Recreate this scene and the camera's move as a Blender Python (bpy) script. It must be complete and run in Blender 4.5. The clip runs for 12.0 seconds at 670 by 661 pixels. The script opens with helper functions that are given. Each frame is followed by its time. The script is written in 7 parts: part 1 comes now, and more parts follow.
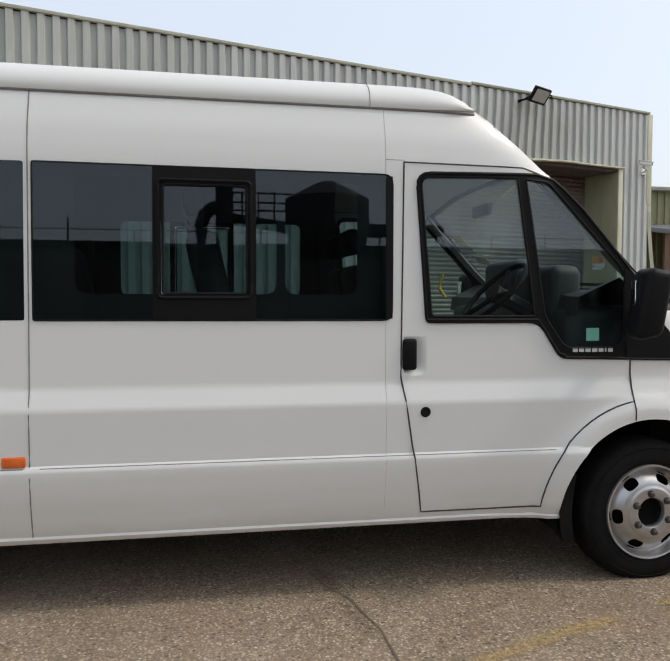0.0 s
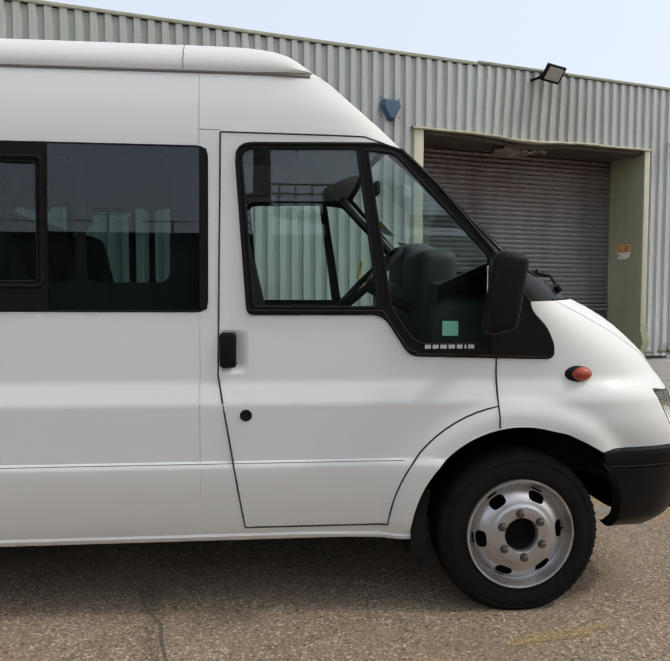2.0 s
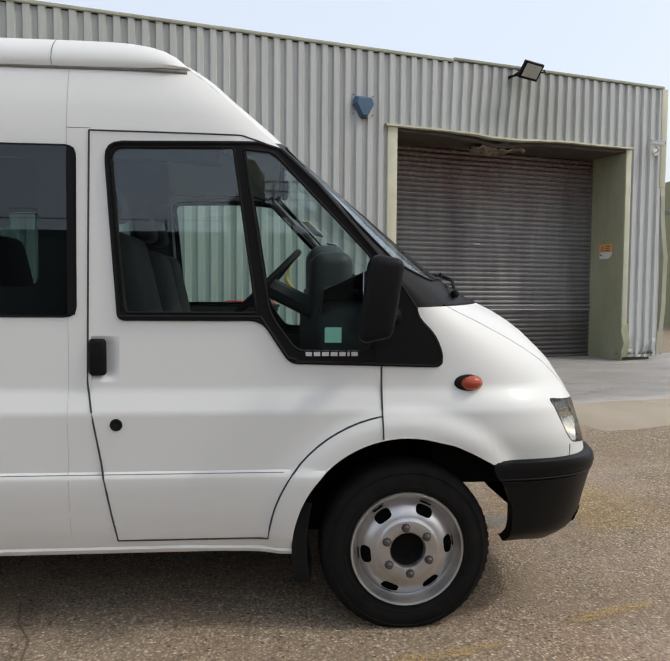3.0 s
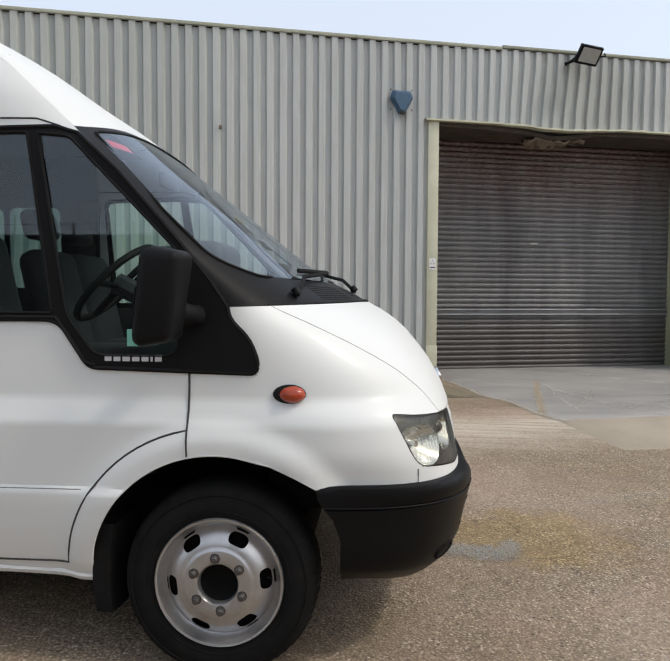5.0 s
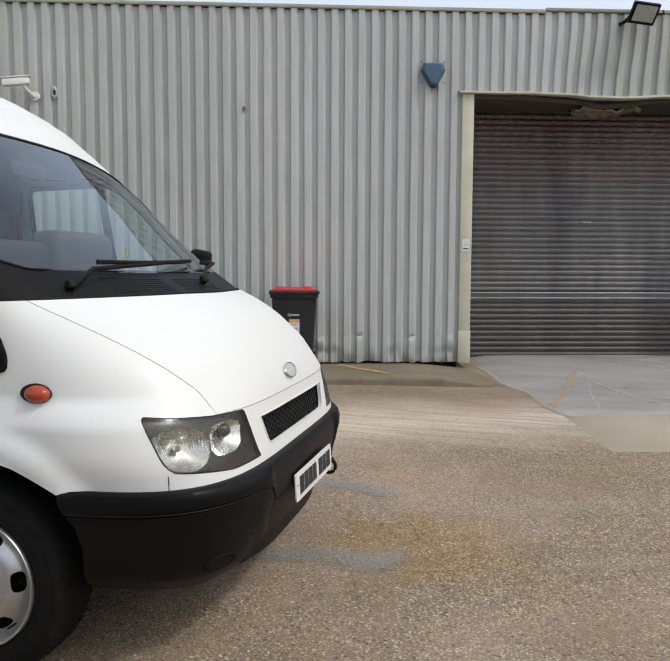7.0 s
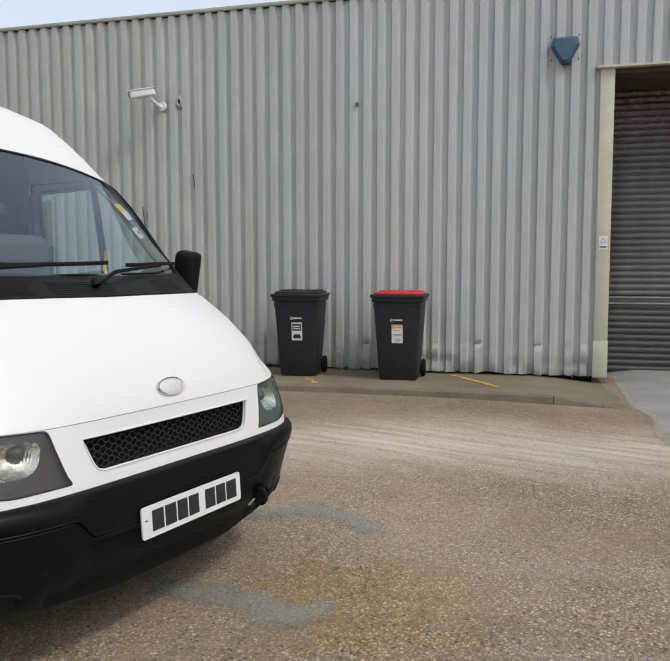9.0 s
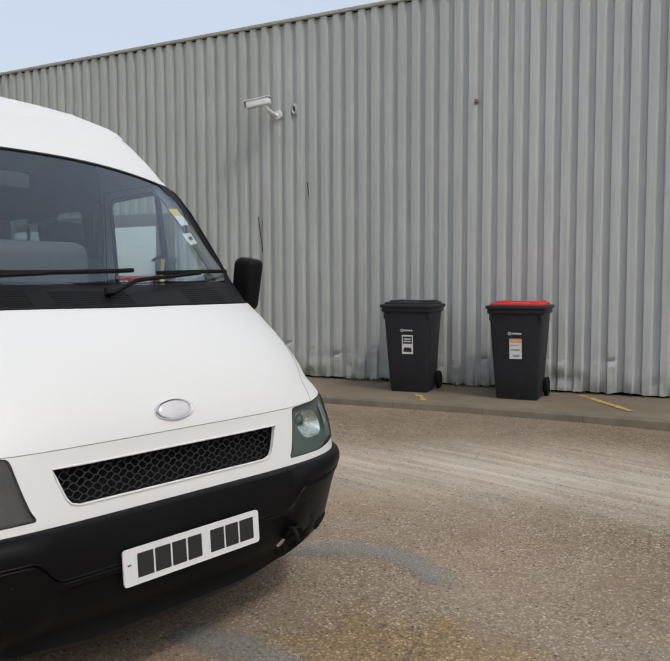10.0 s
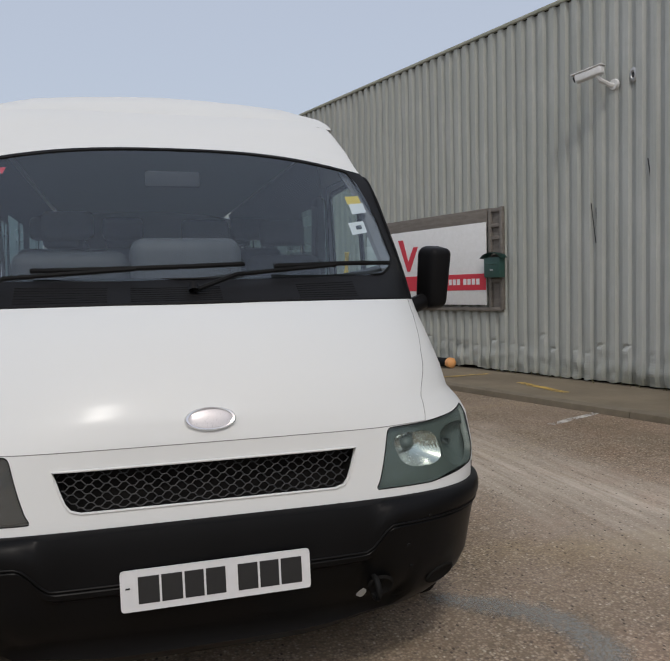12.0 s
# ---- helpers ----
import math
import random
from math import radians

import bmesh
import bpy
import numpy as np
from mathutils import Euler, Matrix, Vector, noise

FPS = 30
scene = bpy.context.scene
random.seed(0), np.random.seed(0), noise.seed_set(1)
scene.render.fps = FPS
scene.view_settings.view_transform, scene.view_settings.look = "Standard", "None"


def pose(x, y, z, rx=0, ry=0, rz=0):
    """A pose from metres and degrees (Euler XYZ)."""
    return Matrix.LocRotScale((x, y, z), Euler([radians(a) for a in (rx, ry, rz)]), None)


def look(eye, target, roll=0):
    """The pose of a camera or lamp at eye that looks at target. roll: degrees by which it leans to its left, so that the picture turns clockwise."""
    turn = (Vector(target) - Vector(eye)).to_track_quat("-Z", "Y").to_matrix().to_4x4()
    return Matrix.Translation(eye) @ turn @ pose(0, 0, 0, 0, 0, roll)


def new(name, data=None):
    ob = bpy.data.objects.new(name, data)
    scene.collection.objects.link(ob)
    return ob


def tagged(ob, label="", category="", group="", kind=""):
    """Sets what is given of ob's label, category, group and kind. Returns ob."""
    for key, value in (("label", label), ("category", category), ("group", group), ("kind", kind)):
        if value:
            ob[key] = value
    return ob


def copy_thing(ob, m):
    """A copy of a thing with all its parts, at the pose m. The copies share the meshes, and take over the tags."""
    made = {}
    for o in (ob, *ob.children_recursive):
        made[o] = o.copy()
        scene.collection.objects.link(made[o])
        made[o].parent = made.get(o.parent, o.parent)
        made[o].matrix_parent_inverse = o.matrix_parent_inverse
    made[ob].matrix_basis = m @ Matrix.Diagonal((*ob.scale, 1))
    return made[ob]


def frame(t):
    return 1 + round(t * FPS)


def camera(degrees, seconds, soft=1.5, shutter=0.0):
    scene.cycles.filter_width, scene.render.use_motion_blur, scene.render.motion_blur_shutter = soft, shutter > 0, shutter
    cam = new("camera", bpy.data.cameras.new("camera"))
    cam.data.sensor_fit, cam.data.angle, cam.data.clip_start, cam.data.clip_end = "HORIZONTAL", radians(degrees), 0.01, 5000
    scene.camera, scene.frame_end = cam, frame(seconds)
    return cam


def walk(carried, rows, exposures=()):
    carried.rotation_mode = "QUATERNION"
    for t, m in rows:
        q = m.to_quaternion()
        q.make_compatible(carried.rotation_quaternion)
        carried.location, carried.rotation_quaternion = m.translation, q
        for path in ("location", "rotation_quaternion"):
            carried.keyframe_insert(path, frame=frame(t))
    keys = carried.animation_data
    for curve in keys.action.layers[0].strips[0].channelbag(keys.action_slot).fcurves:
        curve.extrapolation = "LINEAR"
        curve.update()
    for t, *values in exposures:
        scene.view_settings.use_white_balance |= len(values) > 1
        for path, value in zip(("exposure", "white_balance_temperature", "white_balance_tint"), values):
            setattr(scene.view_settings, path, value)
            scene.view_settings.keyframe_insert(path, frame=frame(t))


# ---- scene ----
cam = camera(49.7, 12.0)
PATH = [
    (0, (0.067, -0.011, 1.328), (0.439, 1.952, 1.24), 0.2),
    (0.5, (0.301, 0.011, 1.333), (0.604, 1.986, 1.247), 0.2),
    (1, (0.547, 0.081, 1.326), (0.783, 2.065, 1.233), 0.3),
    (1.5, (0.81, 0.172, 1.337), (1.017, 2.159, 1.24), 0.2),
    (2, (1.103, 0.213, 1.315), (1.3, 2.2, 1.206), 0.2),
    (2.5, (1.381, 0.206, 1.345), (1.571, 2.193, 1.226), 0.2),
    (3, (1.602, 0.279, 1.346), (1.78, 2.267, 1.23), 0.4),
    (3.2, (1.696, 0.326, 1.354), (1.855, 2.316, 1.246), 0.5),
    (5, (2.685, 0.615, 1.325), (2.546, 2.607, 1.221), 0.3),
    (5.5, (2.915, 0.697, 1.343), (2.716, 2.683, 1.218), 0.2),
    (6, (3.271, 0.736, 1.383), (2.975, 2.709, 1.248), 0.1),
    (6.5, (3.551, 0.858, 1.378), (3.174, 2.816, 1.225), 0.1),
    (8.5, (4.628, 1.603, 1.384), (3.796, 3.414, 1.221), 0.3),
    (9, (4.822, 1.935, 1.378), (3.815, 3.656, 1.221), -0.0),
    (9.5, (4.956, 2.241, 1.384), (3.79, 3.859, 1.235), -0.2),
    (10, (4.911, 2.549, 1.366), (3.572, 4.03, 1.239), -0.2),
    (10.5, (4.894, 2.806, 1.365), (3.33, 4.051, 1.288), -0.6),
    (11, (4.992, 3.132, 1.350), (3.232, 4.082, 1.318), -1.3),
    (11.5, (5.038, 3.425, 1.333), (3.162, 4.117, 1.300), -1.2),
    (12, (5.03, 3.724, 1.321), (3.112, 4.279, 1.21), -1.3),
]
walk(cam, [(t, look(eye, target, roll)) for t, eye, target, roll in PATH],
     exposures=[(0, 0.06, 6560, 8), (3.0, 0.09, 6520, 8), (6.5, 0.08, 6390, 8), (8.5, 0.05, 6370, 9), (9.5, -0.08, 6350, 9), (10.5, -0.27, 6360, 9), (11.2, -0.4, 6340, 10), (12, -0.52, 6340, 10)])
# ---------------- world, sun, exposure ----------------
CY = 3.95                       # the minibus's centre line
AX, AY, AW = -1.563, 9.077, 16.17   # a point of the warehouse front and its bearing
CW, SW = math.cos(radians(AW)), math.sin(radians(AW))


def wall_at(u, n, z):
    """A place by the warehouse front: u along it, n out from it towards the yard."""
    return Vector((AX + u * CW + n * SW, AY + u * SW - n * CW, z))


def wall_uv(x, y):
    return (x - AX) * CW + (y - AY) * SW, (x - AX) * SW - (y - AY) * CW


SUN_TO = Vector((0.62, -0.13, 0.76)).normalized()
world = bpy.data.worlds.new("sky")
scene.world = world
world.use_nodes = True
wn = world.node_tree
sky = wn.nodes.new("ShaderNodeTexSky")
sky.sky_type = "NISHITA"
sky.sun_disc = False
sky.sun_elevation = math.asin(SUN_TO.z)
sky.sun_rotation = math.atan2(SUN_TO.x, SUN_TO.y)
sky.air_density, sky.dust_density, sky.ozone_density = 1.2, 5.0, 1.0
wn.nodes["Background"].inputs["Strength"].default_value = 0.161
haze = wn.nodes.new("ShaderNodeMix")      # thin high overcast over the clear sky
haze.data_type = "RGBA"
haze.inputs[0].default_value = 0.55
haze.inputs[7].default_value = (6.5, 6.82, 7.6, 1)
wn.links.new(sky.outputs[0], haze.inputs[6])
wn.links.new(haze.outputs[2], wn.nodes["Background"].inputs["Color"])
sun = new("sun", bpy.data.lights.new("sun", "SUN"))
sun.data.energy, sun.data.angle, sun.data.color = 1.10, radians(5), (1.0, 0.95, 0.875)
sun.matrix_world = look(SUN_TO * 40, (0, 0, 0))

# ---------------- materials ----------------


def nt(name, color=(0.8, 0.8, 0.8), rough=0.5, metal=0.0, **kw):
    m = bpy.data.materials.new(name)
    m.use_nodes = True
    b = m.node_tree.nodes["Principled BSDF"]
    b.inputs["Base Color"].default_value = (*color, 1)
    b.inputs["Roughness"].default_value = rough
    b.inputs["Metallic"].default_value = metal
    for k, v in kw.items():
        b.inputs[k].default_value = v
    return m, m.node_tree, b


def node(t, kind, **kw):
    n = t.nodes.new(kind)
    for k, v in kw.items():
        if k in n.inputs:
            n.inputs[k].default_value = v
        else:
            setattr(n, k, v)
    return n


def coords(t, scale=(1, 1, 1), rot=(0, 0, 0), kind="Object"):
    c = t.nodes.new("ShaderNodeTexCoord")
    mp = t.nodes.new("ShaderNodeMapping")
    mp.inputs["Scale"].default_value = scale
    mp.inputs["Rotation"].default_value = rot
    t.links.new(c.outputs[kind], mp.inputs[0])
    return mp.outputs[0]


def noise_of(t, co, scale, detail=4, rough=0.55, distortion=0.0):
    n = t.nodes.new("ShaderNodeTexNoise")
    n.inputs["Scale"].default_value = scale
    n.inputs["Detail"].default_value = detail
    n.inputs["Roughness"].default_value = rough
    n.inputs["Distortion"].default_value = distortion
    t.links.new(co, n.inputs["Vector"])
    return n.outputs["Fac"]


def ramp(t, fac, stops):
    r = t.nodes.new("ShaderNodeValToRGB")
    e = r.color_ramp.elements
    while len(e) < len(stops):
        e.new(0.5)
    for el, (p, c) in zip(e, stops):
        el.position = p
        el.color = (*c, 1) if len(c) == 3 else c
    t.links.new(fac, r.inputs[0])
    return r.outputs[0]


def mix(t, fac, a, b, mode="MIX"):
    m = t.nodes.new("ShaderNodeMix")
    m.data_type, m.blend_type = "RGBA", mode
    for v, i in ((fac, 0), (a, 6), (b, 7)):
        if isinstance(v, (int, float)):
            m.inputs[i].default_value = v
        elif isinstance(v, tuple):
            m.inputs[i].default_value = (*v, 1)
        else:
            t.links.new(v, m.inputs[i])
    return m.outputs[2]


def calc(t, op, a, b=0.0, c=0.0, clamp=False):
    m = t.nodes.new("ShaderNodeMath")
    m.operation, m.use_clamp = op, clamp
    for v, i in ((a, 0), (b, 1), (c, 2)):
        if isinstance(v, (int, float)):
            m.inputs[i].default_value = v
        else:
            t.links.new(v, m.inputs[i])
    return m.outputs[0]


def bump(t, b, height, strength=0.3, dist=0.01):
    n = t.nodes.new("ShaderNodeBump")
    n.inputs["Strength"].default_value, n.inputs["Distance"].default_value = strength, dist
    t.links.new(height, n.inputs["Height"])
    t.links.new(n.outputs[0], b.inputs["Normal"])


def sep(t, co):
    s = t.nodes.new("ShaderNodeSeparateXYZ")
    t.links.new(co, s.inputs[0])
    return s.outputs


def make_paint():
    m, t, b = nt("white_van_paint", (0.78, 0.78, 0.75), 0.45, 0, **{"Coat Weight": 0.14, "Coat Roughness": 0.16, "Specular IOR Level": 0.3})
    co = coords(t)
    big = noise_of(t, co, 1.3, 5)
    fine = noise_of(t, co, 35, 3)
    z = sep(t, co)[2]
    low = calc(t, "MULTIPLY_ADD", z, -2.2, 1.55, clamp=True)      # road film thrown up on the sills
    streak = noise_of(t, coords(t, (0.5, 0.5, 3.0)), 5, 4)
    dirt = calc(t, "MULTIPLY", low, calc(t, "MULTIPLY_ADD", streak, 1.4, -0.25, clamp=True), clamp=True)
    base = mix(t, big, (0.70, 0.706, 0.686), (0.675, 0.68, 0.658))
    col = mix(t, calc(t, "MULTIPLY", dirt, 0.55), base, (0.50, 0.42, 0.33))
    t.links.new(col, b.inputs["Base Color"])
    t.links.new(calc(t, "MULTIPLY_ADD", dirt, 0.25, 0.45), b.inputs["Roughness"])
    return m


def make_black_trim(name="black_trim_plastic", base=0.008, rough=0.42, spec=0.09):
    m, t, b = nt(name, (base, base, base * 1.06), rough, 0, **{"Specular IOR Level": spec})
    co = coords(t)
    f = noise_of(t, co, 60, 4)
    g = noise_of(t, co, 3, 4)
    t.links.new(mix(t, g, (base * 0.8, base * 0.8, base * 0.86), (base * 1.5, base * 1.45, base * 1.5)), b.inputs["Base Color"])
    t.links.new(calc(t, "MULTIPLY_ADD", g, 0.25, rough - 0.12), b.inputs["Roughness"])
    bump(t, b, f, 0.12, 0.002)
    return m


def make_glass(name, tint, gloss=1.0, ior=1.5, haze_amount=0.0, haze_tint=(0.6, 0.58, 0.5), rough=0.003):
    m = bpy.data.materials.new(name)
    m.use_nodes = True
    t = m.node_tree
    t.nodes.remove(t.nodes["Principled BSDF"])
    tr = node(t, "ShaderNodeBsdfTransparent")
    tr.inputs[0].default_value = (*tint, 1)
    gl = node(t, "ShaderNodeBsdfGlossy")
    gl.inputs["Roughness"].default_value = rough
    gl.inputs["Color"].default_value = (gloss * 0.86, gloss * 0.93, gloss, 1)
    lw = node(t, "ShaderNodeLayerWeight")
    lw.inputs[0].default_value = 0.5
    f0 = 2.0 * ((ior - 1) / (ior + 1)) ** 2          # both faces of the pane
    edge = calc(t, "MULTIPLY_ADD", calc(t, "POWER", lw.outputs["Facing"], 4.6), 1 - f0, f0, clamp=True)
    mx = node(t, "ShaderNodeMixShader")
    t.links.new(edge, mx.inputs[0])
    t.links.new(tr.outputs[0], mx.inputs[1])
    t.links.new(gl.outputs[0], mx.inputs[2])
    out = mx.outputs[0]
    if haze_amount:
        df = node(t, "ShaderNodeBsdfDiffuse")
        df.inputs[0].default_value = (*haze_tint, 1)
        hz = node(t, "ShaderNodeMixShader")
        t.links.new(calc(t, "MULTIPLY", noise_of(t, coords(t), 7, 4), haze_amount * 2), hz.inputs[0])
        t.links.new(out, hz.inputs[1])
        t.links.new(df.outputs[0], hz.inputs[2])
        out = hz.outputs[0]
    t.links.new(out, t.nodes["Material Output"].inputs[0])
    return m


def make_cladding():
    m, t, b = nt("grey_profiled_steel", (0.5, 0.5, 0.48), 0.5, 0.0, **{"Specular IOR Level": 0.4})
    co = coords(t)
    s = sep(t, co)
    big = noise_of(t, coords(t, (1, 1, 0.25)), 0.9, 5, 0.6)
    streak = noise_of(t, coords(t, (9, 9, 0.35)), 3.0, 5, 0.65)
    fine = noise_of(t, co, 26, 5, 0.7)
    base = mix(t, big, (0.43, 0.437, 0.425), (0.53, 0.545, 0.535))
    base = mix(t, calc(t, "MULTIPLY_ADD", streak, 1.6, -0.65, clamp=True), base, (0.35, 0.365, 0.335))
    west = calc(t, "MULTIPLY_ADD", calc(t, "ADD", s[0], calc(t, "MULTIPLY", big, 2.0)), -0.22, 0.55, clamp=True)   # colour itself made greener and darker towards -x, toning the wall down there
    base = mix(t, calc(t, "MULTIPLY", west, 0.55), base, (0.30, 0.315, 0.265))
    low = calc(t, "MULTIPLY_ADD", s[2], -1.1, 1.15, clamp=True)
    scuff = calc(t, "MULTIPLY", low, calc(t, "MULTIPLY_ADD", fine, 3.0, -1.15, clamp=True), clamp=True)
    base = mix(t, calc(t, "MULTIPLY", scuff, 0.14), base, (0.55, 0.60, 0.62))
    moss = calc(t, "MULTIPLY", calc(t, "MULTIPLY_ADD", s[2], -3.5, 1.6, clamp=True), calc(t, "MULTIPLY_ADD", big, 3.5, -1.15, clamp=True), clamp=True)
    base = mix(t, calc(t, "MULTIPLY", moss, 0.88), base, (0.13, 0.13, 0.085))
    drip = noise_of(t, coords(t, (24, 24, 0.5)), 2.0, 6, 0.7)
    base = mix(t, calc(t, "MULTIPLY", calc(t, "MULTIPLY_ADD", drip, 3.0, -1.45, clamp=True), 0.5), base, (0.30, 0.31, 0.265))
    speck = noise_of(t, co, 60, 4, 0.75)
    base = mix(t, calc(t, "MULTIPLY", calc(t, "MULTIPLY_ADD", speck, 6.0, -3.6, clamp=True), 0.35), base, (0.24, 0.22, 0.18))
    base = mix(t, calc(t, "MULTIPLY", calc(t, "MULTIPLY_ADD", noise_of(t, coords(t, (1, 1, 0.5)), 2.6, 5, 0.7), 3.0, -1.5, clamp=True), 0.35), base, (0.60, 0.61, 0.58))
    spot = wall_at(7.25, 0.0, 4.05)             # grime washed down below the floodlight
    sub = node(t, "ShaderNodeMapping", vector_type="TEXTURE")
    sub.inputs["Location"].default_value = spot
    sub.inputs["Rotation"].default_value = (0, 0, radians(AW))
    sub.inputs["Scale"].default_value = (1.25, 1.0, 0.75)
    t.links.new(co, sub.inputs[0])
    q = sep(t, sub.outputs[0])
    d = calc(t, "SQRT", calc(t, "ADD", calc(t, "MULTIPLY", q[0], q[0]), calc(t, "MULTIPLY", q[2], q[2])))
    d = calc(t, "ADD", d, calc(t, "MULTIPLY_ADD", streak, 1.2, -0.6))
    base = mix(t, calc(t, "MULTIPLY", calc(t, "MULTIPLY_ADD", d, -1.4, 1.5, clamp=True), 0.6), base, (0.25, 0.255, 0.215))
    oi = node(t, "ShaderNodeObjectInfo")
    hsv = node(t, "ShaderNodeHueSaturation")
    t.links.new(calc(t, "MULTIPLY_ADD", oi.outputs["Random"], 0.10, 0.95), hsv.inputs["Value"])
    t.links.new(base, hsv.inputs["Color"])
    t.links.new(hsv.outputs[0], b.inputs["Base Color"])
    t.links.new(calc(t, "MULTIPLY_ADD", fine, 0.25, 0.36), b.inputs["Roughness"])
    bump(t, b, noise_of(t, coords(t, (1, 1, 0.6)), 4, 4), 0.25, 0.02)
    return m


def make_asphalt():
    m, t, b = nt("worn_aggregate_asphalt", (0.3, 0.26, 0.2), 0.85)
    co = coords(t)
    s = sep(t, co)
    vor = node(t, "ShaderNodeTexVoronoi", Scale=88.0)
    t.links.new(co, vor.inputs["Vector"])
    stones = ramp(t, vor.outputs["Color"], [(0.0, (0.10, 0.070, 0.043)), (0.40, (0.31, 0.235, 0.155)), (0.75, (0.44, 0.35, 0.25)), (1.0, (0.78, 0.70, 0.58))])
    edge = calc(t, "MULTIPLY_ADD", vor.outputs["Distance"], -1.6, 1.2, clamp=True)
    col = mix(t, edge, (0.15, 0.113, 0.073), stones)
    chip = node(t, "ShaderNodeTexVoronoi", Scale=46.0)
    t.links.new(co, chip.inputs["Vector"])
    ct = sep(t, chip.outputs["Color"])
    core = calc(t, "MULTIPLY_ADD", chip.outputs["Distance"], -5.0, 2.3, clamp=True)
    col = mix(t, calc(t, "MULTIPLY", core, calc(t, "MULTIPLY", calc(t, "GREATER_THAN", ct[0], 0.87), 0.45)), col, (0.55, 0.46, 0.35))
    col = mix(t, calc(t, "MULTIPLY", core, calc(t, "GREATER_THAN", ct[1], 0.78)), col, (0.085, 0.062, 0.042))
    grit = noise_of(t, co, 34, 5, 0.8)
    col = mix(t, calc(t, "MULTIPLY", calc(t, "MULTIPLY_ADD", grit, 5.0, -2.75, clamp=True), 0.5), col, (0.10, 0.068, 0.05))
    col = mix(t, calc(t, "MULTIPLY", calc(t, "MULTIPLY_ADD", grit, -5.0, 2.1, clamp=True), 0.45), col, (0.56, 0.45, 0.35))
    mid = noise_of(t, co, 9, 6, 0.7)
    col = mix(t, calc(t, "MULTIPLY_ADD", mid, 0.7, -0.33, clamp=True), col, (0.36, 0.28, 0.185))
    big = noise_of(t, co, 0.55, 6, 0.62, 0.6)
    col = mix(t, calc(t, "MULTIPLY_ADD", big, 1.6, -0.72, clamp=True), col, (0.43, 0.335, 0.265))
    blot = noise_of(t, co, 3.6, 5, 0.65, 0.4)
    col = mix(t, calc(t, "MULTIPLY", calc(t, "MULTIPLY_ADD", blot, 3.2, -1.6, clamp=True), 0.42), col, (0.165, 0.12, 0.078))
    dark = noise_of(t, co, 1.7, 5, 0.6)
    col = mix(t, calc(t, "MULTIPLY_ADD", dark, 2.6, -1.35, clamp=True), col, (0.19, 0.135, 0.085))
    patch = noise_of(t, co, 0.33, 5, 0.6, 0.8)
    col = mix(t, calc(t, "MULTIPLY_ADD", patch, 3.0, -1.75, clamp=True), col, (0.22, 0.155, 0.10))
    pale = noise_of(t, coords(t, (1, 1, 1), (0, 0, 1.1)), 0.8, 6, 0.65, 0.5)
    col = mix(t, calc(t, "MULTIPLY_ADD", pale, 2.6, -1.62, clamp=True), col, (0.46, 0.39, 0.31))
    # dust swept into a pale band along the turning line of the yard
    r = coords(t, (1, 1, 1), (0, 0, radians(-AW)))
    rs = sep(t, r)
    verge = calc(t, "ADD", calc(t, "SUBTRACT", rs[1], 7.25), calc(t, "MULTIPLY_ADD", noise_of(t, r, 0.9, 5), 1.0, -0.5))
    verge = calc(t, "SUBTRACT", 1.0, calc(t, "ABSOLUTE", calc(t, "DIVIDE", verge, 0.65)), clamp=True)
    col = mix(t, calc(t, "MULTIPLY", verge, 0.5), col, (0.74, 0.70, 0.63), "MULTIPLY")
    band = calc(t, "SUBTRACT", rs[1], calc(t, "MULTIPLY_ADD", rs[0], 0.07, 5.503))
    band = calc(t, "ADD", band, calc(t, "MULTIPLY_ADD", noise_of(t, r, 0.5, 5), 1.6, -0.8))
    band = calc(t, "SUBTRACT", 1.0, calc(t, "ABSOLUTE", calc(t, "DIVIDE", band, 1.0)), clamp=True)
    track = noise_of(t, coords(t, (0.35, 5.0, 1), (0, 0, radians(-AW - 4))), 3.0, 5, 0.65)
    col = mix(t, calc(t, "MULTIPLY", band, calc(t, "MULTIPLY_ADD", track, 1.8, -0.35, clamp=True)), col, (0.60, 0.53, 0.44))
    # an old oily patch of finer gravel near the bumper
    sub = node(t, "ShaderNodeMapping", vector_type="TEXTURE")
    sub.inputs["Location"].default_value = (3.47, 4.50, 0)
    sub.inputs["Rotation"].default_value = (0, 0, radians(12))
    sub.inputs["Scale"].default_value = (0.62, 0.45, 1)
    t.links.new(co, sub.inputs[0])
    q = sep(t, sub.outputs[0])
    d = calc(t, "SQRT", calc(t, "ADD", calc(t, "MULTIPLY", q[0], q[0]), calc(t, "MULTIPLY", q[1], q[1])))
    d = calc(t, "ADD", d, calc(t, "MULTIPLY_ADD", noise_of(t, co, 3, 5, 0.65), 1.6, -0.8))
    col = mix(t, calc(t, "MULTIPLY", calc(t, "MULTIPLY_ADD", d, -3.0, 3.0, clamp=True), 0.9), col, (1.0, 0.92, 0.66), "MULTIPLY")
    # aggregate of two quarries, rosy and olive, in drifts
    drift = noise_of(t, coords(t, (1, 1, 1), (0, 0, 0.4)), 0.9, 5, 0.6, 0.5)
    col = mix(t, calc(t, "MULTIPLY_ADD", drift, 4.0, -2.1, clamp=True), col, (1.08, 0.95, 0.90), "MULTIPLY")
    col = mix(t, calc(t, "MULTIPLY_ADD", drift, -4.0, 1.75, clamp=True), col, (1.04, 1.02, 0.84), "MULTIPLY")
    fleck = node(t, "ShaderNodeTexVoronoi", Scale=30.0)
    t.links.new(coords(t, (1.0, 1.7, 1), (0, 0, 0.7)), fleck.inputs["Vector"])
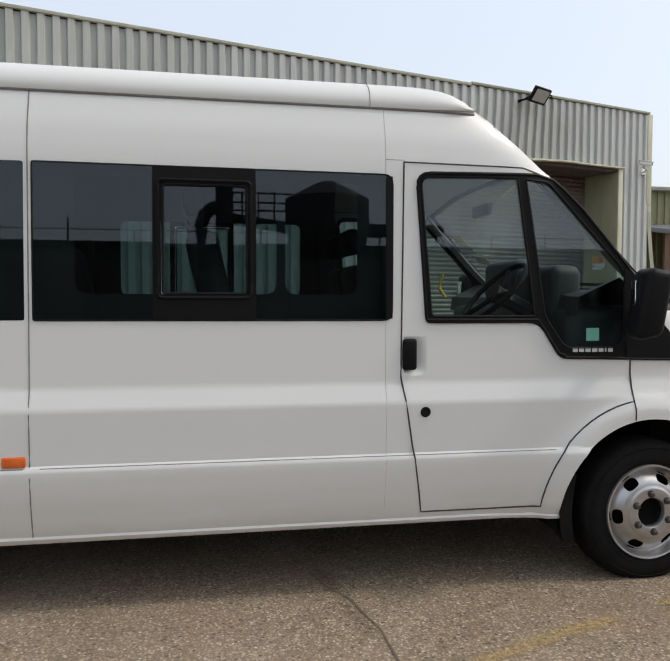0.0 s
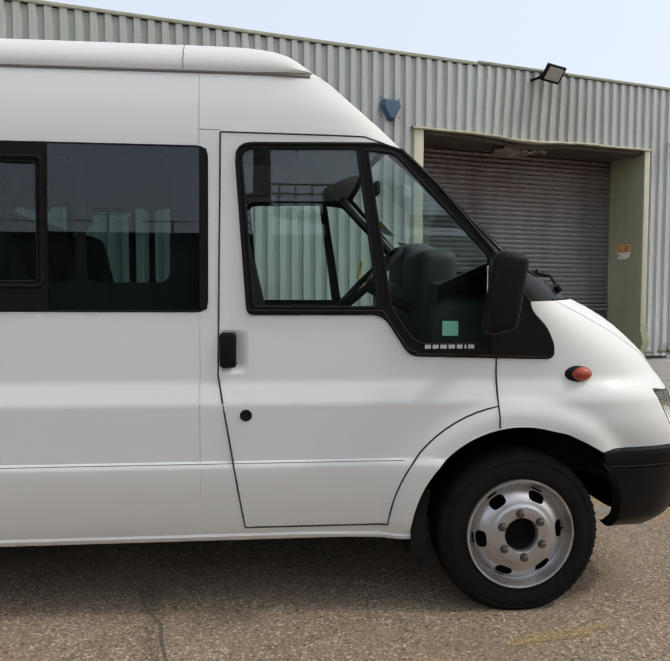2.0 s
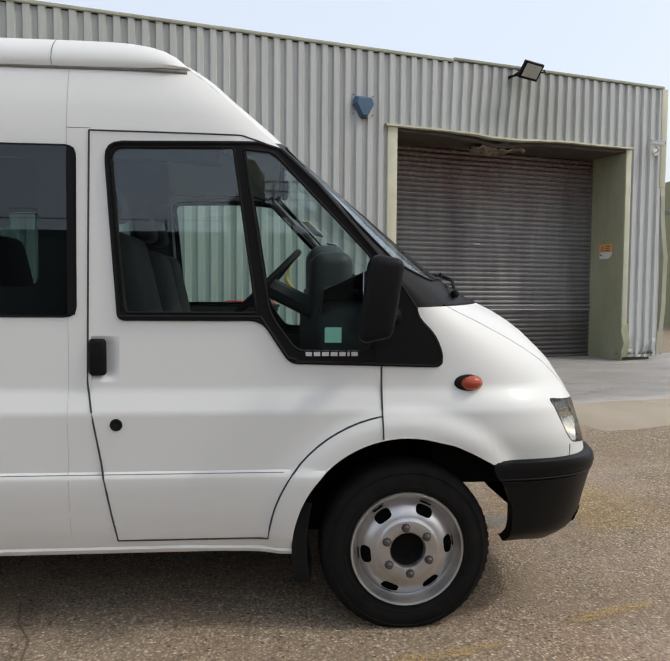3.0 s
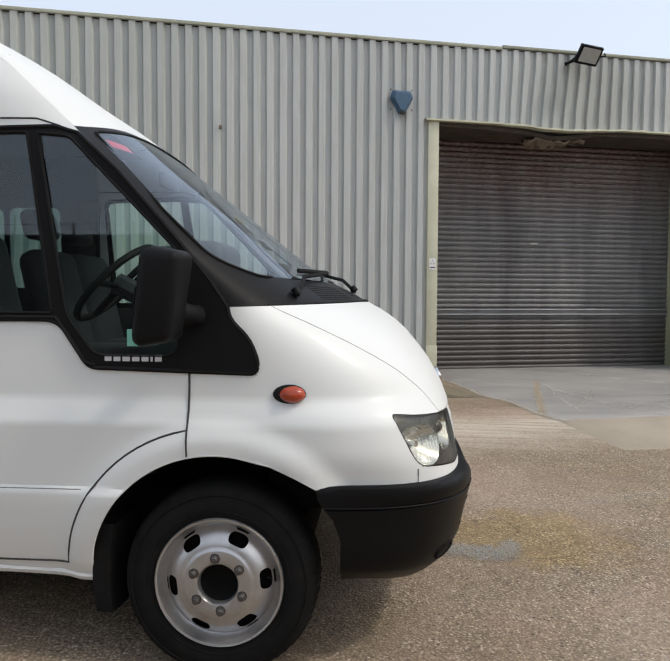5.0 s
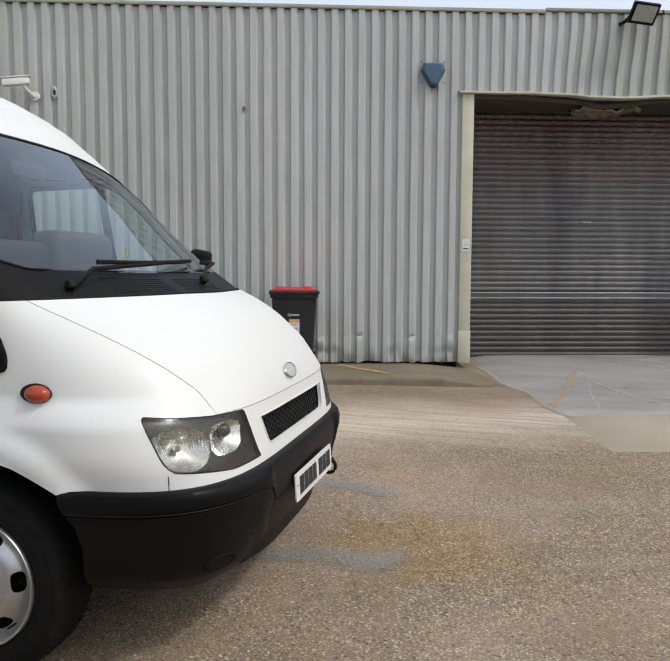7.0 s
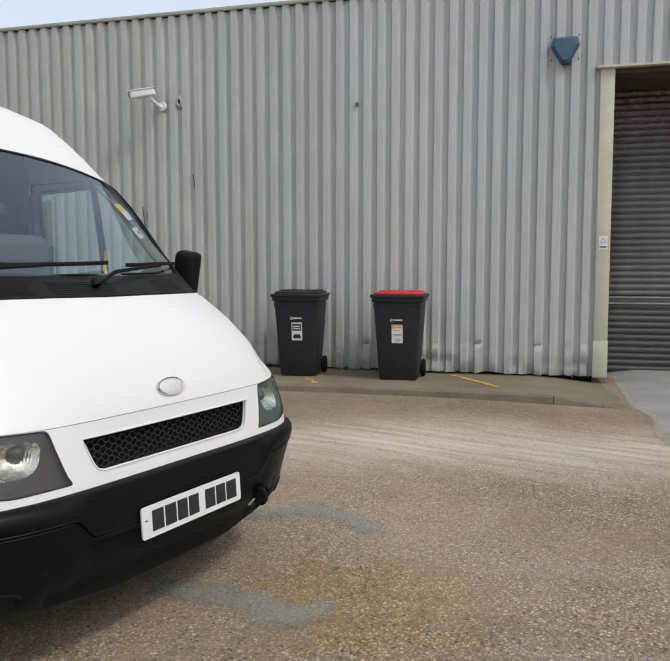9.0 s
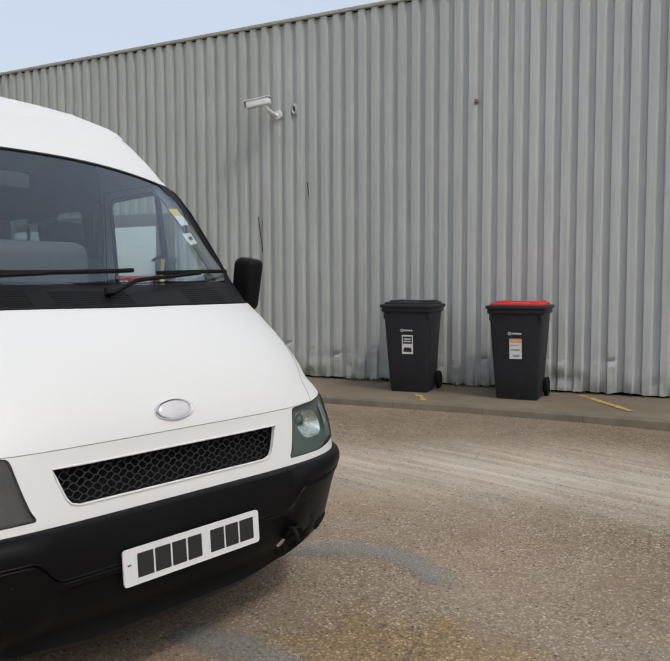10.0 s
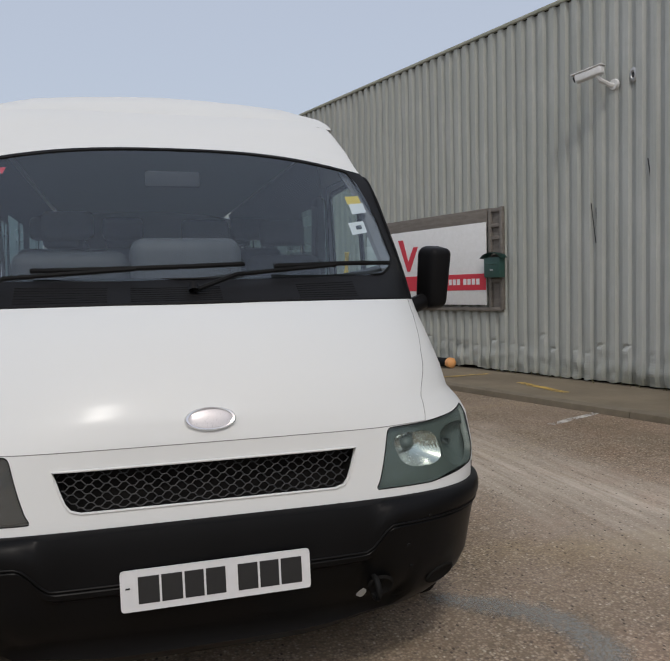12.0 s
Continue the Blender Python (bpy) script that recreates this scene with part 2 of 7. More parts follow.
    fc = sep(t, fleck.outputs["Color"])
    spot = calc(t, "MULTIPLY_ADD", fleck.outputs["Distance"], -7.0, 2.2, clamp=True)
    col = mix(t, calc(t, "MULTIPLY", spot, calc(t, "GREATER_THAN", fc[0], 0.86)), col, (0.075, 0.055, 0.04))
    col = mix(t, calc(t, "MULTIPLY", calc(t, "MULTIPLY", spot, calc(t, "LESS_THAN", fc[0], 0.05)), 0.7), col, (0.62, 0.54, 0.42))
    lift = node(t, "ShaderNodeHueSaturation")
    lift.inputs["Value"].default_value = 1.03
    t.links.new(col, lift.inputs["Color"])
    col = lift.outputs[0]
    t.links.new(col, b.inputs["Base Color"])
    t.links.new(calc(t, "MULTIPLY_ADD", mid, -0.2, 0.95), b.inputs["Roughness"])
    bump(t, b, calc(t, "ADD", calc(t, "MULTIPLY", vor.outputs["Distance"], -1.0), mid), 0.7, 0.006)
    return m


def make_simple(name, a, c, rough=0.6, scale=8, bmp=0.2, dist=0.004, metal=0.0, stretch=(1, 1, 1), **kw):
    m, t, b = nt(name, a, rough, metal, **kw)
    co = coords(t, stretch)
    f = noise_of(t, co, scale, 5, 0.62)
    g = noise_of(t, co, scale * 9, 3)
    t.links.new(mix(t, calc(t, "MULTIPLY_ADD", f, 2.0, -0.5, clamp=True), a, c), b.inputs["Base Color"])
    t.links.new(calc(t, "MULTIPLY_ADD", g, 0.2, rough - 0.1), b.inputs["Roughness"])
    if bmp:
        bump(t, b, calc(t, "ADD", f, calc(t, "MULTIPLY", g, 0.4)), bmp, dist)
    return m


def make_shutter():
    m, t, b = nt("rusted_roller_steel", (0.2, 0.2, 0.19), 0.45, 0.35)
    geo = node(t, "ShaderNodeNewGeometry")

    def coords(t, scale=(1, 1, 1)):
        mp = t.nodes.new("ShaderNodeMapping")
        mp.inputs["Scale"].default_value = scale
        t.links.new(geo.outputs["Position"], mp.inputs[0])
        return mp.outputs[0]
    co = coords(t)
    s = sep(t, co)
    st = noise_of(t, coords(t, (2.2, 2.2, 0.30)), 1.6, 5, 0.6)
    f = noise_of(t, coords(t, (2, 2, 12)), 7, 5, 0.7)
    col = mix(t, calc(t, "MULTIPLY_ADD", st, 2.4, -0.7, clamp=True), (0.215, 0.21, 0.205), (0.12, 0.116, 0.118))
    dark = calc(t, "MULTIPLY_ADD", noise_of(t, coords(t, (1.3, 1.3, 0.12)), 1.9, 4), 4.5, -2.35, clamp=True)
    col = mix(t, calc(t, "MULTIPLY", dark, 0.8), col, (0.075, 0.07, 0.075))
    # slat colour itself browner and darker below z 1.2, fullest under 0.7
    low_dark = calc(t, "MULTIPLY", calc(t, "MULTIPLY_ADD", s[2], -2.0, 2.4, clamp=True), 0.75)
    col = mix(t, low_dark, col, (0.085, 0.073, 0.066))
    high = calc(t, "MULTIPLY_ADD", s[2], 1.5, -3.55, clamp=True)
    patchy = calc(t, "MULTIPLY_ADD", noise_of(t, coords(t, (1.2, 1.2, 0.9)), 2.3, 5, 0.65), 3.4, -1.15, clamp=True)
    rust = calc(t, "MULTIPLY", high, calc(t, "MAXIMUM", calc(t, "MULTIPLY_ADD", f, 3.0, -0.95, clamp=True), patchy), clamp=True)
    rust = calc(t, "MAXIMUM", rust, calc(t, "MULTIPLY_ADD", s[2], 4.0, -12.5, clamp=True))
    col = mix(t, calc(t, "MULTIPLY", rust, 0.72), col, (0.10, 0.042, 0.034))
    flake = calc(t, "MULTIPLY", calc(t, "MULTIPLY_ADD", s[2], 1.1, -2.7, clamp=True), calc(t, "MULTIPLY_ADD", noise_of(t, coords(t, (3, 3, 16)), 5, 6, 0.75), 6, -3.0, clamp=True))
    col = mix(t, calc(t, "MULTIPLY", flake, 0.75), col, (0.42, 0.38, 0.36))
    t.links.new(col, b.inputs["Base Color"])
    t.links.new(calc(t, "MULTIPLY_ADD", f, 0.3, 0.33), b.inputs["Roughness"])
    return m


def make_worn_paint(name, a, c, cover=0.5):
    """Road paint worn through to the ground in flecks."""
    m = make_simple(name, a, c, 0.85, 14, 0.3, 0.003)
    t = m.node_tree
    b = t.nodes["Principled BSDF"]
    f = noise_of(t, coords(t), 9, 6, 0.72)
    f2 = noise_of(t, coords(t), 70, 4, 0.7)
    f = calc(t, "ADD", f, calc(t, "MULTIPLY_ADD", f2, 0.7, -0.35))
    al = calc(t, "MULTIPLY_ADD", f, 6.0, -3.0 + 2.0 * (cover - 0.5) - 0.6, clamp=True)
    t.links.new(al, b.inputs["Alpha"])
    return m


def make_stain(name, a, c, bite=0.5, top=0.8, solid=0.0):
    """A dried film on the ground, ragged where its cover thins out."""
    m = make_simple(name, a, c, 0.85, 6, 0.25, 0.003)
    t = m.node_tree
    at = node(t, "ShaderNodeAttribute", attribute_name="cover")
    f = noise_of(t, coords(t), 11, 6, 0.7)
    g = noise_of(t, coords(t), 75, 3, 0.7)
    f = calc(t, "ADD", f, calc(t, "MULTIPLY_ADD", g, 0.6, -0.3))
    al = calc(t, "ADD", at.outputs["Fac"], calc(t, "MULTIPLY_ADD", f, 1.6, -0.8 - bite))
    al = calc(t, "MULTIPLY_ADD", al, 1.7, 0.2, clamp=True)
    worn = calc(t, "MULTIPLY_ADD", g, 2.6 * (1 - solid), -0.8 + 1.5 * solid, clamp=True)
    t.links.new(calc(t, "MULTIPLY", calc(t, "MULTIPLY", al, worn), top), t.nodes["Principled BSDF"].inputs["Alpha"])
    return m


PAINT = make_paint()
BLACK = make_black_trim()
BUMPER = make_black_trim("black_bumper_plastic", 0.005, 0.38, 0.12)
RUBBER = make_simple("tyre_rubber", (0.007, 0.007, 0.007), (0.014, 0.013, 0.012), 0.8, 12, 0.3, 0.003, 0, (1, 1, 1), **{"Specular IOR Level": 0.08})
NUT = make_simple("dull_dark_steel", (0.055, 0.05, 0.047), (0.09, 0.082, 0.075), 0.5, 30, 0.2, 0.002, 0.4)
SEAL = make_simple("black_rubber_seal", (0.008, 0.008, 0.008), (0.014, 0.014, 0.014), 0.6, 20, 0, 0, 0, (1, 1, 1), **{"Specular IOR Level": 0.1})
TEAL = make_simple("pale_teal_sticker", (0.36, 0.66, 0.58), (0.30, 0.58, 0.52), 0.5, 20, 0)
GAPFAINT = make_simple("faint_panel_joint", (0.50, 0.48, 0.45), (0.42, 0.40, 0.37), 0.7, 20, 0)
# grey for panel joints, also for the shadow lines of crease and gutter
GAPSOFT = make_simple("joint_and_shadow_line", (0.22, 0.21, 0.195), (0.16, 0.15, 0.14), 0.8, 20, 0)
GAP = make_simple("shut_gap_shadow", (0.03, 0.03, 0.03), (0.05, 0.048, 0.045), 0.8, 20, 0)
TINT = make_glass("dark_tinted_glass", (0.27, 0.37, 0.37), 0.70)
CLEAR = make_glass("green_tinted_glass", (0.72, 0.85, 0.81), 0.95)
SCREEN = make_glass("windscreen_glass", (0.84, 0.91, 0.93), 0.90, 1.52, 0.012, (0.55, 0.57, 0.62))
LENS = make_glass("headlight_lens", (0.92, 0.91, 0.85), 0.40, 1.45, 0.025, (0.60, 0.57, 0.48), 0.22)
LENS_GREEN = make_glass("greenish_headlight_lens", (0.86, 0.93, 0.90), 0.45, 1.45, 0.02, (0.5, 0.56, 0.53), 0.12)
MASK_WARM = make_simple("grey_lamp_mask", (0.030, 0.027, 0.024), (0.046, 0.042, 0.038), 0.3, 6, 0)
MASK_GREEN = make_simple("grey_green_lamp_mask", (0.075, 0.092, 0.086), (0.12, 0.14, 0.13), 0.35, 6, 0)
RIM = make_simple("silver_painted_steel", (0.56, 0.56, 0.57), (0.36, 0.345, 0.33), 0.36, 7, 0.15, 0.002, 0.82)
CHROME = make_simple("chrome", (0.75, 0.75, 0.76), (0.65, 0.65, 0.66), 0.16, 7, 0, 0, 1.0)
BADGE = make_simple("worn_badge", (0.62, 0.60, 0.60), (0.70, 0.66, 0.66), 0.3, 30, 0.1, 0.001, 0.25)
REFLECT = make_simple("headlight_reflector", (0.78, 0.78, 0.76), (0.66, 0.66, 0.63), 0.25, 9, 0, 0, 0.95)
SMOKE = make_simple("smoked_lamp_housing", (0.20, 0.19, 0.165), (0.26, 0.245, 0.21), 0.3, 6, 0, 0, 0.2)
AMBER = make_simple("amber_lens", (0.62, 0.10, 0.015), (0.72, 0.16, 0.03), 0.22, 30, 0.1, 0.002)
REDLENS = make_simple("orange_red_lens", (0.30, 0.035, 0.014), (0.40, 0.065, 0.022), 0.22, 30, 0.1, 0.002)
DASH = make_simple("grey_dash_plastic", (0.018, 0.019, 0.020), (0.027, 0.028, 0.030), 0.6, 20, 0.2, 0.002)
DASHLITE = make_simple("light_grey_dash_plastic", (0.045, 0.046, 0.048), (0.065, 0.067, 0.07), 0.6, 20, 0.2, 0.002)
CLOTH = make_simple("charcoal_seat_cloth", (0.010, 0.010, 0.012), (0.017, 0.017, 0.020), 0.9, 40, 0.4, 0.003)
LINER = make_simple("grey_interior_trim", (0.13, 0.13, 0.135), (0.17, 0.17, 0.17), 0.85, 12, 0.2, 0.003)
DARKIN = make_simple("dark_interior_trim", (0.025, 0.025, 0.027), (0.035, 0.035, 0.037), 0.85, 12, 0.2, 0.003)
# near-black: underbody grime, and the shade of recesses, gaps and the wall's foot
UNDER = make_simple("grime_and_recess_shade", (0.006, 0.0058, 0.0055), (0.013, 0.012, 0.011), 0.9, 9, 0.4, 0.01, 0, (1, 1, 1), **{"Specular IOR Level": 0.1})
WHITE = make_simple("white_print", (0.75, 0.75, 0.74), (0.68, 0.68, 0.66), 0.5, 20, 0)
PLATE = make_simple("white_number_plate", (0.72, 0.72, 0.72), (0.66, 0.66, 0.66), 0.35, 20, 0)
INK = make_simple("black_print", (0.015, 0.015, 0.015), (0.02, 0.02, 0.02), 0.5, 20, 0)
SILVERTXT = make_simple("pale_silver_print", (0.55, 0.55, 0.56), (0.5, 0.5, 0.5), 0.4, 20, 0)
YELLOW = make_simple("yellow_print", (0.70, 0.52, 0.05), (0.65, 0.45, 0.05), 0.5, 20, 0)
RED = make_simple("red_print", (0.60, 0.03, 0.05), (0.55, 0.03, 0.05), 0.5, 20, 0)
ORANGE = make_simple("orange_print", (0.75, 0.33, 0.10), (0.70, 0.38, 0.16), 0.5, 20, 0)
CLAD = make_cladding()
SLAB = make_simple("dusty_pale_concrete", (0.29, 0.24, 0.175), (0.37, 0.32, 0.25), 0.85, 1.3, 0.3, 0.004)
MESHGREY = make_simple("grey_black_grille_plastic", (0.006, 0.006, 0.007), (0.012, 0.012, 0.013), 0.5, 20, 0)
CREAM = make_simple("cream_painted_steel", (0.55, 0.54, 0.41), (0.44, 0.43, 0.31), 0.55, 3, 0.25, 0.006)
OLIVE = make_simple("weathered_cream_panel", (0.37, 0.365, 0.25), (0.24, 0.25, 0.15), 0.7, 2.2, 0.3, 0.006, 0, (1, 1, 0.4))
EAVE = make_simple("mossy_eave_trim", (0.40, 0.40, 0.33), (0.25, 0.26, 0.19), 0.7, 3, 0.3, 0.006)
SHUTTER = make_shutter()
STEEL = make_simple("galvanised_steel", (0.45, 0.46, 0.46), (0.35, 0.35, 0.35), 0.4, 6, 0.2, 0.003, 0.5)
# rust brown with the shade under the lintel put into the colour
SOFFIT = make_simple("rusted_soffit_shade_dark", (0.035, 0.024, 0.018), (0.075, 0.055, 0.04), 0.9, 4, 0.5, 0.02)
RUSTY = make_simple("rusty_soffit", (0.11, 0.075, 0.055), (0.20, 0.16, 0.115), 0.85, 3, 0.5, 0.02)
ASPHALT = make_asphalt()
CONCRETE = make_simple("pavement_concrete", (0.135, 0.108, 0.072), (0.22, 0.18, 0.12), 0.9, 1.6, 0.5, 0.006)
KERB = make_simple("kerb_concrete", (0.20, 0.168, 0.12), (0.12, 0.10, 0.068), 0.9, 4, 0.5, 0.008)
APRON = make_simple("damp_smooth_concrete", (0.215, 0.205, 0.198), (0.38, 0.36, 0.33), 0.55, 1.4, 0.2, 0.004, 0, (0.6, 1.6, 1))
YFRESH = make_worn_paint("yellow_pavement_paint", (0.60, 0.40, 0.08), (0.50, 0.34, 0.10), 1.2)
WFRESH = make_worn_paint("white_bay_paint", (0.62, 0.60, 0.55), (0.52, 0.49, 0.44), 1.1)
BINMAT = make_simple("dark_grey_bin_plastic", (0.016, 0.016, 0.019), (0.025, 0.025, 0.029), 0.5, 14, 0.2, 0.002, 0, (1, 1, 1), **{"Specular IOR Level": 0.3})
BINRED = make_simple("red_bin_lid_plastic", (0.62, 0.035, 0.03), (0.52, 0.03, 0.03), 0.5, 10, 0.2, 0.002)
BLUE = make_simple("blue_alarm_plastic", (0.035, 0.085, 0.145), (0.055, 0.115, 0.185), 0.45, 10, 0.15, 0.002)
GREEN = make_simple("dark_green_painted_metal", (0.02, 0.06, 0.05), (0.03, 0.08, 0.065), 0.45, 10, 0.15, 0.002)
WEATHER = make_simple("weathered_grey_timber", (0.21, 0.19, 0.165), (0.13, 0.115, 0.10), 0.9, 5, 0.5, 0.006, 0, (1, 1, 5))
BRICK = make_simple("brown_brick_distance", (0.22, 0.13, 0.09), (0.14, 0.085, 0.06), 0.9, 3, 0.3, 0.02)
SHED = make_simple("olive_profiled_sheet", (0.22, 0.22, 0.12), (0.28, 0.27, 0.16), 0.7, 2, 0.2, 0.01)
HEDGE = make_simple("yard_fence_boards", (0.055, 0.05, 0.045), (0.09, 0.08, 0.07), 0.9, 3, 0.4, 0.02, 0, (1, 1, 0.2))
YARDDARK = make_simple("dark_yard_cladding", (0.03, 0.03, 0.033), (0.045, 0.045, 0.045), 0.7, 2, 0.2, 0.01)
ROOFDARK = make_simple("dark_roof_sheet", (0.10, 0.10, 0.11), (0.16, 0.16, 0.16), 0.6, 2, 0.2, 0.01)

# ---------------- mesh helpers ----------------


def mesh_of(name, bm, mat, smooth=True):
    me = bpy.data.meshes.new(name)
    bm.normal_update()
    bm.to_mesh(me)
    bm.free()
    me.materials.append(mat)
    if smooth:
        me.shade_smooth()
        me.set_sharp_from_angle(angle=radians(38))
    return me


def part(name, bm, mat, parent, label="", smooth=True):
    ob = new(name, mesh_of(name, bm, mat, smooth))
    ob.parent = parent
    if label:
        tagged(ob, label)
    return ob


def thing(name, label, category, group="", kind="", at=None):
    ob = new(name)
    ob.empty_display_size = 0.1
    if at is not None:
        ob.matrix_world = at
    return tagged(ob, label, category, group, kind)


def box_bm(x0, x1, y0, y1, z0, z1, bevel=0.0, seg=2, bm=None):
    bm2 = bmesh.new()
    bmesh.ops.create_cube(bm2, size=1)
    for v in bm2.verts:
        v.co = Vector(((x0 + x1) / 2 + v.co.x * (x1 - x0), (y0 + y1) / 2 + v.co.y * (y1 - y0), (z0 + z1) / 2 + v.co.z * (z1 - z0)))
    if bevel:
        bmesh.ops.bevel(bm2, geom=bm2.edges[:], offset=bevel, segments=seg, affect="EDGES", profile=0.5)
    return join(bm, bm2)


def join(bm, other):
    if bm is None:
        return other
    me = bpy.data.meshes.new("tmp")
    other.to_mesh(me)
    other.free()
    bm.from_mesh(me)
    bpy.data.meshes.remove(me)
    return bm


def moved(bm, m):
    bmesh.ops.transform(bm, matrix=m, verts=bm.verts[:])
    return bm


def tube(points, r, seg=6, bm=None, closed=False, flat=None):
    """A tube along points; flat gives a second radius across."""
    bm = bm or bmesh.new()
    pts = [Vector(p) for p in points]
    rings = []
    up = Vector((0, 0, 1))
    for i, p in enumerate(pts):
        a = pts[i - 1] if (i > 0 or closed) else p
        b = pts[(i + 1) % len(pts)] if (i < len(pts) - 1 or closed) else p
        tng = (b - a).normalized()
        side = tng.cross(up)
        side = side.normalized() if side.length > 1e-4 else tng.orthogonal().normalized()
        nrm = side.cross(tng).normalized()
        ring = []
        for k in range(seg):
            an = 2 * math.pi * k / seg
            ring.append(bm.verts.new(p + side * (math.cos(an) * r) + nrm * (math.sin(an) * (flat or r))))
        rings.append(ring)
    n = len(rings)
    for i in range(n if closed else n - 1):
        a, b = rings[i], rings[(i + 1) % n]
        for k in range(seg):
            bm.faces.new((a[k], a[(k + 1) % seg], b[(k + 1) % seg], b[k]))
    if not closed:
        bm.faces.new(rings[0][::-1])
        bm.faces.new(rings[-1])
    return bm


def lathe(profile, seg=48, bm=None, axis="y"):
    """Profile of (radius, depth) turned about the y axis."""
    bm = bm or bmesh.new()
    rings = []
    for r, dpt in profile:
        rings.append([bm.verts.new((r * math.cos(2 * math.pi * k / seg), dpt, r * math.sin(2 * math.pi * k / seg))) for k in range(seg)])
    for a, b in zip(rings, rings[1:]):
        for k in range(seg):
            bm.faces.new((a[k], a[(k + 1) % seg], b[(k + 1) % seg], b[k]))
    return bm


def grid_bm(rows):
    """A sheet through rows of points."""
    bm = bmesh.new()
    vs = [[bm.verts.new(p) for p in r] for r in rows]
    for a, b in zip(vs, vs[1:]):
        for i in range(len(a) - 1):
            bm.faces.new((a[i], a[i + 1], b[i + 1], b[i]))
    return bm


def inside(poly, x, y):
    c = False
    j = len(poly) - 1
    for i in range(len(poly)):
        (xi, yi), (xj, yj) = poly[i], poly[j]
        if (yi > y) != (yj > y) and x < (xj - xi) * (y - yi) / (yj - yi) + xi:
            c = not c
        j = i
    return c


def cut(bm, poly, closed=True):
    """Score a flat sheet (in x and z) along a chain of points, so that its faces end there."""
    n = len(poly)
    for i in range(n if closed else n - 1):
        (x0, z0), (x1, z1) = poly[i], poly[(i + 1) % n]
        dx, dz = x1 - x0, z1 - z0
        ln = math.hypot(dx, dz)
        if ln < 1e-6:
            continue
        mrg = 0.012
        lo = (min(x0, x1) - mrg, min(z0, z1) - mrg)
        hi = (max(x0, x1) + mrg, max(z0, z1) + mrg)
        fs = []
        for f in bm.faces:
            xs = [v.co.x for v in f.verts]
            zs = [v.co.z for v in f.verts]
            if max(xs) >= lo[0] and min(xs) <= hi[0] and max(zs) >= lo[1] and min(zs) <= hi[1]:
                fs.append(f)
        geom = set(fs)
        for f in fs:
            geom.update(f.edges)
            geom.update(f.verts)
        bmesh.ops.bisect_plane(bm, geom=list(geom), dist=1e-5, plane_co=(x0, 0, z0), plane_no=(dz / ln, 0, -dx / ln))


def pick(bm, test):
    """A copy of the faces of a flat sheet whose middle passes test(x, z)."""
    out = bm.copy()
    bad = [f for f in out.faces if not test(*(lambda c: (c.x, c.z))(f.calc_center_median()))]
    bmesh.ops.delete(out, geom=bad, context="FACES")
    return out


def rounded(poly, r, seg=4):
    """A polygon with its corners rounded; r is one radius or one for each corner."""
    out = []
    n = len(poly)
    for i in range(n):
        rr = r[i] if isinstance(r, (list, tuple)) else r
        p, a, b = Vector(poly[i]), Vector(poly[i - 1]), Vector(poly[(i + 1) % n])
        if rr <= 0:
            out.append(tuple(p))
            continue
        da, db = (a - p), (b - p)
        ra = min(rr, da.length * 0.45)
        rb = min(rr, db.length * 0.45)
        s, e = p + da.normalized() * ra, p + db.normalized() * rb
        for k in range(seg + 1):
            q = k / seg
            out.append(tuple(s.lerp(p, q).lerp(p.lerp(e, q), q)))
    return out


def prism(poly, y0, y1, bm=None, axis="xz"):
    """A plate with a polygon outline in x and z, from y0 to y1."""
    bm = bm or bmesh.new()
    a = [bm.verts.new((x, y0, z)) for x, z in poly]
    b = [bm.verts.new((x, y1, z)) for x, z in poly]
    n = len(poly)
    bm.faces.new(a)
    bm.faces.new(b[::-1])
    for i in range(n):
        bm.faces.new((a[(i + 1) % n], a[i], b[i], b[(i + 1) % n]))
    bmesh.ops.recalc_face_normals(bm, faces=bm.faces[:])
    return bm


# ---------------- ground, pavement and warehouse ----------------
WALL_TOP = 4.63
GATE_L, GATE_R, GATE_TOP, GATE_DEEP = 5.13, 9.22, 3.58, 0.74
WALL_END, WALL_START = 9.95, -14.0
PITCH, RIB_OFF, RIB_DEEP = 0.168, 0.065, 0.040


def smooth(a, b, x):
    q = min(1.0, max(0.0, (x - a) / (b - a)))
    return q * q * (3 - 2 * q)


def ground_z(x, y):
    u, n = wall_uv(x, y)
    z = 0.115 * smooth(7.2, 2.4, n) * smooth(-30, -12, u) * smooth(40, 20, u)
    z += 0.025 * smooth(3.4, 2.2, x) * smooth(-20, -8, x) * smooth(-14, -4, y)
    ramp_up = smooth(1.7, -0.5, n) * smooth(4.9, 5.6, u) * smooth(14, 11, u)
    return z + 0.092 * ramp_up


def axis_steps(lo, hi, step, far):
    out = list(np.arange(lo, hi + 1e-6, step))
    q = step
    a, b = lo, hi
    while a > -far:
        q *= 1.7
        a -= q
        b += q
        out = [a] + out + [b]
    return out


gx, gy = axis_steps(-7, 11, 0.3, 900), axis_steps(-3, 13, 0.3, 900)
ground = new("ground", mesh_of("ground", grid_bm([[(x, y, ground_z(x, y)) for x in gx] for y in gy]), ASPHALT))
tagged(ground, "worn brown aggregate asphalt of the yard", "ground", kind="structure")

# pavement along the warehouse, dropping to the apron at the gate
KERB_LINE = [(-14, 1.42), (-6, 1.42), (-2, 1.42), (0, 1.45), (1.5, 1.45), (2.3, 1.40), (3.5, 1.43), (4.42, 1.43), (5.30, 1.52)]


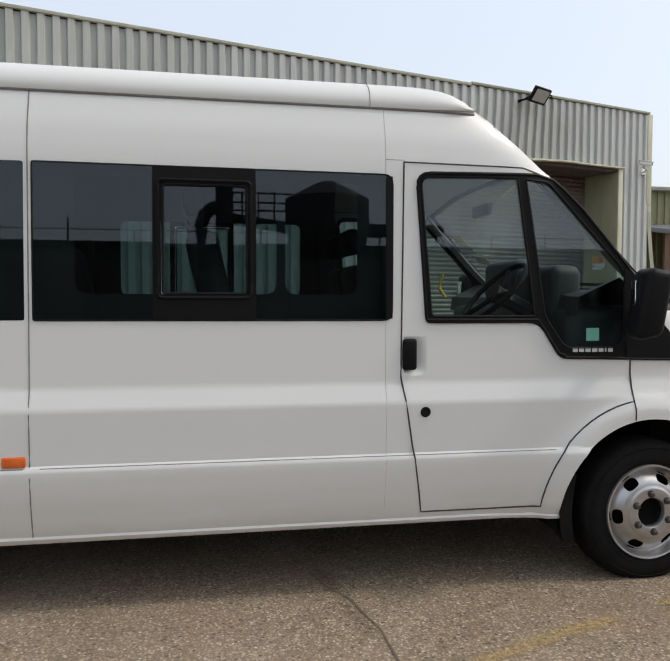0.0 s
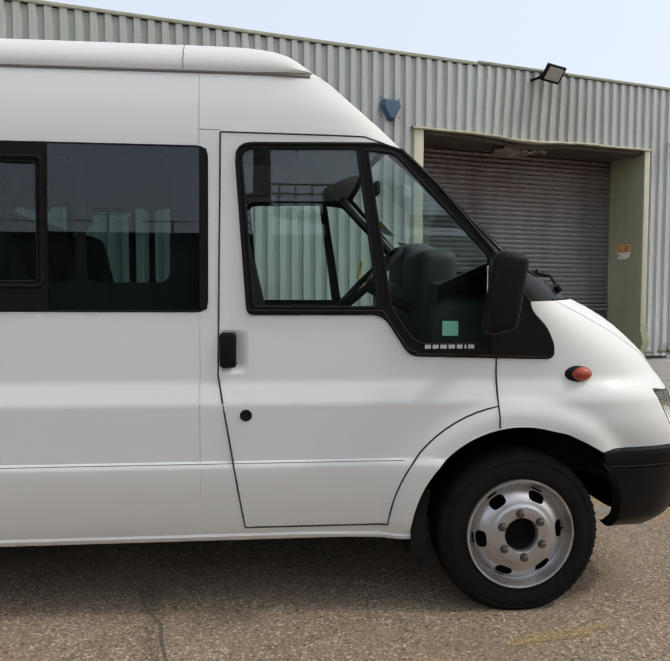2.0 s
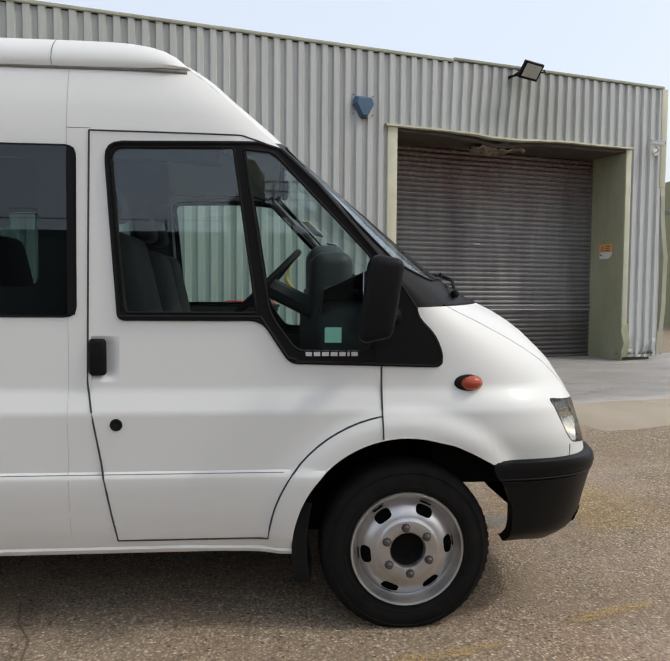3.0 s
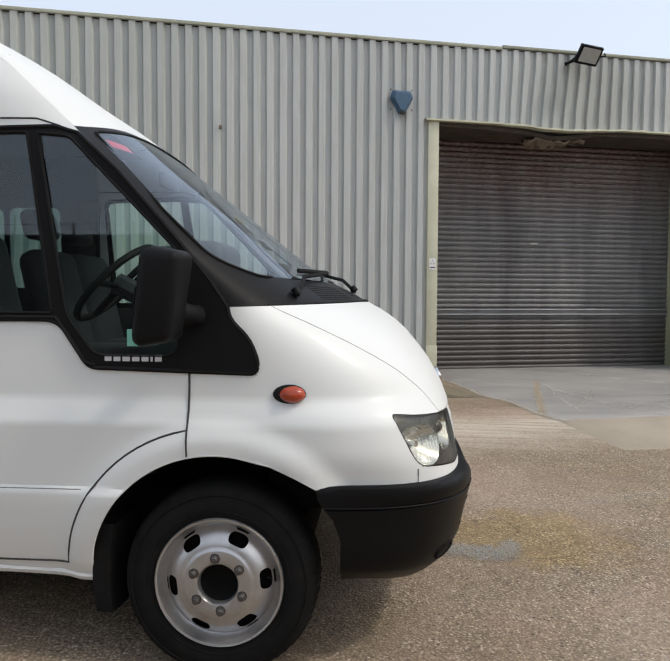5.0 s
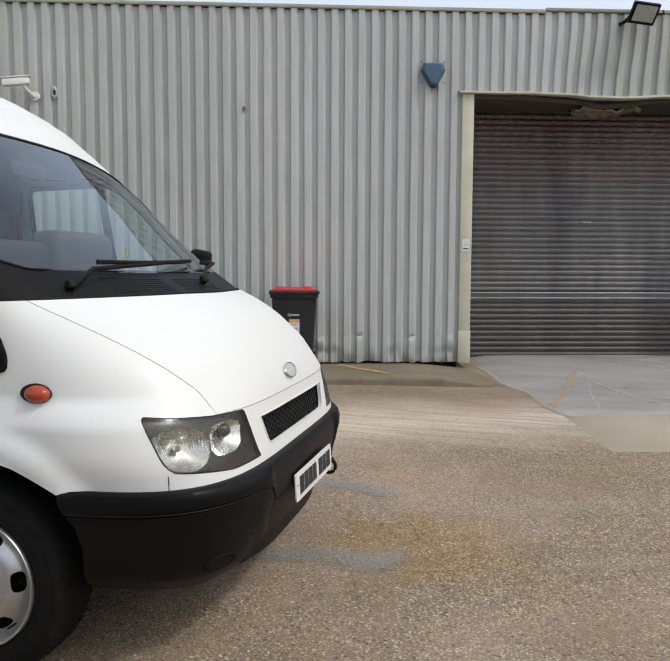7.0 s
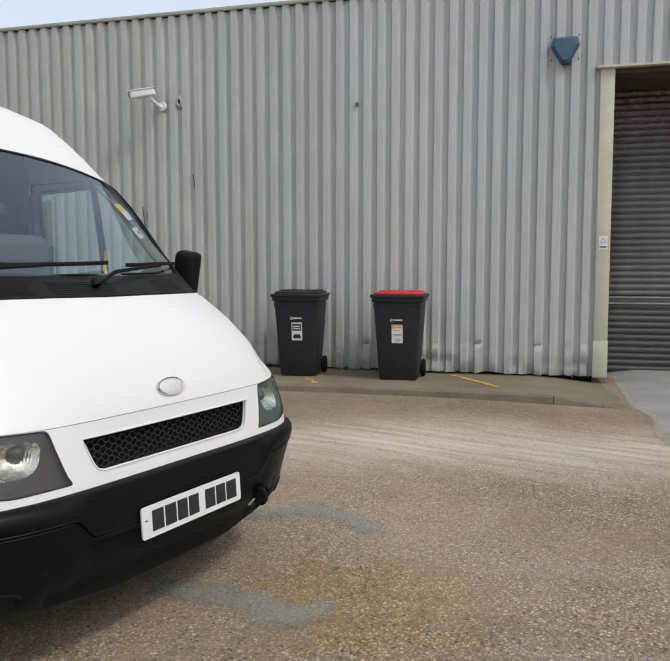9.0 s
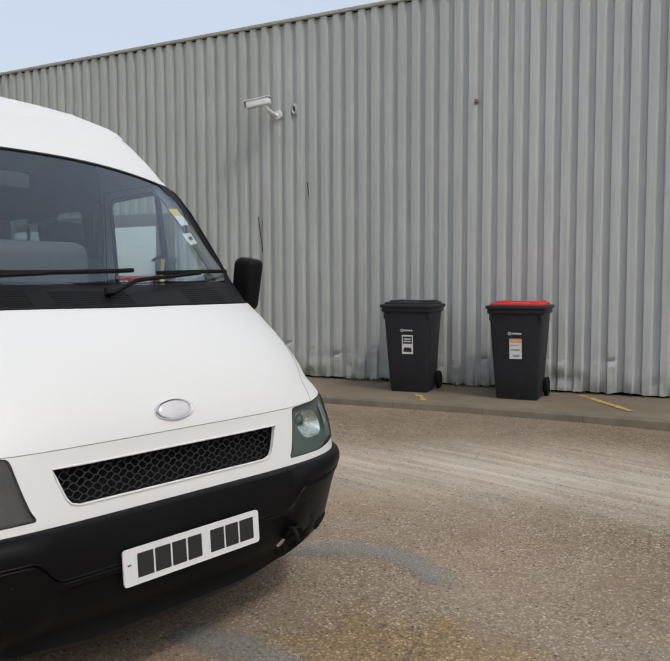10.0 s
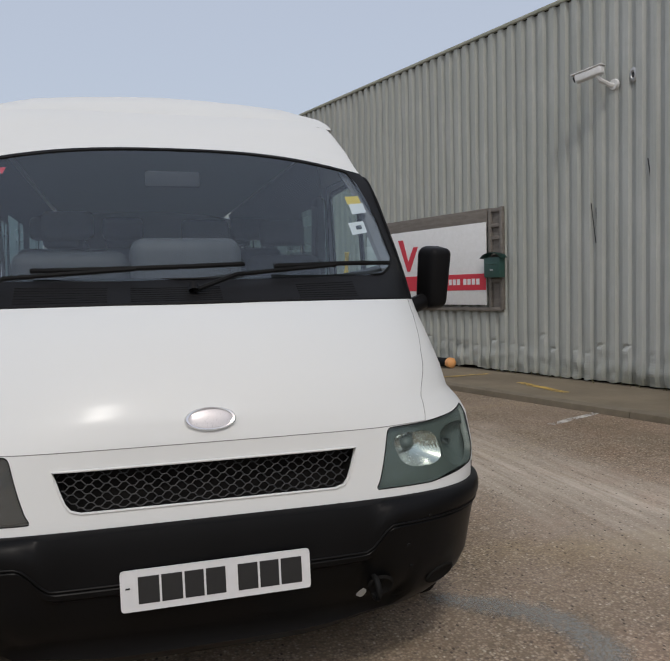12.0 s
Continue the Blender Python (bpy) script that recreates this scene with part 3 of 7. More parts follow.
def kerb_n(u):
    for (a, p), (b, q) in zip(KERB_LINE, KERB_LINE[1:]):
        if a <= u <= b:
            return p + (q - p) * (u - a) / (b - a)
    return KERB_LINE[-1][1]


rows = []
for u in list(np.linspace(-14, 5.15, 96)):
    nk = kerb_n(u) - 0.12
    drop = 0.065 * smooth(4.3, 5.15, u)
    rows.append([wall_at(u, -0.1 + (nk + 0.1) * k / 8, 0.195 - drop - 0.0024 * math.sin(u * 2.1 + k)) for k in range(9)] + [wall_at(u, nk, 0.02)])
rows.append([wall_at(5.155, -0.1 + (kerb_n(5.15) - 0.02) * min(k, 8) / 8, 0.02) for k in range(10)])
pavement = new("pavement", mesh_of("pavement", grid_bm(rows), CONCRETE))
tagged(pavement, "narrow dusty concrete pavement along the warehouse wall", "pavement", kind="structure")
kerb = thing("kerb", "weathered concrete kerb stones edging the pavement", "kerb", kind="structure")
u = -9.0
while u < 5.1:
    ln = 0.90 if u < 4.2 else 0.45
    u1 = min(u + ln - 0.005, 5.20)
    rr = []
    for uu in (u, (u + u1) / 2, u1):
        nk = kerb_n(uu)
        top = 0.205 - 0.080 * smooth(4.3, 5.2, uu)
        prof = [(nk - 0.125, -0.05), (nk - 0.125, top), (nk - 0.022, top), (nk - 0.006, top - 0.008), (nk, top - 0.024), (nk + 0.012, -0.05)]
        rr.append([wall_at(uu, a, b) for a, b in prof])
    bm = grid_bm(rr)
    bm.verts.ensure_lookup_table()
    bm.faces.new([bm.verts[i] for i in range(6)])
    bm.faces.new([bm.verts[i] for i in range(17, 11, -1)])
    bmesh.ops.recalc_face_normals(bm, faces=bm.faces[:])
    part("kerb_stone", bm, KERB, kerb)
    u += ln

# apron of smooth concrete before the gate
rows = []
for a in [0, 0.004, 0.012] + list(np.linspace(0.05, 1, 13)):
    row = []
    for b in list(np.linspace(0, 0.99, 17)) + [1.0]:
        n = -0.75 + b * 3.77
        left = float(np.interp(n, [-1, 0, 1.42, 1.86, 2.67, 3.03], [5.14, 5.20, 5.20, 5.30, 5.22, 5.26]))
        u = left + a * (12.5 - left)
        p = wall_at(u, n, 0)
        p.z = ground_z(p.x, p.y) + (-0.012 if a == 0 or b > 0.999 else 0.005)
        row.append(p)
    rows.append(row)
apron = tagged(new("apron", mesh_of("apron", grid_bm(rows), APRON)), "pale damp concrete apron before the roller gate", "apron", kind="structure")


rows = []
for a in [0, 0.004] + list(np.linspace(0.05, 1, 12)):
    row = []
    for b in np.linspace(0, 1, 8):
        n = 3.02 + b * 1.30
        left = 5.25 - 0.08 * b
        p = wall_at(left + a * (12.5 - left), n + 0.03 * math.sin(a * 40), 0)
        p.z = ground_z(p.x, p.y) + (-0.010 if a == 0 or b > 0.999 else 0.004)
        row.append(p)
    rows.append(row)
tagged(new("concrete_slab", mesh_of("concrete_slab", grid_bm(rows), SLAB)), "dusty pale concrete strip beyond the apron", "slab", kind="structure")


def strip(name, a, b, w, mat, label, lift=0.006, z=None, seg=6, cat="road marking"):
    """A painted line on the ground from a to b."""
    a, b = Vector(a), Vector(b)
    side = (b - a).orthogonal().normalized() * (w / 2)
    rr = []
    for k in range(seg + 1):
        p = a.lerp(b, k / seg)
        wob = 1 + 0.25 * math.sin(k * 2.3 + a.x)
        r = []
        for q in (p - side * wob, p + side * (2 - wob)):
            r.append((q.x, q.y, (ground_z(q.x, q.y) if z is None else z) + lift))
        rr.append(r)
    return tagged(new(name, mesh_of(name, grid_bm(rr), mat)), label, cat, kind="structure")


def wuv(u, n):
    p = wall_at(u, n, 0)
    return (p.x, p.y)


def wuvs(pts):
    return [wuv(u, n) for u, n in pts]


strip("white_line", (-0.30, 7.15), (-0.70, 8.0), 0.07, WFRESH, "worn white painted bay line on the asphalt")
strip("yellow_line", wuv(1.85, 0.85), wuv(2.05, 1.2), 0.07, YFRESH, "yellow painted mark on the pavement", z=0.197)
strip("yellow_line", wuv(3.43, 0.21), wuv(3.96, 0.99), 0.075, YFRESH, "yellow painted mark on the pavement", z=0.197)
strip("yellow_line", wuv(-1.95, 0.35), wuv(-2.1, 1.1), 0.08, YFRESH, "yellow painted mark on the pavement", z=0.197)
strip("yellow_line", wuv(-1.1, 0.7), wuv(-0.2, 0.95), 0.10, YFRESH, "yellow painted mark on the pavement", z=0.197)

def ground_film(name, pts, widths, mat, label, lift=0.007, cat="stain"):
    """A ragged film on the ground along a chain of points."""
    fine = []
    for i in range(len(pts) - 1):
        for k in range(6):
            q = k / 6
            fine.append((pts[i][0] + (pts[i + 1][0] - pts[i][0]) * q, pts[i][1] + (pts[i + 1][1] - pts[i][1]) * q, widths[i] + (widths[i + 1] - widths[i]) * q))
    fine.append((*pts[-1], widths[-1]))
    rows, cover = [], []
    for i, (x, y, w) in enumerate(fine):
        a, b = fine[max(0, i - 1)], fine[min(len(fine) - 1, i + 1)]
        d = Vector((b[0] - a[0], b[1] - a[1], 0)).normalized()
        side = Vector((-d.y, d.x, 0))
        end = smooth(0, 3, i) * smooth(len(fine) - 1, len(fine) - 4, i)
        row = []
        for k in range(-4, 5):
            p = Vector((x, y, 0)) + side * (w * k / 4)
            row.append((p.x, p.y, ground_z(p.x, p.y) + lift))
            cover.append(end * (1 - abs(k) / 4))
        rows.append(row)
    me = mesh_of(name, grid_bm(rows), mat)
    at = me.attributes.new("cover", "FLOAT", "POINT")
    for k, c in enumerate(cover):
        at.data[k].value = c
    return tagged(new(name, me), label, cat, kind="structure")


SLURRY = make_stain("dried_cement_slurry", (0.26, 0.265, 0.25), (0.33, 0.325, 0.29), 0.15, 0.85, 0.5)
CHALK = make_stain("pale_dust_film", (0.42, 0.36, 0.29), (0.50, 0.44, 0.36), 0.45, 0.45)
OCHRE = make_stain("worn_ochre_paint", (0.47, 0.32, 0.12), (0.41, 0.29, 0.13), 0.30, 0.85)
SOOT = make_stain("dark_damp_stain", (0.10, 0.075, 0.05), (0.13, 0.10, 0.07), 0.5, 0.5)
CREAM_FILM = make_stain("worn_cream_road_paint", (0.50, 0.45, 0.35), (0.42, 0.37, 0.28), 0.25, 0.75, 0.5)
ground_film("cream_line", [(3.46, 10.6), (3.66, 9.9), (3.851, 9.164), (4.08, 8.774), (4.217, 7.975), (4.363, 7.636), (4.45, 7.5)], [0.05, 0.055, 0.06, 0.06, 0.06, 0.05, 0.03], CREAM_FILM, "worn cream painted edge line beside the apron", 0.010, "road marking")
SCRAPE = make_stain("pale_tyre_scrape", (0.56, 0.54, 0.51), (0.46, 0.44, 0.41), 0.42, 0.62, 0.3)
ground_film("yellow_line", [(4.72, 10.5), (4.55, 9.6), (4.38, 8.6), (4.24, 7.75)], [0.05, 0.065, 0.065, 0.06], make_stain("faded_tan_paint", (0.50, 0.40, 0.26), (0.44, 0.34, 0.22), 0.2, 0.8, 0.5), "faded yellow painted mark on the damp apron", 0.010, "road marking")
ground_film("white_line", [(4.78, 10.1), (4.72, 9.3), (4.69, 8.7), (4.69, 7.7)], [0.025, 0.04, 0.045, 0.03], SCRAPE, "worn white scrape on the damp apron", 0.011, "road marking")
ground_film("white_line", [(4.68, 10.3), (4.85, 9.5), (5.10, 8.8), (5.45, 8.05), (5.9, 7.6)], [0.03, 0.05, 0.06, 0.05, 0.03], SCRAPE, "pale tyre scrape on the damp apron", 0.012, "road marking")
ground_film("white_line", [(4.85, 9.8), (5.2, 9.15), (5.5, 8.58), (6.1, 8.1)], [0.02, 0.03, 0.03, 0.02], SCRAPE, "pale tyre scrape on the damp apron", 0.010, "road marking")
ground_film("white_line", [(4.6, 11.3), (5.1, 11.15), (5.6, 10.85), (6.3, 10.5), (7.2, 10.4)], [0.04, 0.07, 0.08, 0.07, 0.04], SCRAPE, "pale tyre scrape on the damp apron", 0.012, "road marking")
ground_film("white_line", [(5.3, 11.5), (6.0, 11.3), (7.0, 11.2), (8.2, 11.4)], [0.04, 0.06, 0.07, 0.04], SCRAPE, "pale tyre scrape on the damp apron", 0.010, "road marking")
ground_film("dust_film", [(4.72, 6.5), (4.83, 6.3), (4.95, 6.1), (5.2, 5.9)], [0.05, 0.08, 0.09, 0.06], CHALK, "pale dust film on the asphalt")
ground_film("cement_slurry", [(2.62, 4.12), (2.72, 4.16), (2.81, 4.19), (2.96, 4.24), (3.12, 4.235), (3.25, 4.22), (3.33, 4.30), (3.37, 4.45)], [0.08, 0.10, 0.11, 0.12, 0.14, 0.13, 0.09, 0.05], SLURRY, "dried grey cement slurry on the asphalt")
ground_film("cement_slurry", [(2.36, 4.84), (2.48, 4.99), (2.60, 5.13), (2.76, 5.25), (2.95, 5.26), (3.10, 5.21), (3.18, 5.10)], [0.06, 0.09, 0.10, 0.11, 0.11, 0.10, 0.07], SLURRY, "dried grey cement slurry curving over the asphalt")
ground_film("dust_film", [(3.7, 5.05), (4.2, 5.2), (4.8, 5.5)], [0.10, 0.16, 0.12], CHALK, "pale dust film on the asphalt")
ground_film("dust_film", [(3.9, 4.35), (4.4, 4.5), (5.0, 4.75)], [0.08, 0.12, 0.10], CHALK, "pale dust film on the asphalt")
ground_film("dust_film", wuvs([(5.6, 2.6), (6.3, 1.9), (6.9, 1.0)]), [0.06, 0.05, 0.04], CHALK, "pale tyre-swept arc on the apron", 0.014)
ground_film("dust_film", wuvs([(5.9, 2.75), (7.2, 2.1), (8.8, 1.7), (10.5, 1.6)]), [0.10, 0.12, 0.08, 0.06], CHALK, "pale tyre-swept arc on the apron", 0.014)
ground_film("dust_film", wuvs([(5.5, 1.7), (6.2, 1.5), (7.4, 1.75), (9.0, 2.4)]), [0.05, 0.08, 0.10, 0.12], CHALK, "pale tyre-swept arc on the apron", 0.016)
ground_film("yellow_line", [(1.0, 2.36), (1.162, 2.424), (1.40, 2.52), (1.594, 2.574), (1.80, 2.63)], [0.05, 0.06, 0.065, 0.055, 0.04], OCHRE, "faded yellow painted line on the asphalt", cat="road marking")
ground_film("yellow_line", [(1.95, 2.70), (2.12, 2.745), (2.30, 2.78), (2.5, 2.86)], [0.045, 0.055, 0.05, 0.03], OCHRE, "faded yellow painted line on the asphalt", cat="road marking")
ground_film("yellow_line", [(2.75, 2.98), (3.0, 3.10), (3.3, 3.2)], [0.04, 0.055, 0.04], OCHRE, "faded yellow painted line on the asphalt", cat="road marking")
ground_film("dark_stain", [(0.73, 2.55), (0.70, 2.85), (0.66, 3.1), (0.60, 3.4)], [0.05, 0.07, 0.09, 0.07], SOOT, "dark damp stain round a crack")
ground_film("dark_stain", [(3.22, 4.17), (3.36, 4.165), (3.50, 4.18), (3.70, 4.25)], [0.012, 0.014, 0.016, 0.010], SOOT, "dark edge of a sunken patch", 0.008)
ground_film("dark_stain", [(3.36, 4.45), (3.42, 4.56), (3.38, 4.70), (3.33, 4.80)], [0.012, 0.02, 0.014, 0.010], SOOT, "dark edge of a sunken patch", 0.008)

CRACK = make_simple("dark_crack_fill", (0.10, 0.078, 0.055), (0.16, 0.125, 0.09), 0.95, 30, 0.3, 0.003)
crk = [(0.77, 2.30), (0.775, 2.50), (0.757, 2.70), (0.745, 2.83), (0.70, 2.98), (0.63, 3.12), (0.58, 3.30)]
rows = []
for i, (x, y) in enumerate(crk):
    w = 0.0035 + 0.002 * math.sin(i * 2.1)
    x += 0.012 * math.sin(i * 3.7)
    rows.append([(x - w, y, ground_z(x, y) + 0.004), (x + w, y + 0.004, ground_z(x, y) + 0.004)])
tagged(new("ground_crack", mesh_of("ground_crack", grid_bm(rows), CRACK)), "thin dark crack in the asphalt", "crack", kind="structure")

# the warehouse front: profiled sheets between the eave and the ground, split round the gate
warehouse = thing("warehouse", "grey profiled steel warehouse with a recessed roller gate", "building", kind="structure")


def rib(u):
    """How far the profiled sheet stands out from its pans at u."""
    q = ((u - RIB_OFF) / PITCH) % 1.0
    if q < 0.36:
        return 0.0
    if q < 0.44:
        return RIB_DEEP * (q - 0.36) / 0.08
    if q < 0.87:
        return RIB_DEEP
    return RIB_DEEP * (1.0 - (q - 0.87) / 0.13)


def sheet(u0, u1, z0, z1, dent=0.0, sag=0.0):
    """One profiled sheet, buckled towards its foot."""
    knots = []
    k = math.floor(u0 / PITCH) - 2
    while k * PITCH < u1 + PITCH:
        for q in (0.0, 0.18, 0.36, 0.44, 0.66, 0.87):
            w = (k + q) * PITCH + RIB_OFF
            if u0 < w < u1:
                knots.append(w)
        k += 1
    knots = [u0] + knots + [u1]
    if z0 < 0.6 and dent:
        zs = [z0 + 0.028 * i for i in range(27)] + [1.0, 1.1, 1.25, 2.0, 3.0, z1]
        zs = [z for z in zs if z < z1 - 0.01 or z == z1]
    elif sag:
        zs = list(np.linspace(z0, z1, 15))
    else:
        zs = [z0, (z0 + z1) / 2, z1]
    rows = []
    for z in zs:
        row = []
        for w in knots:
            o = rib(w)
            if dent and z < 1.25:
                amt = smooth(1.2, 0.3, z)
                o += dent * amt * (noise.noise(Vector((w * 2.6, z * 4.0, 3.0))) * 0.014 + noise.noise(Vector((w * 7.0, z * 7.0, 7.0))) * 0.030 * smooth(0.75, 0.3, z))
                k = math.floor((w - RIB_OFF) / PITCH)
                zc = 0.56 + 0.30 * noise.noise(Vector((k * 3.7, 1.0, 4.0)))
                crush = (1.0 if rib(w) > 0.005 else 0.0) * max(0.0, 0.25 + 1.5 * noise.noise(Vector((k * 0.83, 8.0, 2.0))))
                o -= dent * crush * (0.010 + rib(w) * 0.4) * math.exp(-((z - zc - 0.25 * ((w - RIB_OFF) / PITCH - k - 0.68) * PITCH) / 0.022) ** 2)
                o += dent * crush * 0.006 * math.exp(-((z - zc + 0.06) / 0.04) ** 2)
            zz = z
            if z == z0 and dent:
                zz += dent * (0.03 * max(0, noise.noise(Vector((w * 3.0, 1.0, 9.0)))) + 0.02 * noise.noise(Vector((w * 14.0, 4.0, 2.0))) + 0.12 * math.exp(-((w + 2.65) / 0.10) ** 2))
            lean = 0.0
            if sag:      # struck from below: ribs lean and the foot bellies out
                hit = math.exp(-((w - 6.95) / 0.85) ** 2) * smooth(z1 - 0.05, z0, z)
                lean = -sag * 0.10 * hit + sag * 0.012 * noise.noise(Vector((w * 3, z * 3, 5))) * hit
                o += sag * (0.050 * hit + 0.015 * noise.noise(Vector((w * 6.0, z * 2.5, 1.0))) * hit)
                zz -= sag * 0.045 * math.exp(-((w - 6.95) / 0.6) ** 2) * smooth(z1 - 0.3, z0, z)
            row.append(wall_at(w + lean, o, zz))
        rows.append(row)
    return grid_bm(rows)


edges = list(np.arange(WALL_START, GATE_L - 0.15, PITCH * 6)) + [GATE_L - 0.15]
for a, b in zip(edges, edges[1:]):
    if b - a > 0.02:
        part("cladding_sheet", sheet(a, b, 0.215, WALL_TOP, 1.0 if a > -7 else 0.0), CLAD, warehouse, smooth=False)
edges = list(np.arange(GATE_L - 0.15, GATE_R + 0.04, PITCH * 6)) + [GATE_R + 0.04]
for a, b in zip(edges, edges[1:]):
    part("cladding_sheet", sheet(a, b, GATE_TOP + 0.05, WALL_TOP, 0.0, 1.0), CLAD, warehouse, smooth=False)
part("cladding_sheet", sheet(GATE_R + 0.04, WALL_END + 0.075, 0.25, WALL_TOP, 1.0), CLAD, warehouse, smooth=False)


def wbox(u0, u1, n0, n1, z0, z1, bevel=0.0):
    bm = box_bm(u0, u1, -n1, -n0, z0, z1, bevel)
    return moved(bm, Matrix.Translation((AX, AY, 0)) @ pose(0, 0, 0, 0, 0, AW))


# backing wall, side return, roof and eave
# near-black strip behind the sheets draws the shadow line at their foot
part("foot_shadow_strip", wbox(-12, GATE_L - 0.15, -0.058, -0.048, 0.10, 0.42), UNDER, warehouse, "near-black strip drawn as the shadow line behind the torn sheet foot")
part("backing_wall", wbox(WALL_START, GATE_L - 0.1, -0.30, -0.06, 0.0, WALL_TOP - 0.05), LINER, warehouse)
part("backing_wall", wbox(GATE_R + 0.06, WALL_END - 0.03, -0.30, -0.06, 0.0, WALL_TOP - 0.05), LINER, warehouse)
part("backing_wall", wbox(GATE_L - 0.1, GATE_R + 0.06, -0.30, -0.02, GATE_TOP + 0.12, WALL_TOP - 0.05), LINER, warehouse)
part("side_wall", wbox(WALL_END - 0.06, WALL_END, -14, -0.30, 0.0, WALL_TOP - 0.05), CLAD, warehouse)
part("roof_slab", wbox(WALL_START, WALL_END - 0.02, -14, -0.02, WALL_TOP - 0.04, WALL_TOP - 0.01), ROOFDARK, warehouse)
part("eave_trim", wbox(WALL_START, 6.02, -0.08, 0.055, WALL_TOP - 0.015, WALL_TOP + 0.03, 0.008), EAVE, warehouse, "mossy grey eave flashing")
part("eave_trim", wbox(6.02, WALL_END + 0.02, -0.08, 0.06, WALL_TOP + 0.01, WALL_TOP + 0.05, 0.008), EAVE, warehouse, "mossy grey eave flashing")
# dark strip in the pans paints the shadow gaps below the flashing
part("eave_shadow_strip", wbox(WALL_START, 6.0, 0.001, 0.018, WALL_TOP - 0.024, WALL_TOP - 0.012), SEAL, warehouse, "dark strip drawn as the shadow gaps under the eave")
part("corner_trim", wbox(WALL_END - 0.02, WALL_END + 0.10, -0.12, 0.05, 3.05, WALL_TOP + 0.01, 0.006), CREAM, warehouse, "cream corner flashing")
bm = bmesh.new()
pts = []
for z, du, dn in ((3.08, 0.03, 0.02), (2.9, 0.0, 0.05), (2.6, 0.03, 0.04), (2.2, 0.10, 0.05), (1.9, 0.17, 0.06), (1.6, 0.19, 0.04), (1.1, 0.16, 0.05), (0.7, 0.13, 0.03), (0.28, 0.10, 0.04)):
    du = 0.06 + du * 0.55
    pts.append([wall_at(WALL_END + du - 0.05, dn, z), wall_at(WALL_END + du + 0.01, dn + 0.03, z), wall_at(WALL_END + du + 0.06, dn - 0.08, z)])
part("bent_trim", grid_bm(pts), CREAM, warehouse, "bent and torn corner flashing", smooth=False)

# gate: jambs, lintel, soffit, shutter
gate = thing("roller_gate", "closed grey roller shutter, rust-stained, in a cream steel frame", "gate", kind="structure")
post = wbox(GATE_L - 0.15, GATE_L, -0.30, 0.05, 0.2, GATE_TOP + 0.04, 0.006)
part("gate_post", post, CREAM, gate, "cream gate post, dented at its foot")
part("post_plate", wbox(GATE_L - 0.155, GATE_L + 0.004, 0.04, 0.058, 0.21, 0.62, 0.003), CREAM, gate)
part("jamb", wbox(GATE_L - 0.06, GATE_L + 0.02, -GATE_DEEP - 0.1, -0.30, 0.1, GATE_TOP), OLIVE, gate)
part("jamb", wbox(GATE_R, GATE_R + 0.05, -GATE_DEEP - 0.1, 0.03, 0.1, GATE_TOP), OLIVE, gate, "stained olive-cream side panel of the gate recess")
part("gate_post", wbox(GATE_R - 0.004, GATE_R + 0.10, 0.03, 0.055, 0.75, GATE_TOP + 0.03, 0.004), CREAM, gate, "narrow cream edge post")
bm = wbox(GATE_R - 0.01, GATE_R + 0.14, 0.0, 0.07, 0.26, 0.80, 0.004)
bmesh.ops.subdivide_edges(bm, edges=bm.edges[:], cuts=4, use_grid_fill=True)
for v in bm.verts:
    v.co += Vector((noise.noise(v.co * 5), noise.noise(v.co * 5 + Vector((9, 0, 0))), 0)) * 0.045
part("buckled_foot", bm, OLIVE, gate, "buckled mossy foot of the gate post")
rows = []
for u in np.linspace(GATE_L - 0.19, GATE_R + 0.10, 90):
    hit = math.exp(-((u - 6.95) / 0.75) ** 2)
    dn = 0.055 * hit + 0.012 * noise.noise(Vector((u * 5.0, 2.0, 1.0))) * smooth(5.4, 6.2, u) * smooth(9.0, 8.4, u)
    dz = -0.055 * math.exp(-((u - 6.95) / 0.6) ** 2) + 0.010 * noise.noise(Vector((u * 4.0, 7.0, 1.0))) * smooth(5.4, 6.2, u)
    rows.append([wall_at(u, n + dn, z + dz) for n, z in ((-0.06, GATE_TOP + 0.062), (0.060, GATE_TOP + 0.068), (0.088, GATE_TOP + 0.060), (0.090, GATE_TOP + 0.038), (0.078, GATE_TOP + 0.032), (-0.06, GATE_TOP + 0.036))])
bm = grid_bm(rows)
part("lintel", bm, CREAM, gate, "cream lintel flashing, chipped and dark along its edge")
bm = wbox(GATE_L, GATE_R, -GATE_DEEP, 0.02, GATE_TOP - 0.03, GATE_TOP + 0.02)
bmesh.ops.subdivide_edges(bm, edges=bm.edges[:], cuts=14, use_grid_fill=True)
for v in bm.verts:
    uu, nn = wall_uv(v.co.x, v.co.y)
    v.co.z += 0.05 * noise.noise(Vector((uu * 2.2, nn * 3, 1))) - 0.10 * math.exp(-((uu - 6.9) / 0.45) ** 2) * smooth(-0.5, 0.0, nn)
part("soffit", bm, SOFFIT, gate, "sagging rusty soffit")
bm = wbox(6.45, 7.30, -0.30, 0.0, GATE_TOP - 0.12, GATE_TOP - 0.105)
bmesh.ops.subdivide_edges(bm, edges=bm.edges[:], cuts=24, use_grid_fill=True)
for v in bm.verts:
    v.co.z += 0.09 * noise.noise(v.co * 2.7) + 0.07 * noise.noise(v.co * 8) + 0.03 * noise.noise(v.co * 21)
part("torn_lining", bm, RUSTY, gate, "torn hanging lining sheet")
slat_h = 0.0765
nsl = int((3.64 - 0.19) / slat_h)
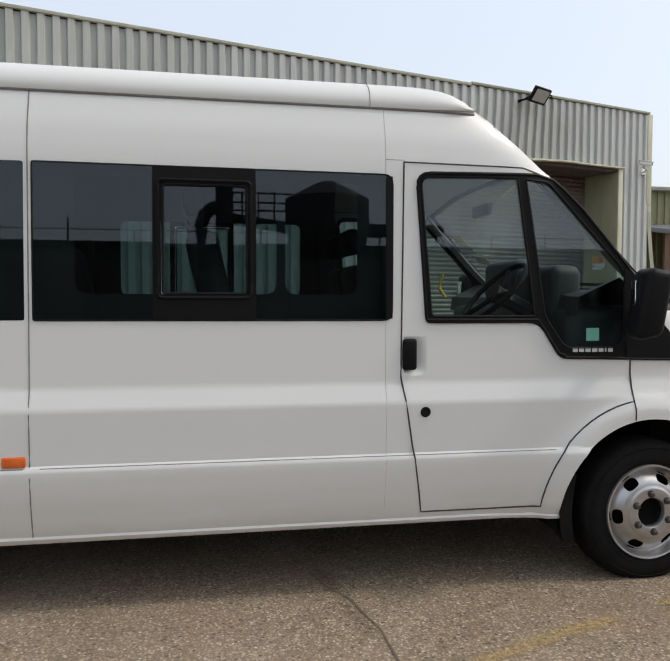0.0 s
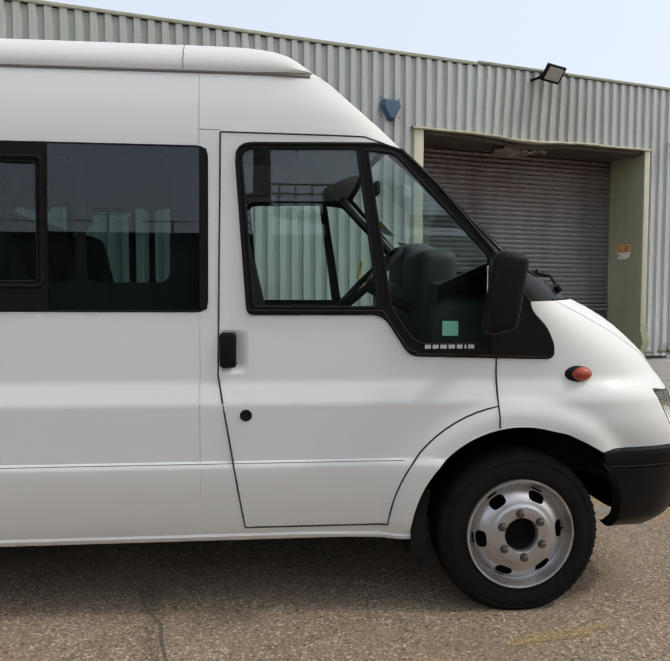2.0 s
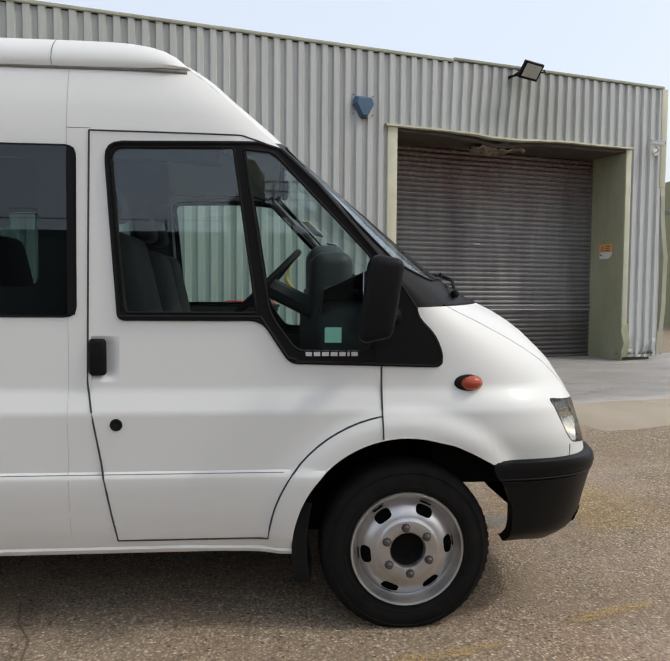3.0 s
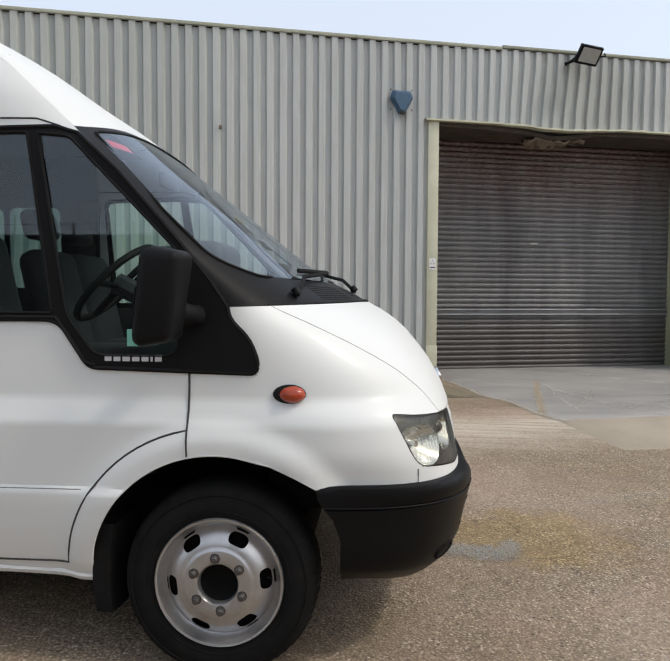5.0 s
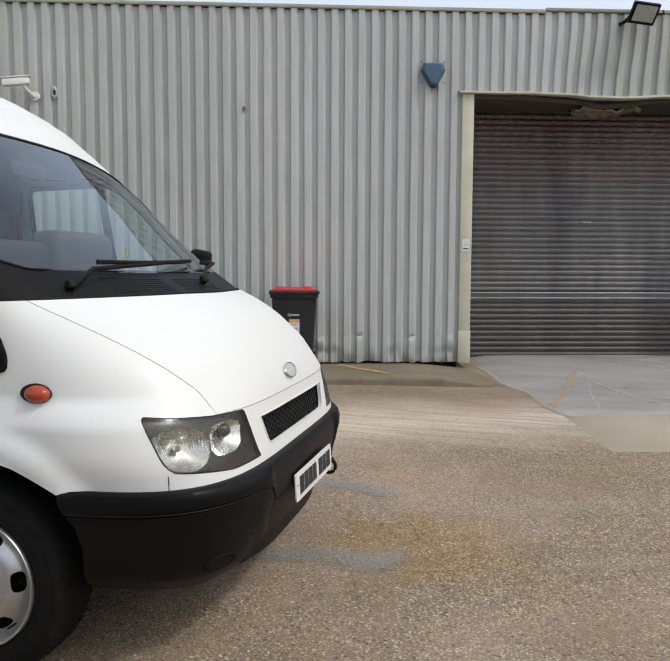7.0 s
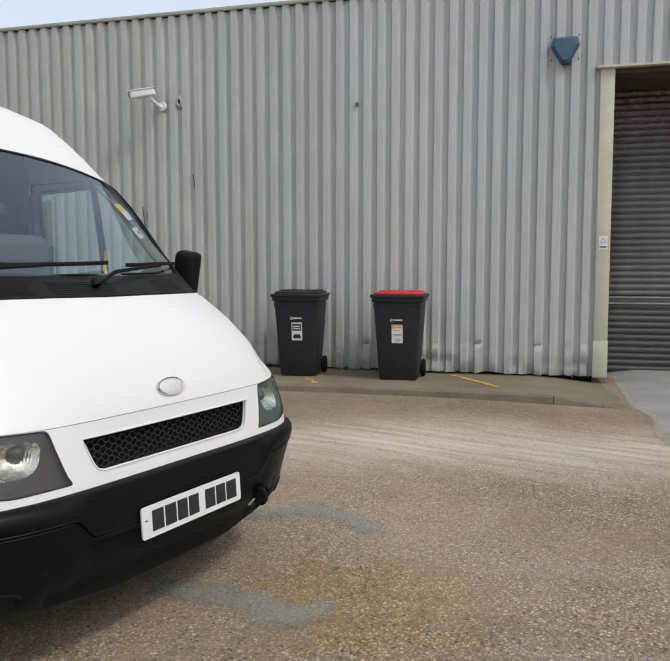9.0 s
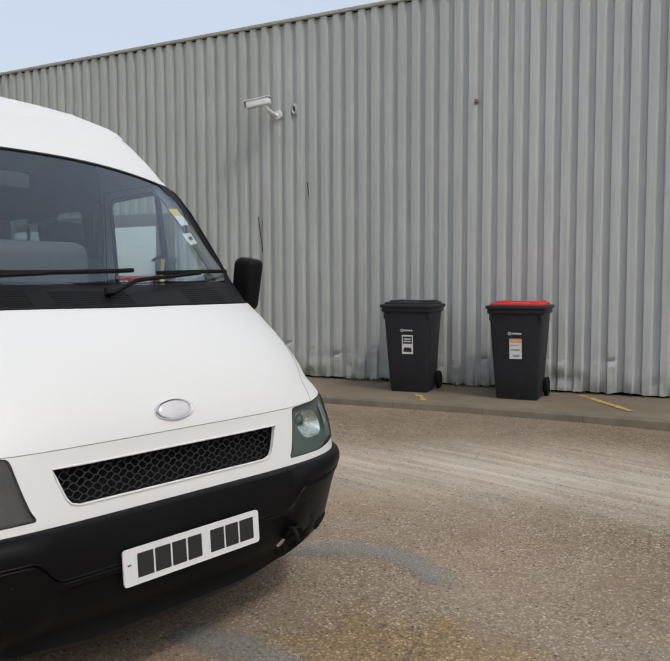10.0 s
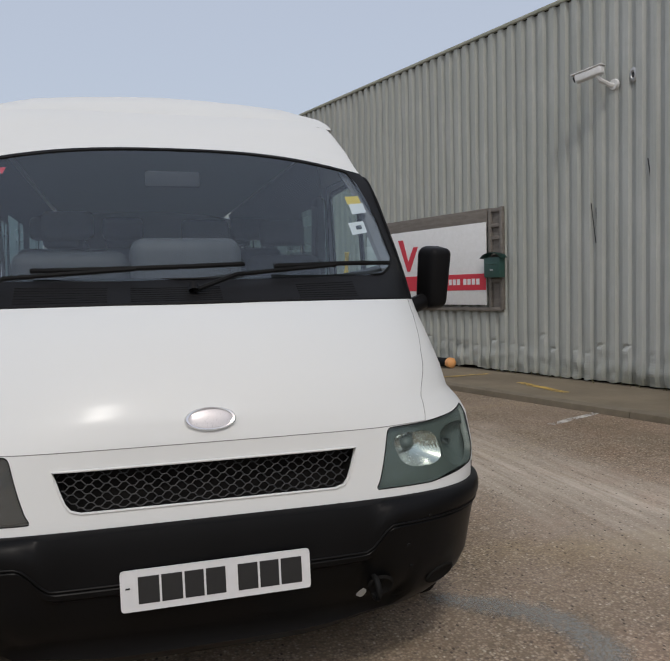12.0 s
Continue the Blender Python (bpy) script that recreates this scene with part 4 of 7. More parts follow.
prof = [(0.0, 0.0), (0.012, 0.010), (0.020, 0.024), (0.022, 0.040), (0.016, 0.050), (0.004, 0.058), (0.0, 0.060), (-0.004, 0.066), (0.0, 0.0705)]
slat_rows = []
for u in np.linspace(GATE_L, GATE_R, 12):
    slat_rows.append([wall_at(u, -GATE_DEEP + a, h * slat_h / 0.0705) for a, h in prof])
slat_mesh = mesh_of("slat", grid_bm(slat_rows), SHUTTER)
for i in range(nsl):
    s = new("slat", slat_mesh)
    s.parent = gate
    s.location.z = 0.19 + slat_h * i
part("shutter_rail", wbox(GATE_L, GATE_R, -GATE_DEEP + 0.018, -GATE_DEEP + 0.034, 1.012, 1.096, 0.004), SHUTTER, gate, "dull stiffening rail across the shutter")
for z in (1.012, 1.085):
    part("shutter_rail_lip", wbox(GATE_L, GATE_R, -GATE_DEEP + 0.030, -GATE_DEEP + 0.056, z - 0.003, z + 0.016, 0.006), STEEL, gate, "bright galvanised lip")
part("shutter_handle", wbox(6.86, 6.98, -GATE_DEEP + 0.02, -GATE_DEEP + 0.05, 2.06, 2.08, 0.006), STEEL, gate, "small bright latch")
# ---------------- the minibus ----------------
HUB_X, HUB_Z, REAR_X = 2.12, 0.342, -1.63
X0, REAR, NOSE_L = 2.157, -2.58, 1.42
Z_TAB = [0.33, 0.36, 0.40, 0.50, 0.63, 0.645, 0.66, 0.88, 0.965, 1.23, 1.5, 1.917, 2.02, 2.172]
W_TAB = [0.898, 0.915, 0.929, 0.952, 0.971, 0.970, 0.958, 0.971, 0.944, 0.940, 0.936, 0.926, 0.912, 0.868]
NZ = [0.66, 0.70, 0.75, 0.85, 0.90, 0.96, 1.05, 1.15, 1.22, 1.275]
NXC = [2.985, 2.978, 2.968, 2.952, 2.945, 2.922, 2.872, 2.79, 2.705, 2.60]
NNZ = [0.66, 0.736, 0.80, 0.907, 1.05, 1.275]
NN = [4.9, 4.7, 4.3, 3.65, 3.1, 1.8]
_th = np.linspace(0, math.pi / 2, 900)
_ax, _ay = 0.8 * np.sin(_th) ** (2 / 3), 0.97 * np.cos(_th) ** (2 / 3)
_ln = np.concatenate([[0], np.cumsum(np.hypot(np.diff(_ax), np.diff(_ay)))])
_ln = _ln / _ln[-1]


CREST = [(1.287, 2.172), (1.36, 2.122), (1.43, 2.06), (1.513, 1.985), (1.58, 1.925), (1.644, 1.866), (1.70, 1.81)]


def flare(x, z):
    """The wheel arches' swelling."""
    out = 0.0
    for hx in (HUB_X, REAR_X):
        r = math.hypot(x - hx, z - 0.345)
        if r < 0.56:
            out += 0.030 * smooth(0.565, 0.475, r)
    return out


def shoulder_turn(x, z):
    """How far the side turns in as it nears the roof front's edge."""
    if x < 1.0 or z < 1.80:
        return 0.0
    d = 9.0
    for (ax, az), (bx, bz) in zip(CREST, CREST[1:]):
        ex, ez = bx - ax, bz - az
        q = min(1.0, max(0.0, ((x - ax) * ex + (z - az) * ez) / (ex * ex + ez * ez)))
        d = min(d, math.hypot(x - ax - q * ex, z - az - q * ez))
    return 0.034 * math.exp(-d / 0.055) * smooth(1.82, 1.93, z)


def half_width(x, z):
    w = float(np.interp(z, Z_TAB, W_TAB)) - shoulder_turn(x, z)
    return w + flare(x, z)


def theta_of(p):
    return float(np.interp((p - X0) / NOSE_L, _ln, _th))


def nose_abn(z):
    zz = min(max(z, 0.66), 1.275)
    return float(np.interp(zz, NZ, NXC)) - X0, half_width(2.9, zz), float(np.interp(zz, NNZ, NN))


def body(p, z, side, out=0.0):
    """A place on the body: p runs along the side and round the nose to its middle."""
    if p <= X0:
        return Vector((p, CY + side * (half_width(p, z) + out), z))
    a, b, n = nose_abn(z)
    th = theta_of(p)
    s, c = math.sin(th), max(0.0, math.cos(th))
    x = X0 + a * s ** (2 / n)
    y = b * c ** (2 / n)
    y += (flare(x, z) + 0.024 * smooth(2.16, 2.55, x) * smooth(0.66, 0.80, z) * min(1.0, max(0.0, (0.968 - z) / 0.055))) * c
    zz = z + 0.012 * smooth(1.1, 1.275, z) * s
    nx, ny = s ** (2 - 2 / n) / a, c ** (2 - 2 / n) / b
    ln = math.hypot(nx, ny) or 1
    return Vector((x + out * nx / ln, CY + side * (y + out * ny / ln), zz))


def p_of_x(x, z):
    if x <= X0:
        return x
    a, b, n = nose_abn(z)
    th = math.asin(min(1.0, (x - X0) / a) ** (n / 2))
    return X0 + NOSE_L * float(np.interp(th, _th, _ln))


def p_of_y(y, z):
    a, b, n = nose_abn(z)
    th = math.acos(min(1.0, abs(y) / b) ** (n / 2))
    return X0 + NOSE_L * float(np.interp(th, _th, _ln))


P_END = X0 + NOSE_L
SHOULDER = [(1.287, 2.172), (1.36, 2.122), (1.43, 2.06), (1.513, 1.985), (1.58, 1.925), (1.644, 1.866), (1.779, 1.735), (1.9, 1.60), (2.0, 1.485), (2.10, 1.36), (2.157, 1.275)]
ARCH = [(HUB_X + 0.438 * math.cos(a), 0.345 + 0.438 * math.sin(a)) for a in np.linspace(math.pi * 1.03, math.pi * 0.45, 22)] + [(2.30, 0.757), (2.39, 0.717), (2.47, 0.668), (2.47, 0.2)]
ARCH = [(p_of_x(x, z), z) for x, z in ARCH]
ARCH_LINE = [(HUB_X + 0.527 * math.cos(a), 0.345 + 0.527 * math.sin(a)) for a in np.linspace(radians(100.2), radians(175.5), 16)]
REAR_ARCH = [(REAR_X + 0.43 * math.cos(a), 0.345 + 0.43 * math.sin(a)) for a in np.linspace(math.pi * 1.04, -math.pi * 0.04, 28)]
DOOR = [(0.942, 1.917), (1.495, 1.913), (1.569, 1.89), (1.64, 1.862)] + SHOULDER[6:9] + [(2.028, 1.44), (2.026, 1.056)] + ARCH_LINE + [(1.031, 0.388), (0.930, 0.99)]
SURROUND = rounded([(1.0, 1.872), (1.56, 1.884), (1.64, 1.862)] + SHOULDER[6:] + [(p_of_x(2.224, 1.18), 1.18), (p_of_x(2.258, 1.10), 1.10), (p_of_x(2.256, 1.052), 1.052), (1.678, 1.067), (1.572, 1.229), (1.046, 1.229)],
                   [0.06, 0.0, 0.0] + [0.0] * len(SHOULDER[6:]) + [0.04, 0.025, 0.03, 0.03, 0.05, 0.02])
GLASS_MAIN = rounded([(1.016, 1.857), (1.466, 1.866), (1.551, 1.252), (1.067, 1.252)], [0.045, 0.012, 0.012, 0.02])
GLASS_QUARTER = rounded([(1.503, 1.862), (1.612, 1.852), (1.992, 1.458), (1.992, 1.108), (1.70, 1.108), (1.600, 1.245)], [0.01, 0.02, 0.04, 0.06, 0.04, 0.04])
BAND = rounded([(-0.572, 1.863), (0.892, 1.860), (0.890, 1.236), (-0.571, 1.238)], [0.01, 0.04, 0.04, 0.01])
BAND_REAR = rounded([(-2.2, 1.863), (-0.604, 1.863), (-0.604, 1.238), (-2.2, 1.238)], [0.05, 0.01, 0.01, 0.05])


HANDLE = [(0.945, 1.165), (1.046, 1.165), (1.046, 0.995), (0.945, 0.995)]


def nosepoly(pts):
    return [((p_of_x(v, z) if k == "x" else p_of_y(v, z)), z) for k, v, z in pts]


HEADLIGHT = rounded(nosepoly([("x", 2.705, 0.916), ("y", 0.82, 0.904), ("y", 0.684, 0.892), ("y", 0.538, 0.888), ("y", 0.490, 0.710), ("y", 0.68, 0.709), ("x", 2.80, 0.739)]), [0.02, 0.03, 0.02, 0.02, 0.012, 0.02, 0.05])
HOOD_EDGE = nosepoly([("y", 0.875, 1.275), ("y", 0.837, 1.2), ("y", 0.778, 1.1), ("y", 0.714, 0.99), ("y", 0.696, 0.944), ("y", 0.680, 0.895), ("y", 0.52, 0.892), ("y", 0.25, 0.893), ("y", 0.0, 0.893)])
HOOD = HOOD_EDGE + [(P_END, 1.3), (HOOD_EDGE[0][0], 1.3)]
GRILLE = nosepoly([("y", 0.430, 0.842), ("y", 0.414, 0.79), ("y", 0.400, 0.752), ("y", 0.388, 0.736), ("y", 0.362, 0.728), ("y", 0.0, 0.728)]) + [(P_END, 0.842)]
PANEL_SEAM = nosepoly([("x", 2.80, 0.73), ("x", 2.80, 0.66)])

zs = [0.33, 0.345, 0.36, 0.38, 0.40, 0.43, 0.465, 0.50, 0.545, 0.59, 0.63, 0.645, 0.66, 0.675, 0.69, 0.705, 0.72, 0.735, 0.75, 0.7675, 0.785, 0.8025, 0.82, 0.835, 0.85, 0.865, 0.88, 0.8925, 0.905, 0.92, 0.935, 0.95, 0.965, 0.98, 1.0, 1.04, 1.08, 1.12, 1.16, 1.2, 1.24, 1.275]
zs += [1.33, 1.4, 1.47, 1.54, 1.61, 1.68, 1.75, 1.82, 1.87, 1.917, 1.95, 1.985, 2.02, 2.06, 2.1, 2.14, 2.172]
ps = list(np.linspace(REAR, 0.9, 40)) + list(np.linspace(0.95, X0, 40)) + list(np.linspace(X0, P_END, 58))[1:]
sheet0 = grid_bm([[(p, 0, z) for p in ps] for z in zs])
bmesh.ops.delete(sheet0, geom=[f for f in sheet0.faces if f.calc_center_median().x > X0 and (f.calc_center_median().z > 1.275 or f.calc_center_median().z < 0.66)], context="FACES")
for poly, closed in ((SHOULDER, False), (ARCH, False), (REAR_ARCH, True), (DOOR, True), (SURROUND, True), (HANDLE, True), (GLASS_MAIN, True), (GLASS_QUARTER, True), (BAND, True), (BAND_REAR, True),
                     (HEADLIGHT, True), (HOOD_EDGE, False), (GRILLE, True), (PANEL_SEAM, False), ([(-0.588, 0.33), (-0.588, 2.172)], False), ([(0.862, 1.87), (0.862, 2.172)], False)):
    cut(sheet0, poly, closed)
OUTSIDE = SHOULDER + [(3.9, 1.275), (3.9, 2.5), (1.287, 2.5)]
ARCH_IN = ARCH + [(1.6, 0.2)]


def keep(x, z):
    return not (inside(OUTSIDE, x, z) or inside(ARCH_IN, x, z) or inside(REAR_ARCH, x, z))


def zone(x, z):
    """Which panel of the body a place on the flat sheet belongs to."""
    if not keep(x, z):
        return ""
    if inside(GLASS_MAIN, x, z):
        return "glass_main"
    if inside(GLASS_QUARTER, x, z):
        return "glass_quarter"
    if inside(SURROUND, x, z):
        return "surround"
    if inside(BAND, x, z):
        return "band"
    if inside(BAND_REAR, x, z):
        return "band_rear"
    if inside(HEADLIGHT, x, z):
        return "headlight"
    if x > X0 and inside(HOOD, x, z):
        return "hood"
    if x > X0 and inside(GRILLE, x, z):
        return "grille"
    if x > X0 and z < 0.905 and (x > p_of_y(0.495, z) or (z < 0.737 and x > PANEL_SEAM[0][0])):
        return "front_panel"
    if inside(HANDLE, x, z):
        return "handle"
    if inside(DOOR, x, z):
        return "door"
    if x > 1.45 and (z < 1.3) and (x > 2.02 or math.hypot(x - HUB_X, z - 0.345) < 0.53):
        return "wing"
    return "rear_panel" if x < -0.588 else "side_panel"


def mapped(bm, side, out=0.0, grow=None):
    """Bends a flat sheet onto the body."""
    for v in bm.verts:
        v.co = body(v.co.x, v.co.z, side, out)
    c = Vector((1.2, CY, 1.0))
    bm.normal_update()
    flip = [f for f in bm.faces if f.normal.dot(f.calc_center_median() - Vector((min(f.calc_center_median().x, 2.0), CY, f.calc_center_median().z))) < 0]
    bmesh.ops.reverse_faces(bm, faces=flip)
    return bm


def zone_bm(name, side, out=0.0):
    return mapped(pick(sheet0, lambda x, z: zone(x, z) == name), side, out)


def seam(poly, side, r=0.0035, closed=False, out=0.0, step=0.05, flat=None):
    """A thin line that follows the body's surface."""
    pts = []
    n = len(poly)
    for i in range(n if closed else n - 1):
        a, b = Vector(poly[i]), Vector(poly[(i + 1) % n])
        k = max(1, int((b - a).length / step))
        pts += [a.lerp(b, q / k) for q in range(k)]
    if not closed:
        pts.append(Vector(poly[-1]))
    return tube([body(p.x, p.y, side, out) for p in pts], r, 6, closed=closed, flat=flat)


van = thing("minibus", "white high-roof passenger minibus with black bumper and tinted windows, parked", "minibus")

# painted panels, window by window
for side in (-1, 1):
    part("rear_side_panel", zone_bm("rear_panel", side), PAINT, van)
    part("side_panel", zone_bm("side_panel", side), PAINT, van)
    part("front_wing", zone_bm("wing", side), PAINT, van)
    door = part("cab_door", zone_bm("door", side), PAINT, van, "white cab door with a black window surround")
    part("window_surround", zone_bm("surround", side, 0.004), BLACK, door, "black plastic window surround")
    g = part("window_glass", zone_bm("glass_main", side, -0.004), CLEAR, door, "green-tinted door glass")
    q = part("quarter_glass", zone_bm("glass_quarter", side, -0.004), CLEAR, door, "green-tinted quarter glass")
    g.visible_shadow = q.visible_shadow = False
    part("window_seal", seam(GLASS_MAIN, side, 0.006, True, 0.002), SEAL, door)
    part("window_seal", seam(GLASS_QUARTER, side, 0.006, True, 0.002), SEAL, door)
    part("surround_edge", seam(SURROUND, side, 0.008, True, 0.003, 0.02), BLACK, door)
    part("waist_strip", seam([(1.046, 1.237), (1.565, 1.237), (1.668, 1.084), (1.70, 1.076)], side, 0.007, False, 0.006), SEAL, door)
    part("door_gap", seam(DOOR[:4], side, 0.0033), GAP, van)
    part("door_gap", seam(DOOR[8:] + [DOOR[0]], side, 0.0038), GAP, van)
    part("wing_gap", seam([(2.026, 0.872), (2.029, 0.778)], side, 0.0032, False, 0.0015, 0.008), GAP, van)
    part("panel_gap", seam([(-0.588, 0.36), (-0.588, 2.165)], side, 0.0026), GAPSOFT, van)
    part("panel_joint", seam([(0.862, 1.865), (0.862, 2.15)], side, 0.0013, False, 0.0004, 0.02), GAPFAINT, van)
    part("panel_joint", seam([(0.862, 0.38), (0.862, 1.23)], side, 0.0009), GAPFAINT, van)
    part("panel_joint", seam([(0.862, 1.925), (0.945, 1.925)], side, 0.0013), GAPSOFT, van)
    # grey tubes draw the shade line of the pressed crease
    part("swage_line", seam([(-0.55, 0.651), (1.655, 0.651)], side, 0.0019, out=0.0), GAPSOFT, van)
    part("swage_line", seam([(-1.15, 0.651), (-0.61, 0.651)], side, 0.0019, out=0.0), GAPSOFT, van)
    part("sill_lip", seam([(-0.9, 0.356), (-0.2, 0.354), (0.7, 0.352), (1.3, 0.352), (1.695, 0.338)], side, 0.016, out=-0.006), PAINT, van)
    # tinted passenger windows: panes, sliding unit, end strip
    win = thing("side_window", "", "")
    win.parent = van
    for x0, x1 in ((-0.572, -0.113), (0.305, 0.862)):
        pane = part("tinted_pane", mapped(pick(sheet0, lambda x, z: inside(BAND, x, z) and x0 < x < x1), side, 0.003), TINT, win, "dark tinted glass pane")
        pane.visible_shadow = False
    flat = grid_bm([[(x, 0, z) for x in np.linspace(-0.072, 0.268, 9)] for z in np.linspace(1.345, 1.79, 10)])
    pane = part("sliding_pane", mapped(flat, side, -0.004), TINT, win, "dark tinted sliding pane")
    pane.visible_shadow = False
    frame_bm = grid_bm([[(x, 0, z) for x in np.linspace(-0.113, 0.305, 24)] for z in np.linspace(1.238, 1.862, 30)])
    inner = [(-0.079, 1.797), (0.274, 1.797), (0.274, 1.340), (-0.079, 1.340)]
    cut(frame_bm, inner)
    part("slider_frame", mapped(pick(frame_bm, lambda x, z: not inside(inner, x, z)), side, 0.006), BLACK, win, "black frame of the sliding window")
    frame_bm.free()
    part("slider_rim", seam(rounded([(-0.092, 1.808), (0.284, 1.808), (0.284, 1.330), (-0.092, 1.330)], 0.02), side, 0.007, True, 0.008), BLACK, win)
    part("slider_rim", seam(rounded([(-0.072, 1.79), (0.268, 1.79), (0.268, 1.347), (-0.072, 1.347)], 0.015), side, 0.006, True, 0.004), SEAL, win)
    part("end_strip", mapped(grid_bm([[(x, 0, z) for x in (0.862, 0.872, 0.882, 0.890)] for z in np.linspace(1.243, 1.852, 12)]), side, 0.009), BLACK, win, "black end strip of the window band")
    part("window_seal", seam(BAND, side, 0.004, True, 0.001), SEAL, win)
    rear = part("rear_tinted_pane", zone_bm("band_rear", side, 0.003), TINT, win, "dark tinted glass pane")
    rear.visible_shadow = False
    # inner trim with rounded window openings
    tz = [0.62, 0.9, 1.2, 1.33, 1.4, 1.5, 1.6, 1.7, 1.8, 1.85, 1.9, 2.0, 2.12]
    trim = grid_bm([[(x, 0, z) for x in np.linspace(-2.5, 0.98, 36)] for z in tz])
    holes = [rounded([(a, 1.822), (b, 1.822), (b, 1.345), (a, 1.345)], 0.05) for a, b in ((-2.05, -1.38), (-1.32, -0.76), (-0.42, 0.395), (0.432, 0.745))]
    for h in holes:
        cut(trim, h)
    tr = pick(trim, lambda x, z: not any(inside(h, x, z) for h in holes))
    trim.free()
    part("inner_trim", mapped(tr, side, -0.045), DARKIN, van, "dark inner side trim")

# bonnet, front panel
for nm, mat, label in (("hood", PAINT, "white bonnet"), ("front_panel", PAINT, "white front panel round the grille")):
    bm = zone_bm(nm, -1)
    bm = join(bm, zone_bm(nm, 1))
    bmesh.ops.remove_doubles(bm, verts=bm.verts[:], dist=0.003)
    ob = part("bonnet" if nm == "hood" else nm, bm, mat, van, label)
    if nm == "hood":
        bonnet = ob
    else:
        front_panel = ob
for side in (-1, 1):
    part("bonnet_gap", seam(HOOD_EDGE, side, 0.0012, step=0.03), GAPSOFT, van)
    part("panel_gap", seam(PANEL_SEAM, side, 0.0022, step=0.02), GAP, van)


def nose_frame(y, z):
    """A pose on the nose at a distance y from the middle: x across, y out from the surface, z up along it."""
    side = 1 if y >= 0 else -1
    p = p_of_y(abs(y), z)
    c = body(p, z, side)
    up = (body(p_of_y(abs(y), z + 0.02), z + 0.02, side) - body(p_of_y(abs(y), z - 0.02), z - 0.02, side)).normalized()
    q = body(p_of_y(abs(y) + 0.02, z), z, side) - body(p_of_y(max(0.0, abs(y) - 0.02), z), z, side)
    across = (q * side).normalized()
    nrm = across.cross(up).normalized()
    if nrm.x < 0:
        nrm = -nrm
    m = Matrix((across, nrm, up)).transposed().to_4x4()
    m.translation = c
    return m


bm = lathe([(0.001, 0.010), (0.05, 0.010), (0.062, 0.008), (0.066, 0.004)], 40)
badge_m = nose_frame(0.0, 0.955) @ Matrix.Diagonal((1.0, 1, 0.47, 1))
part("badge", moved(bm, badge_m), BADGE, bonnet, "worn silver oval badge")
bm = lathe([(0.062, 0.002), (0.064, 0.011), (0.070, 0.012), (0.074, 0.008), (0.075, 0.0)], 40)
part("badge_rim", moved(bm, badge_m), CHROME, bonnet, "chrome badge rim")

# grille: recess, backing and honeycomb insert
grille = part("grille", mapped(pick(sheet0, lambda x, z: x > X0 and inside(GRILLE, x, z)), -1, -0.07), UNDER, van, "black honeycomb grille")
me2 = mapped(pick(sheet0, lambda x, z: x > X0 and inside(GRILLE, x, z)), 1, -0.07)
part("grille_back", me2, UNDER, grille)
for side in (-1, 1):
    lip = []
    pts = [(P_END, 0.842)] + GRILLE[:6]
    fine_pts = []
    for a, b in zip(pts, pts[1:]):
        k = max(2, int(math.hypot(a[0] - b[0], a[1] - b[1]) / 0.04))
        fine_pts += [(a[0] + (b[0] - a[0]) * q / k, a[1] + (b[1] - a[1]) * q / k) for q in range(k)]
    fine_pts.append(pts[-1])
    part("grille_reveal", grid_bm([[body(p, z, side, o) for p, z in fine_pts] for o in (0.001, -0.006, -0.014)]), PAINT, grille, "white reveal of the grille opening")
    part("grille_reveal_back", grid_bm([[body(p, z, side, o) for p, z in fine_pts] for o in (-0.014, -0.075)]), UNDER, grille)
for side in (-1, 1):
    part("grille_lip", tube([body(p, z, side, 0.001) for p, z in fine_pts], 0.0035, 8), PAINT, grille, "white rounded lip of the grille opening")
bm = bmesh.new()
ROWS_H, CELL = 9, 0.046
for r in range(ROWS_H + 1):
    z0 = 0.732 + 0.1085 * r / ROWS_H
    ymax = float(np.interp(z0, [0.728, 0.736, 0.755, 0.79, 0.842], [0.360, 0.382, 0.397, 0.411, 0.426]))
    pts = []
    k = 0
    y = -ymax
    while y <= ymax:
        ph = (round(y / (CELL / 4)) + (2 if r % 2 else 0)) % 4
        dz = (0.0060, 0.0060, -0.0060, -0.0060)[ph]
        zz = min(0.84, max(0.73, z0 + dz))
        pts.append(body(p_of_y(abs(y), zz), zz, 1 if y >= 0 else -1, -0.022))
        y += CELL / 4
    tube(pts, 0.0012, 4, bm, flat=0.0020)
part("honeycomb", bm, MESHGREY, grille, "black honeycomb mesh")

# headlights


def oval(p0, p1, z0, z1, power=3.0, count=40):
    """A rounded outline on the flat sheet."""
    out = []
    for k in range(count):
        a = 2 * math.pi * k / count
        ca, sa = math.cos(a), math.sin(a)
        out.append(((p0 + p1) / 2 + (p1 - p0) / 2 * math.copysign(abs(ca) ** (2 / power), ca), (z0 + z1) / 2 + (z1 - z0) / 2 * math.copysign(abs(sa) ** (2 / power), sa)))
    return out


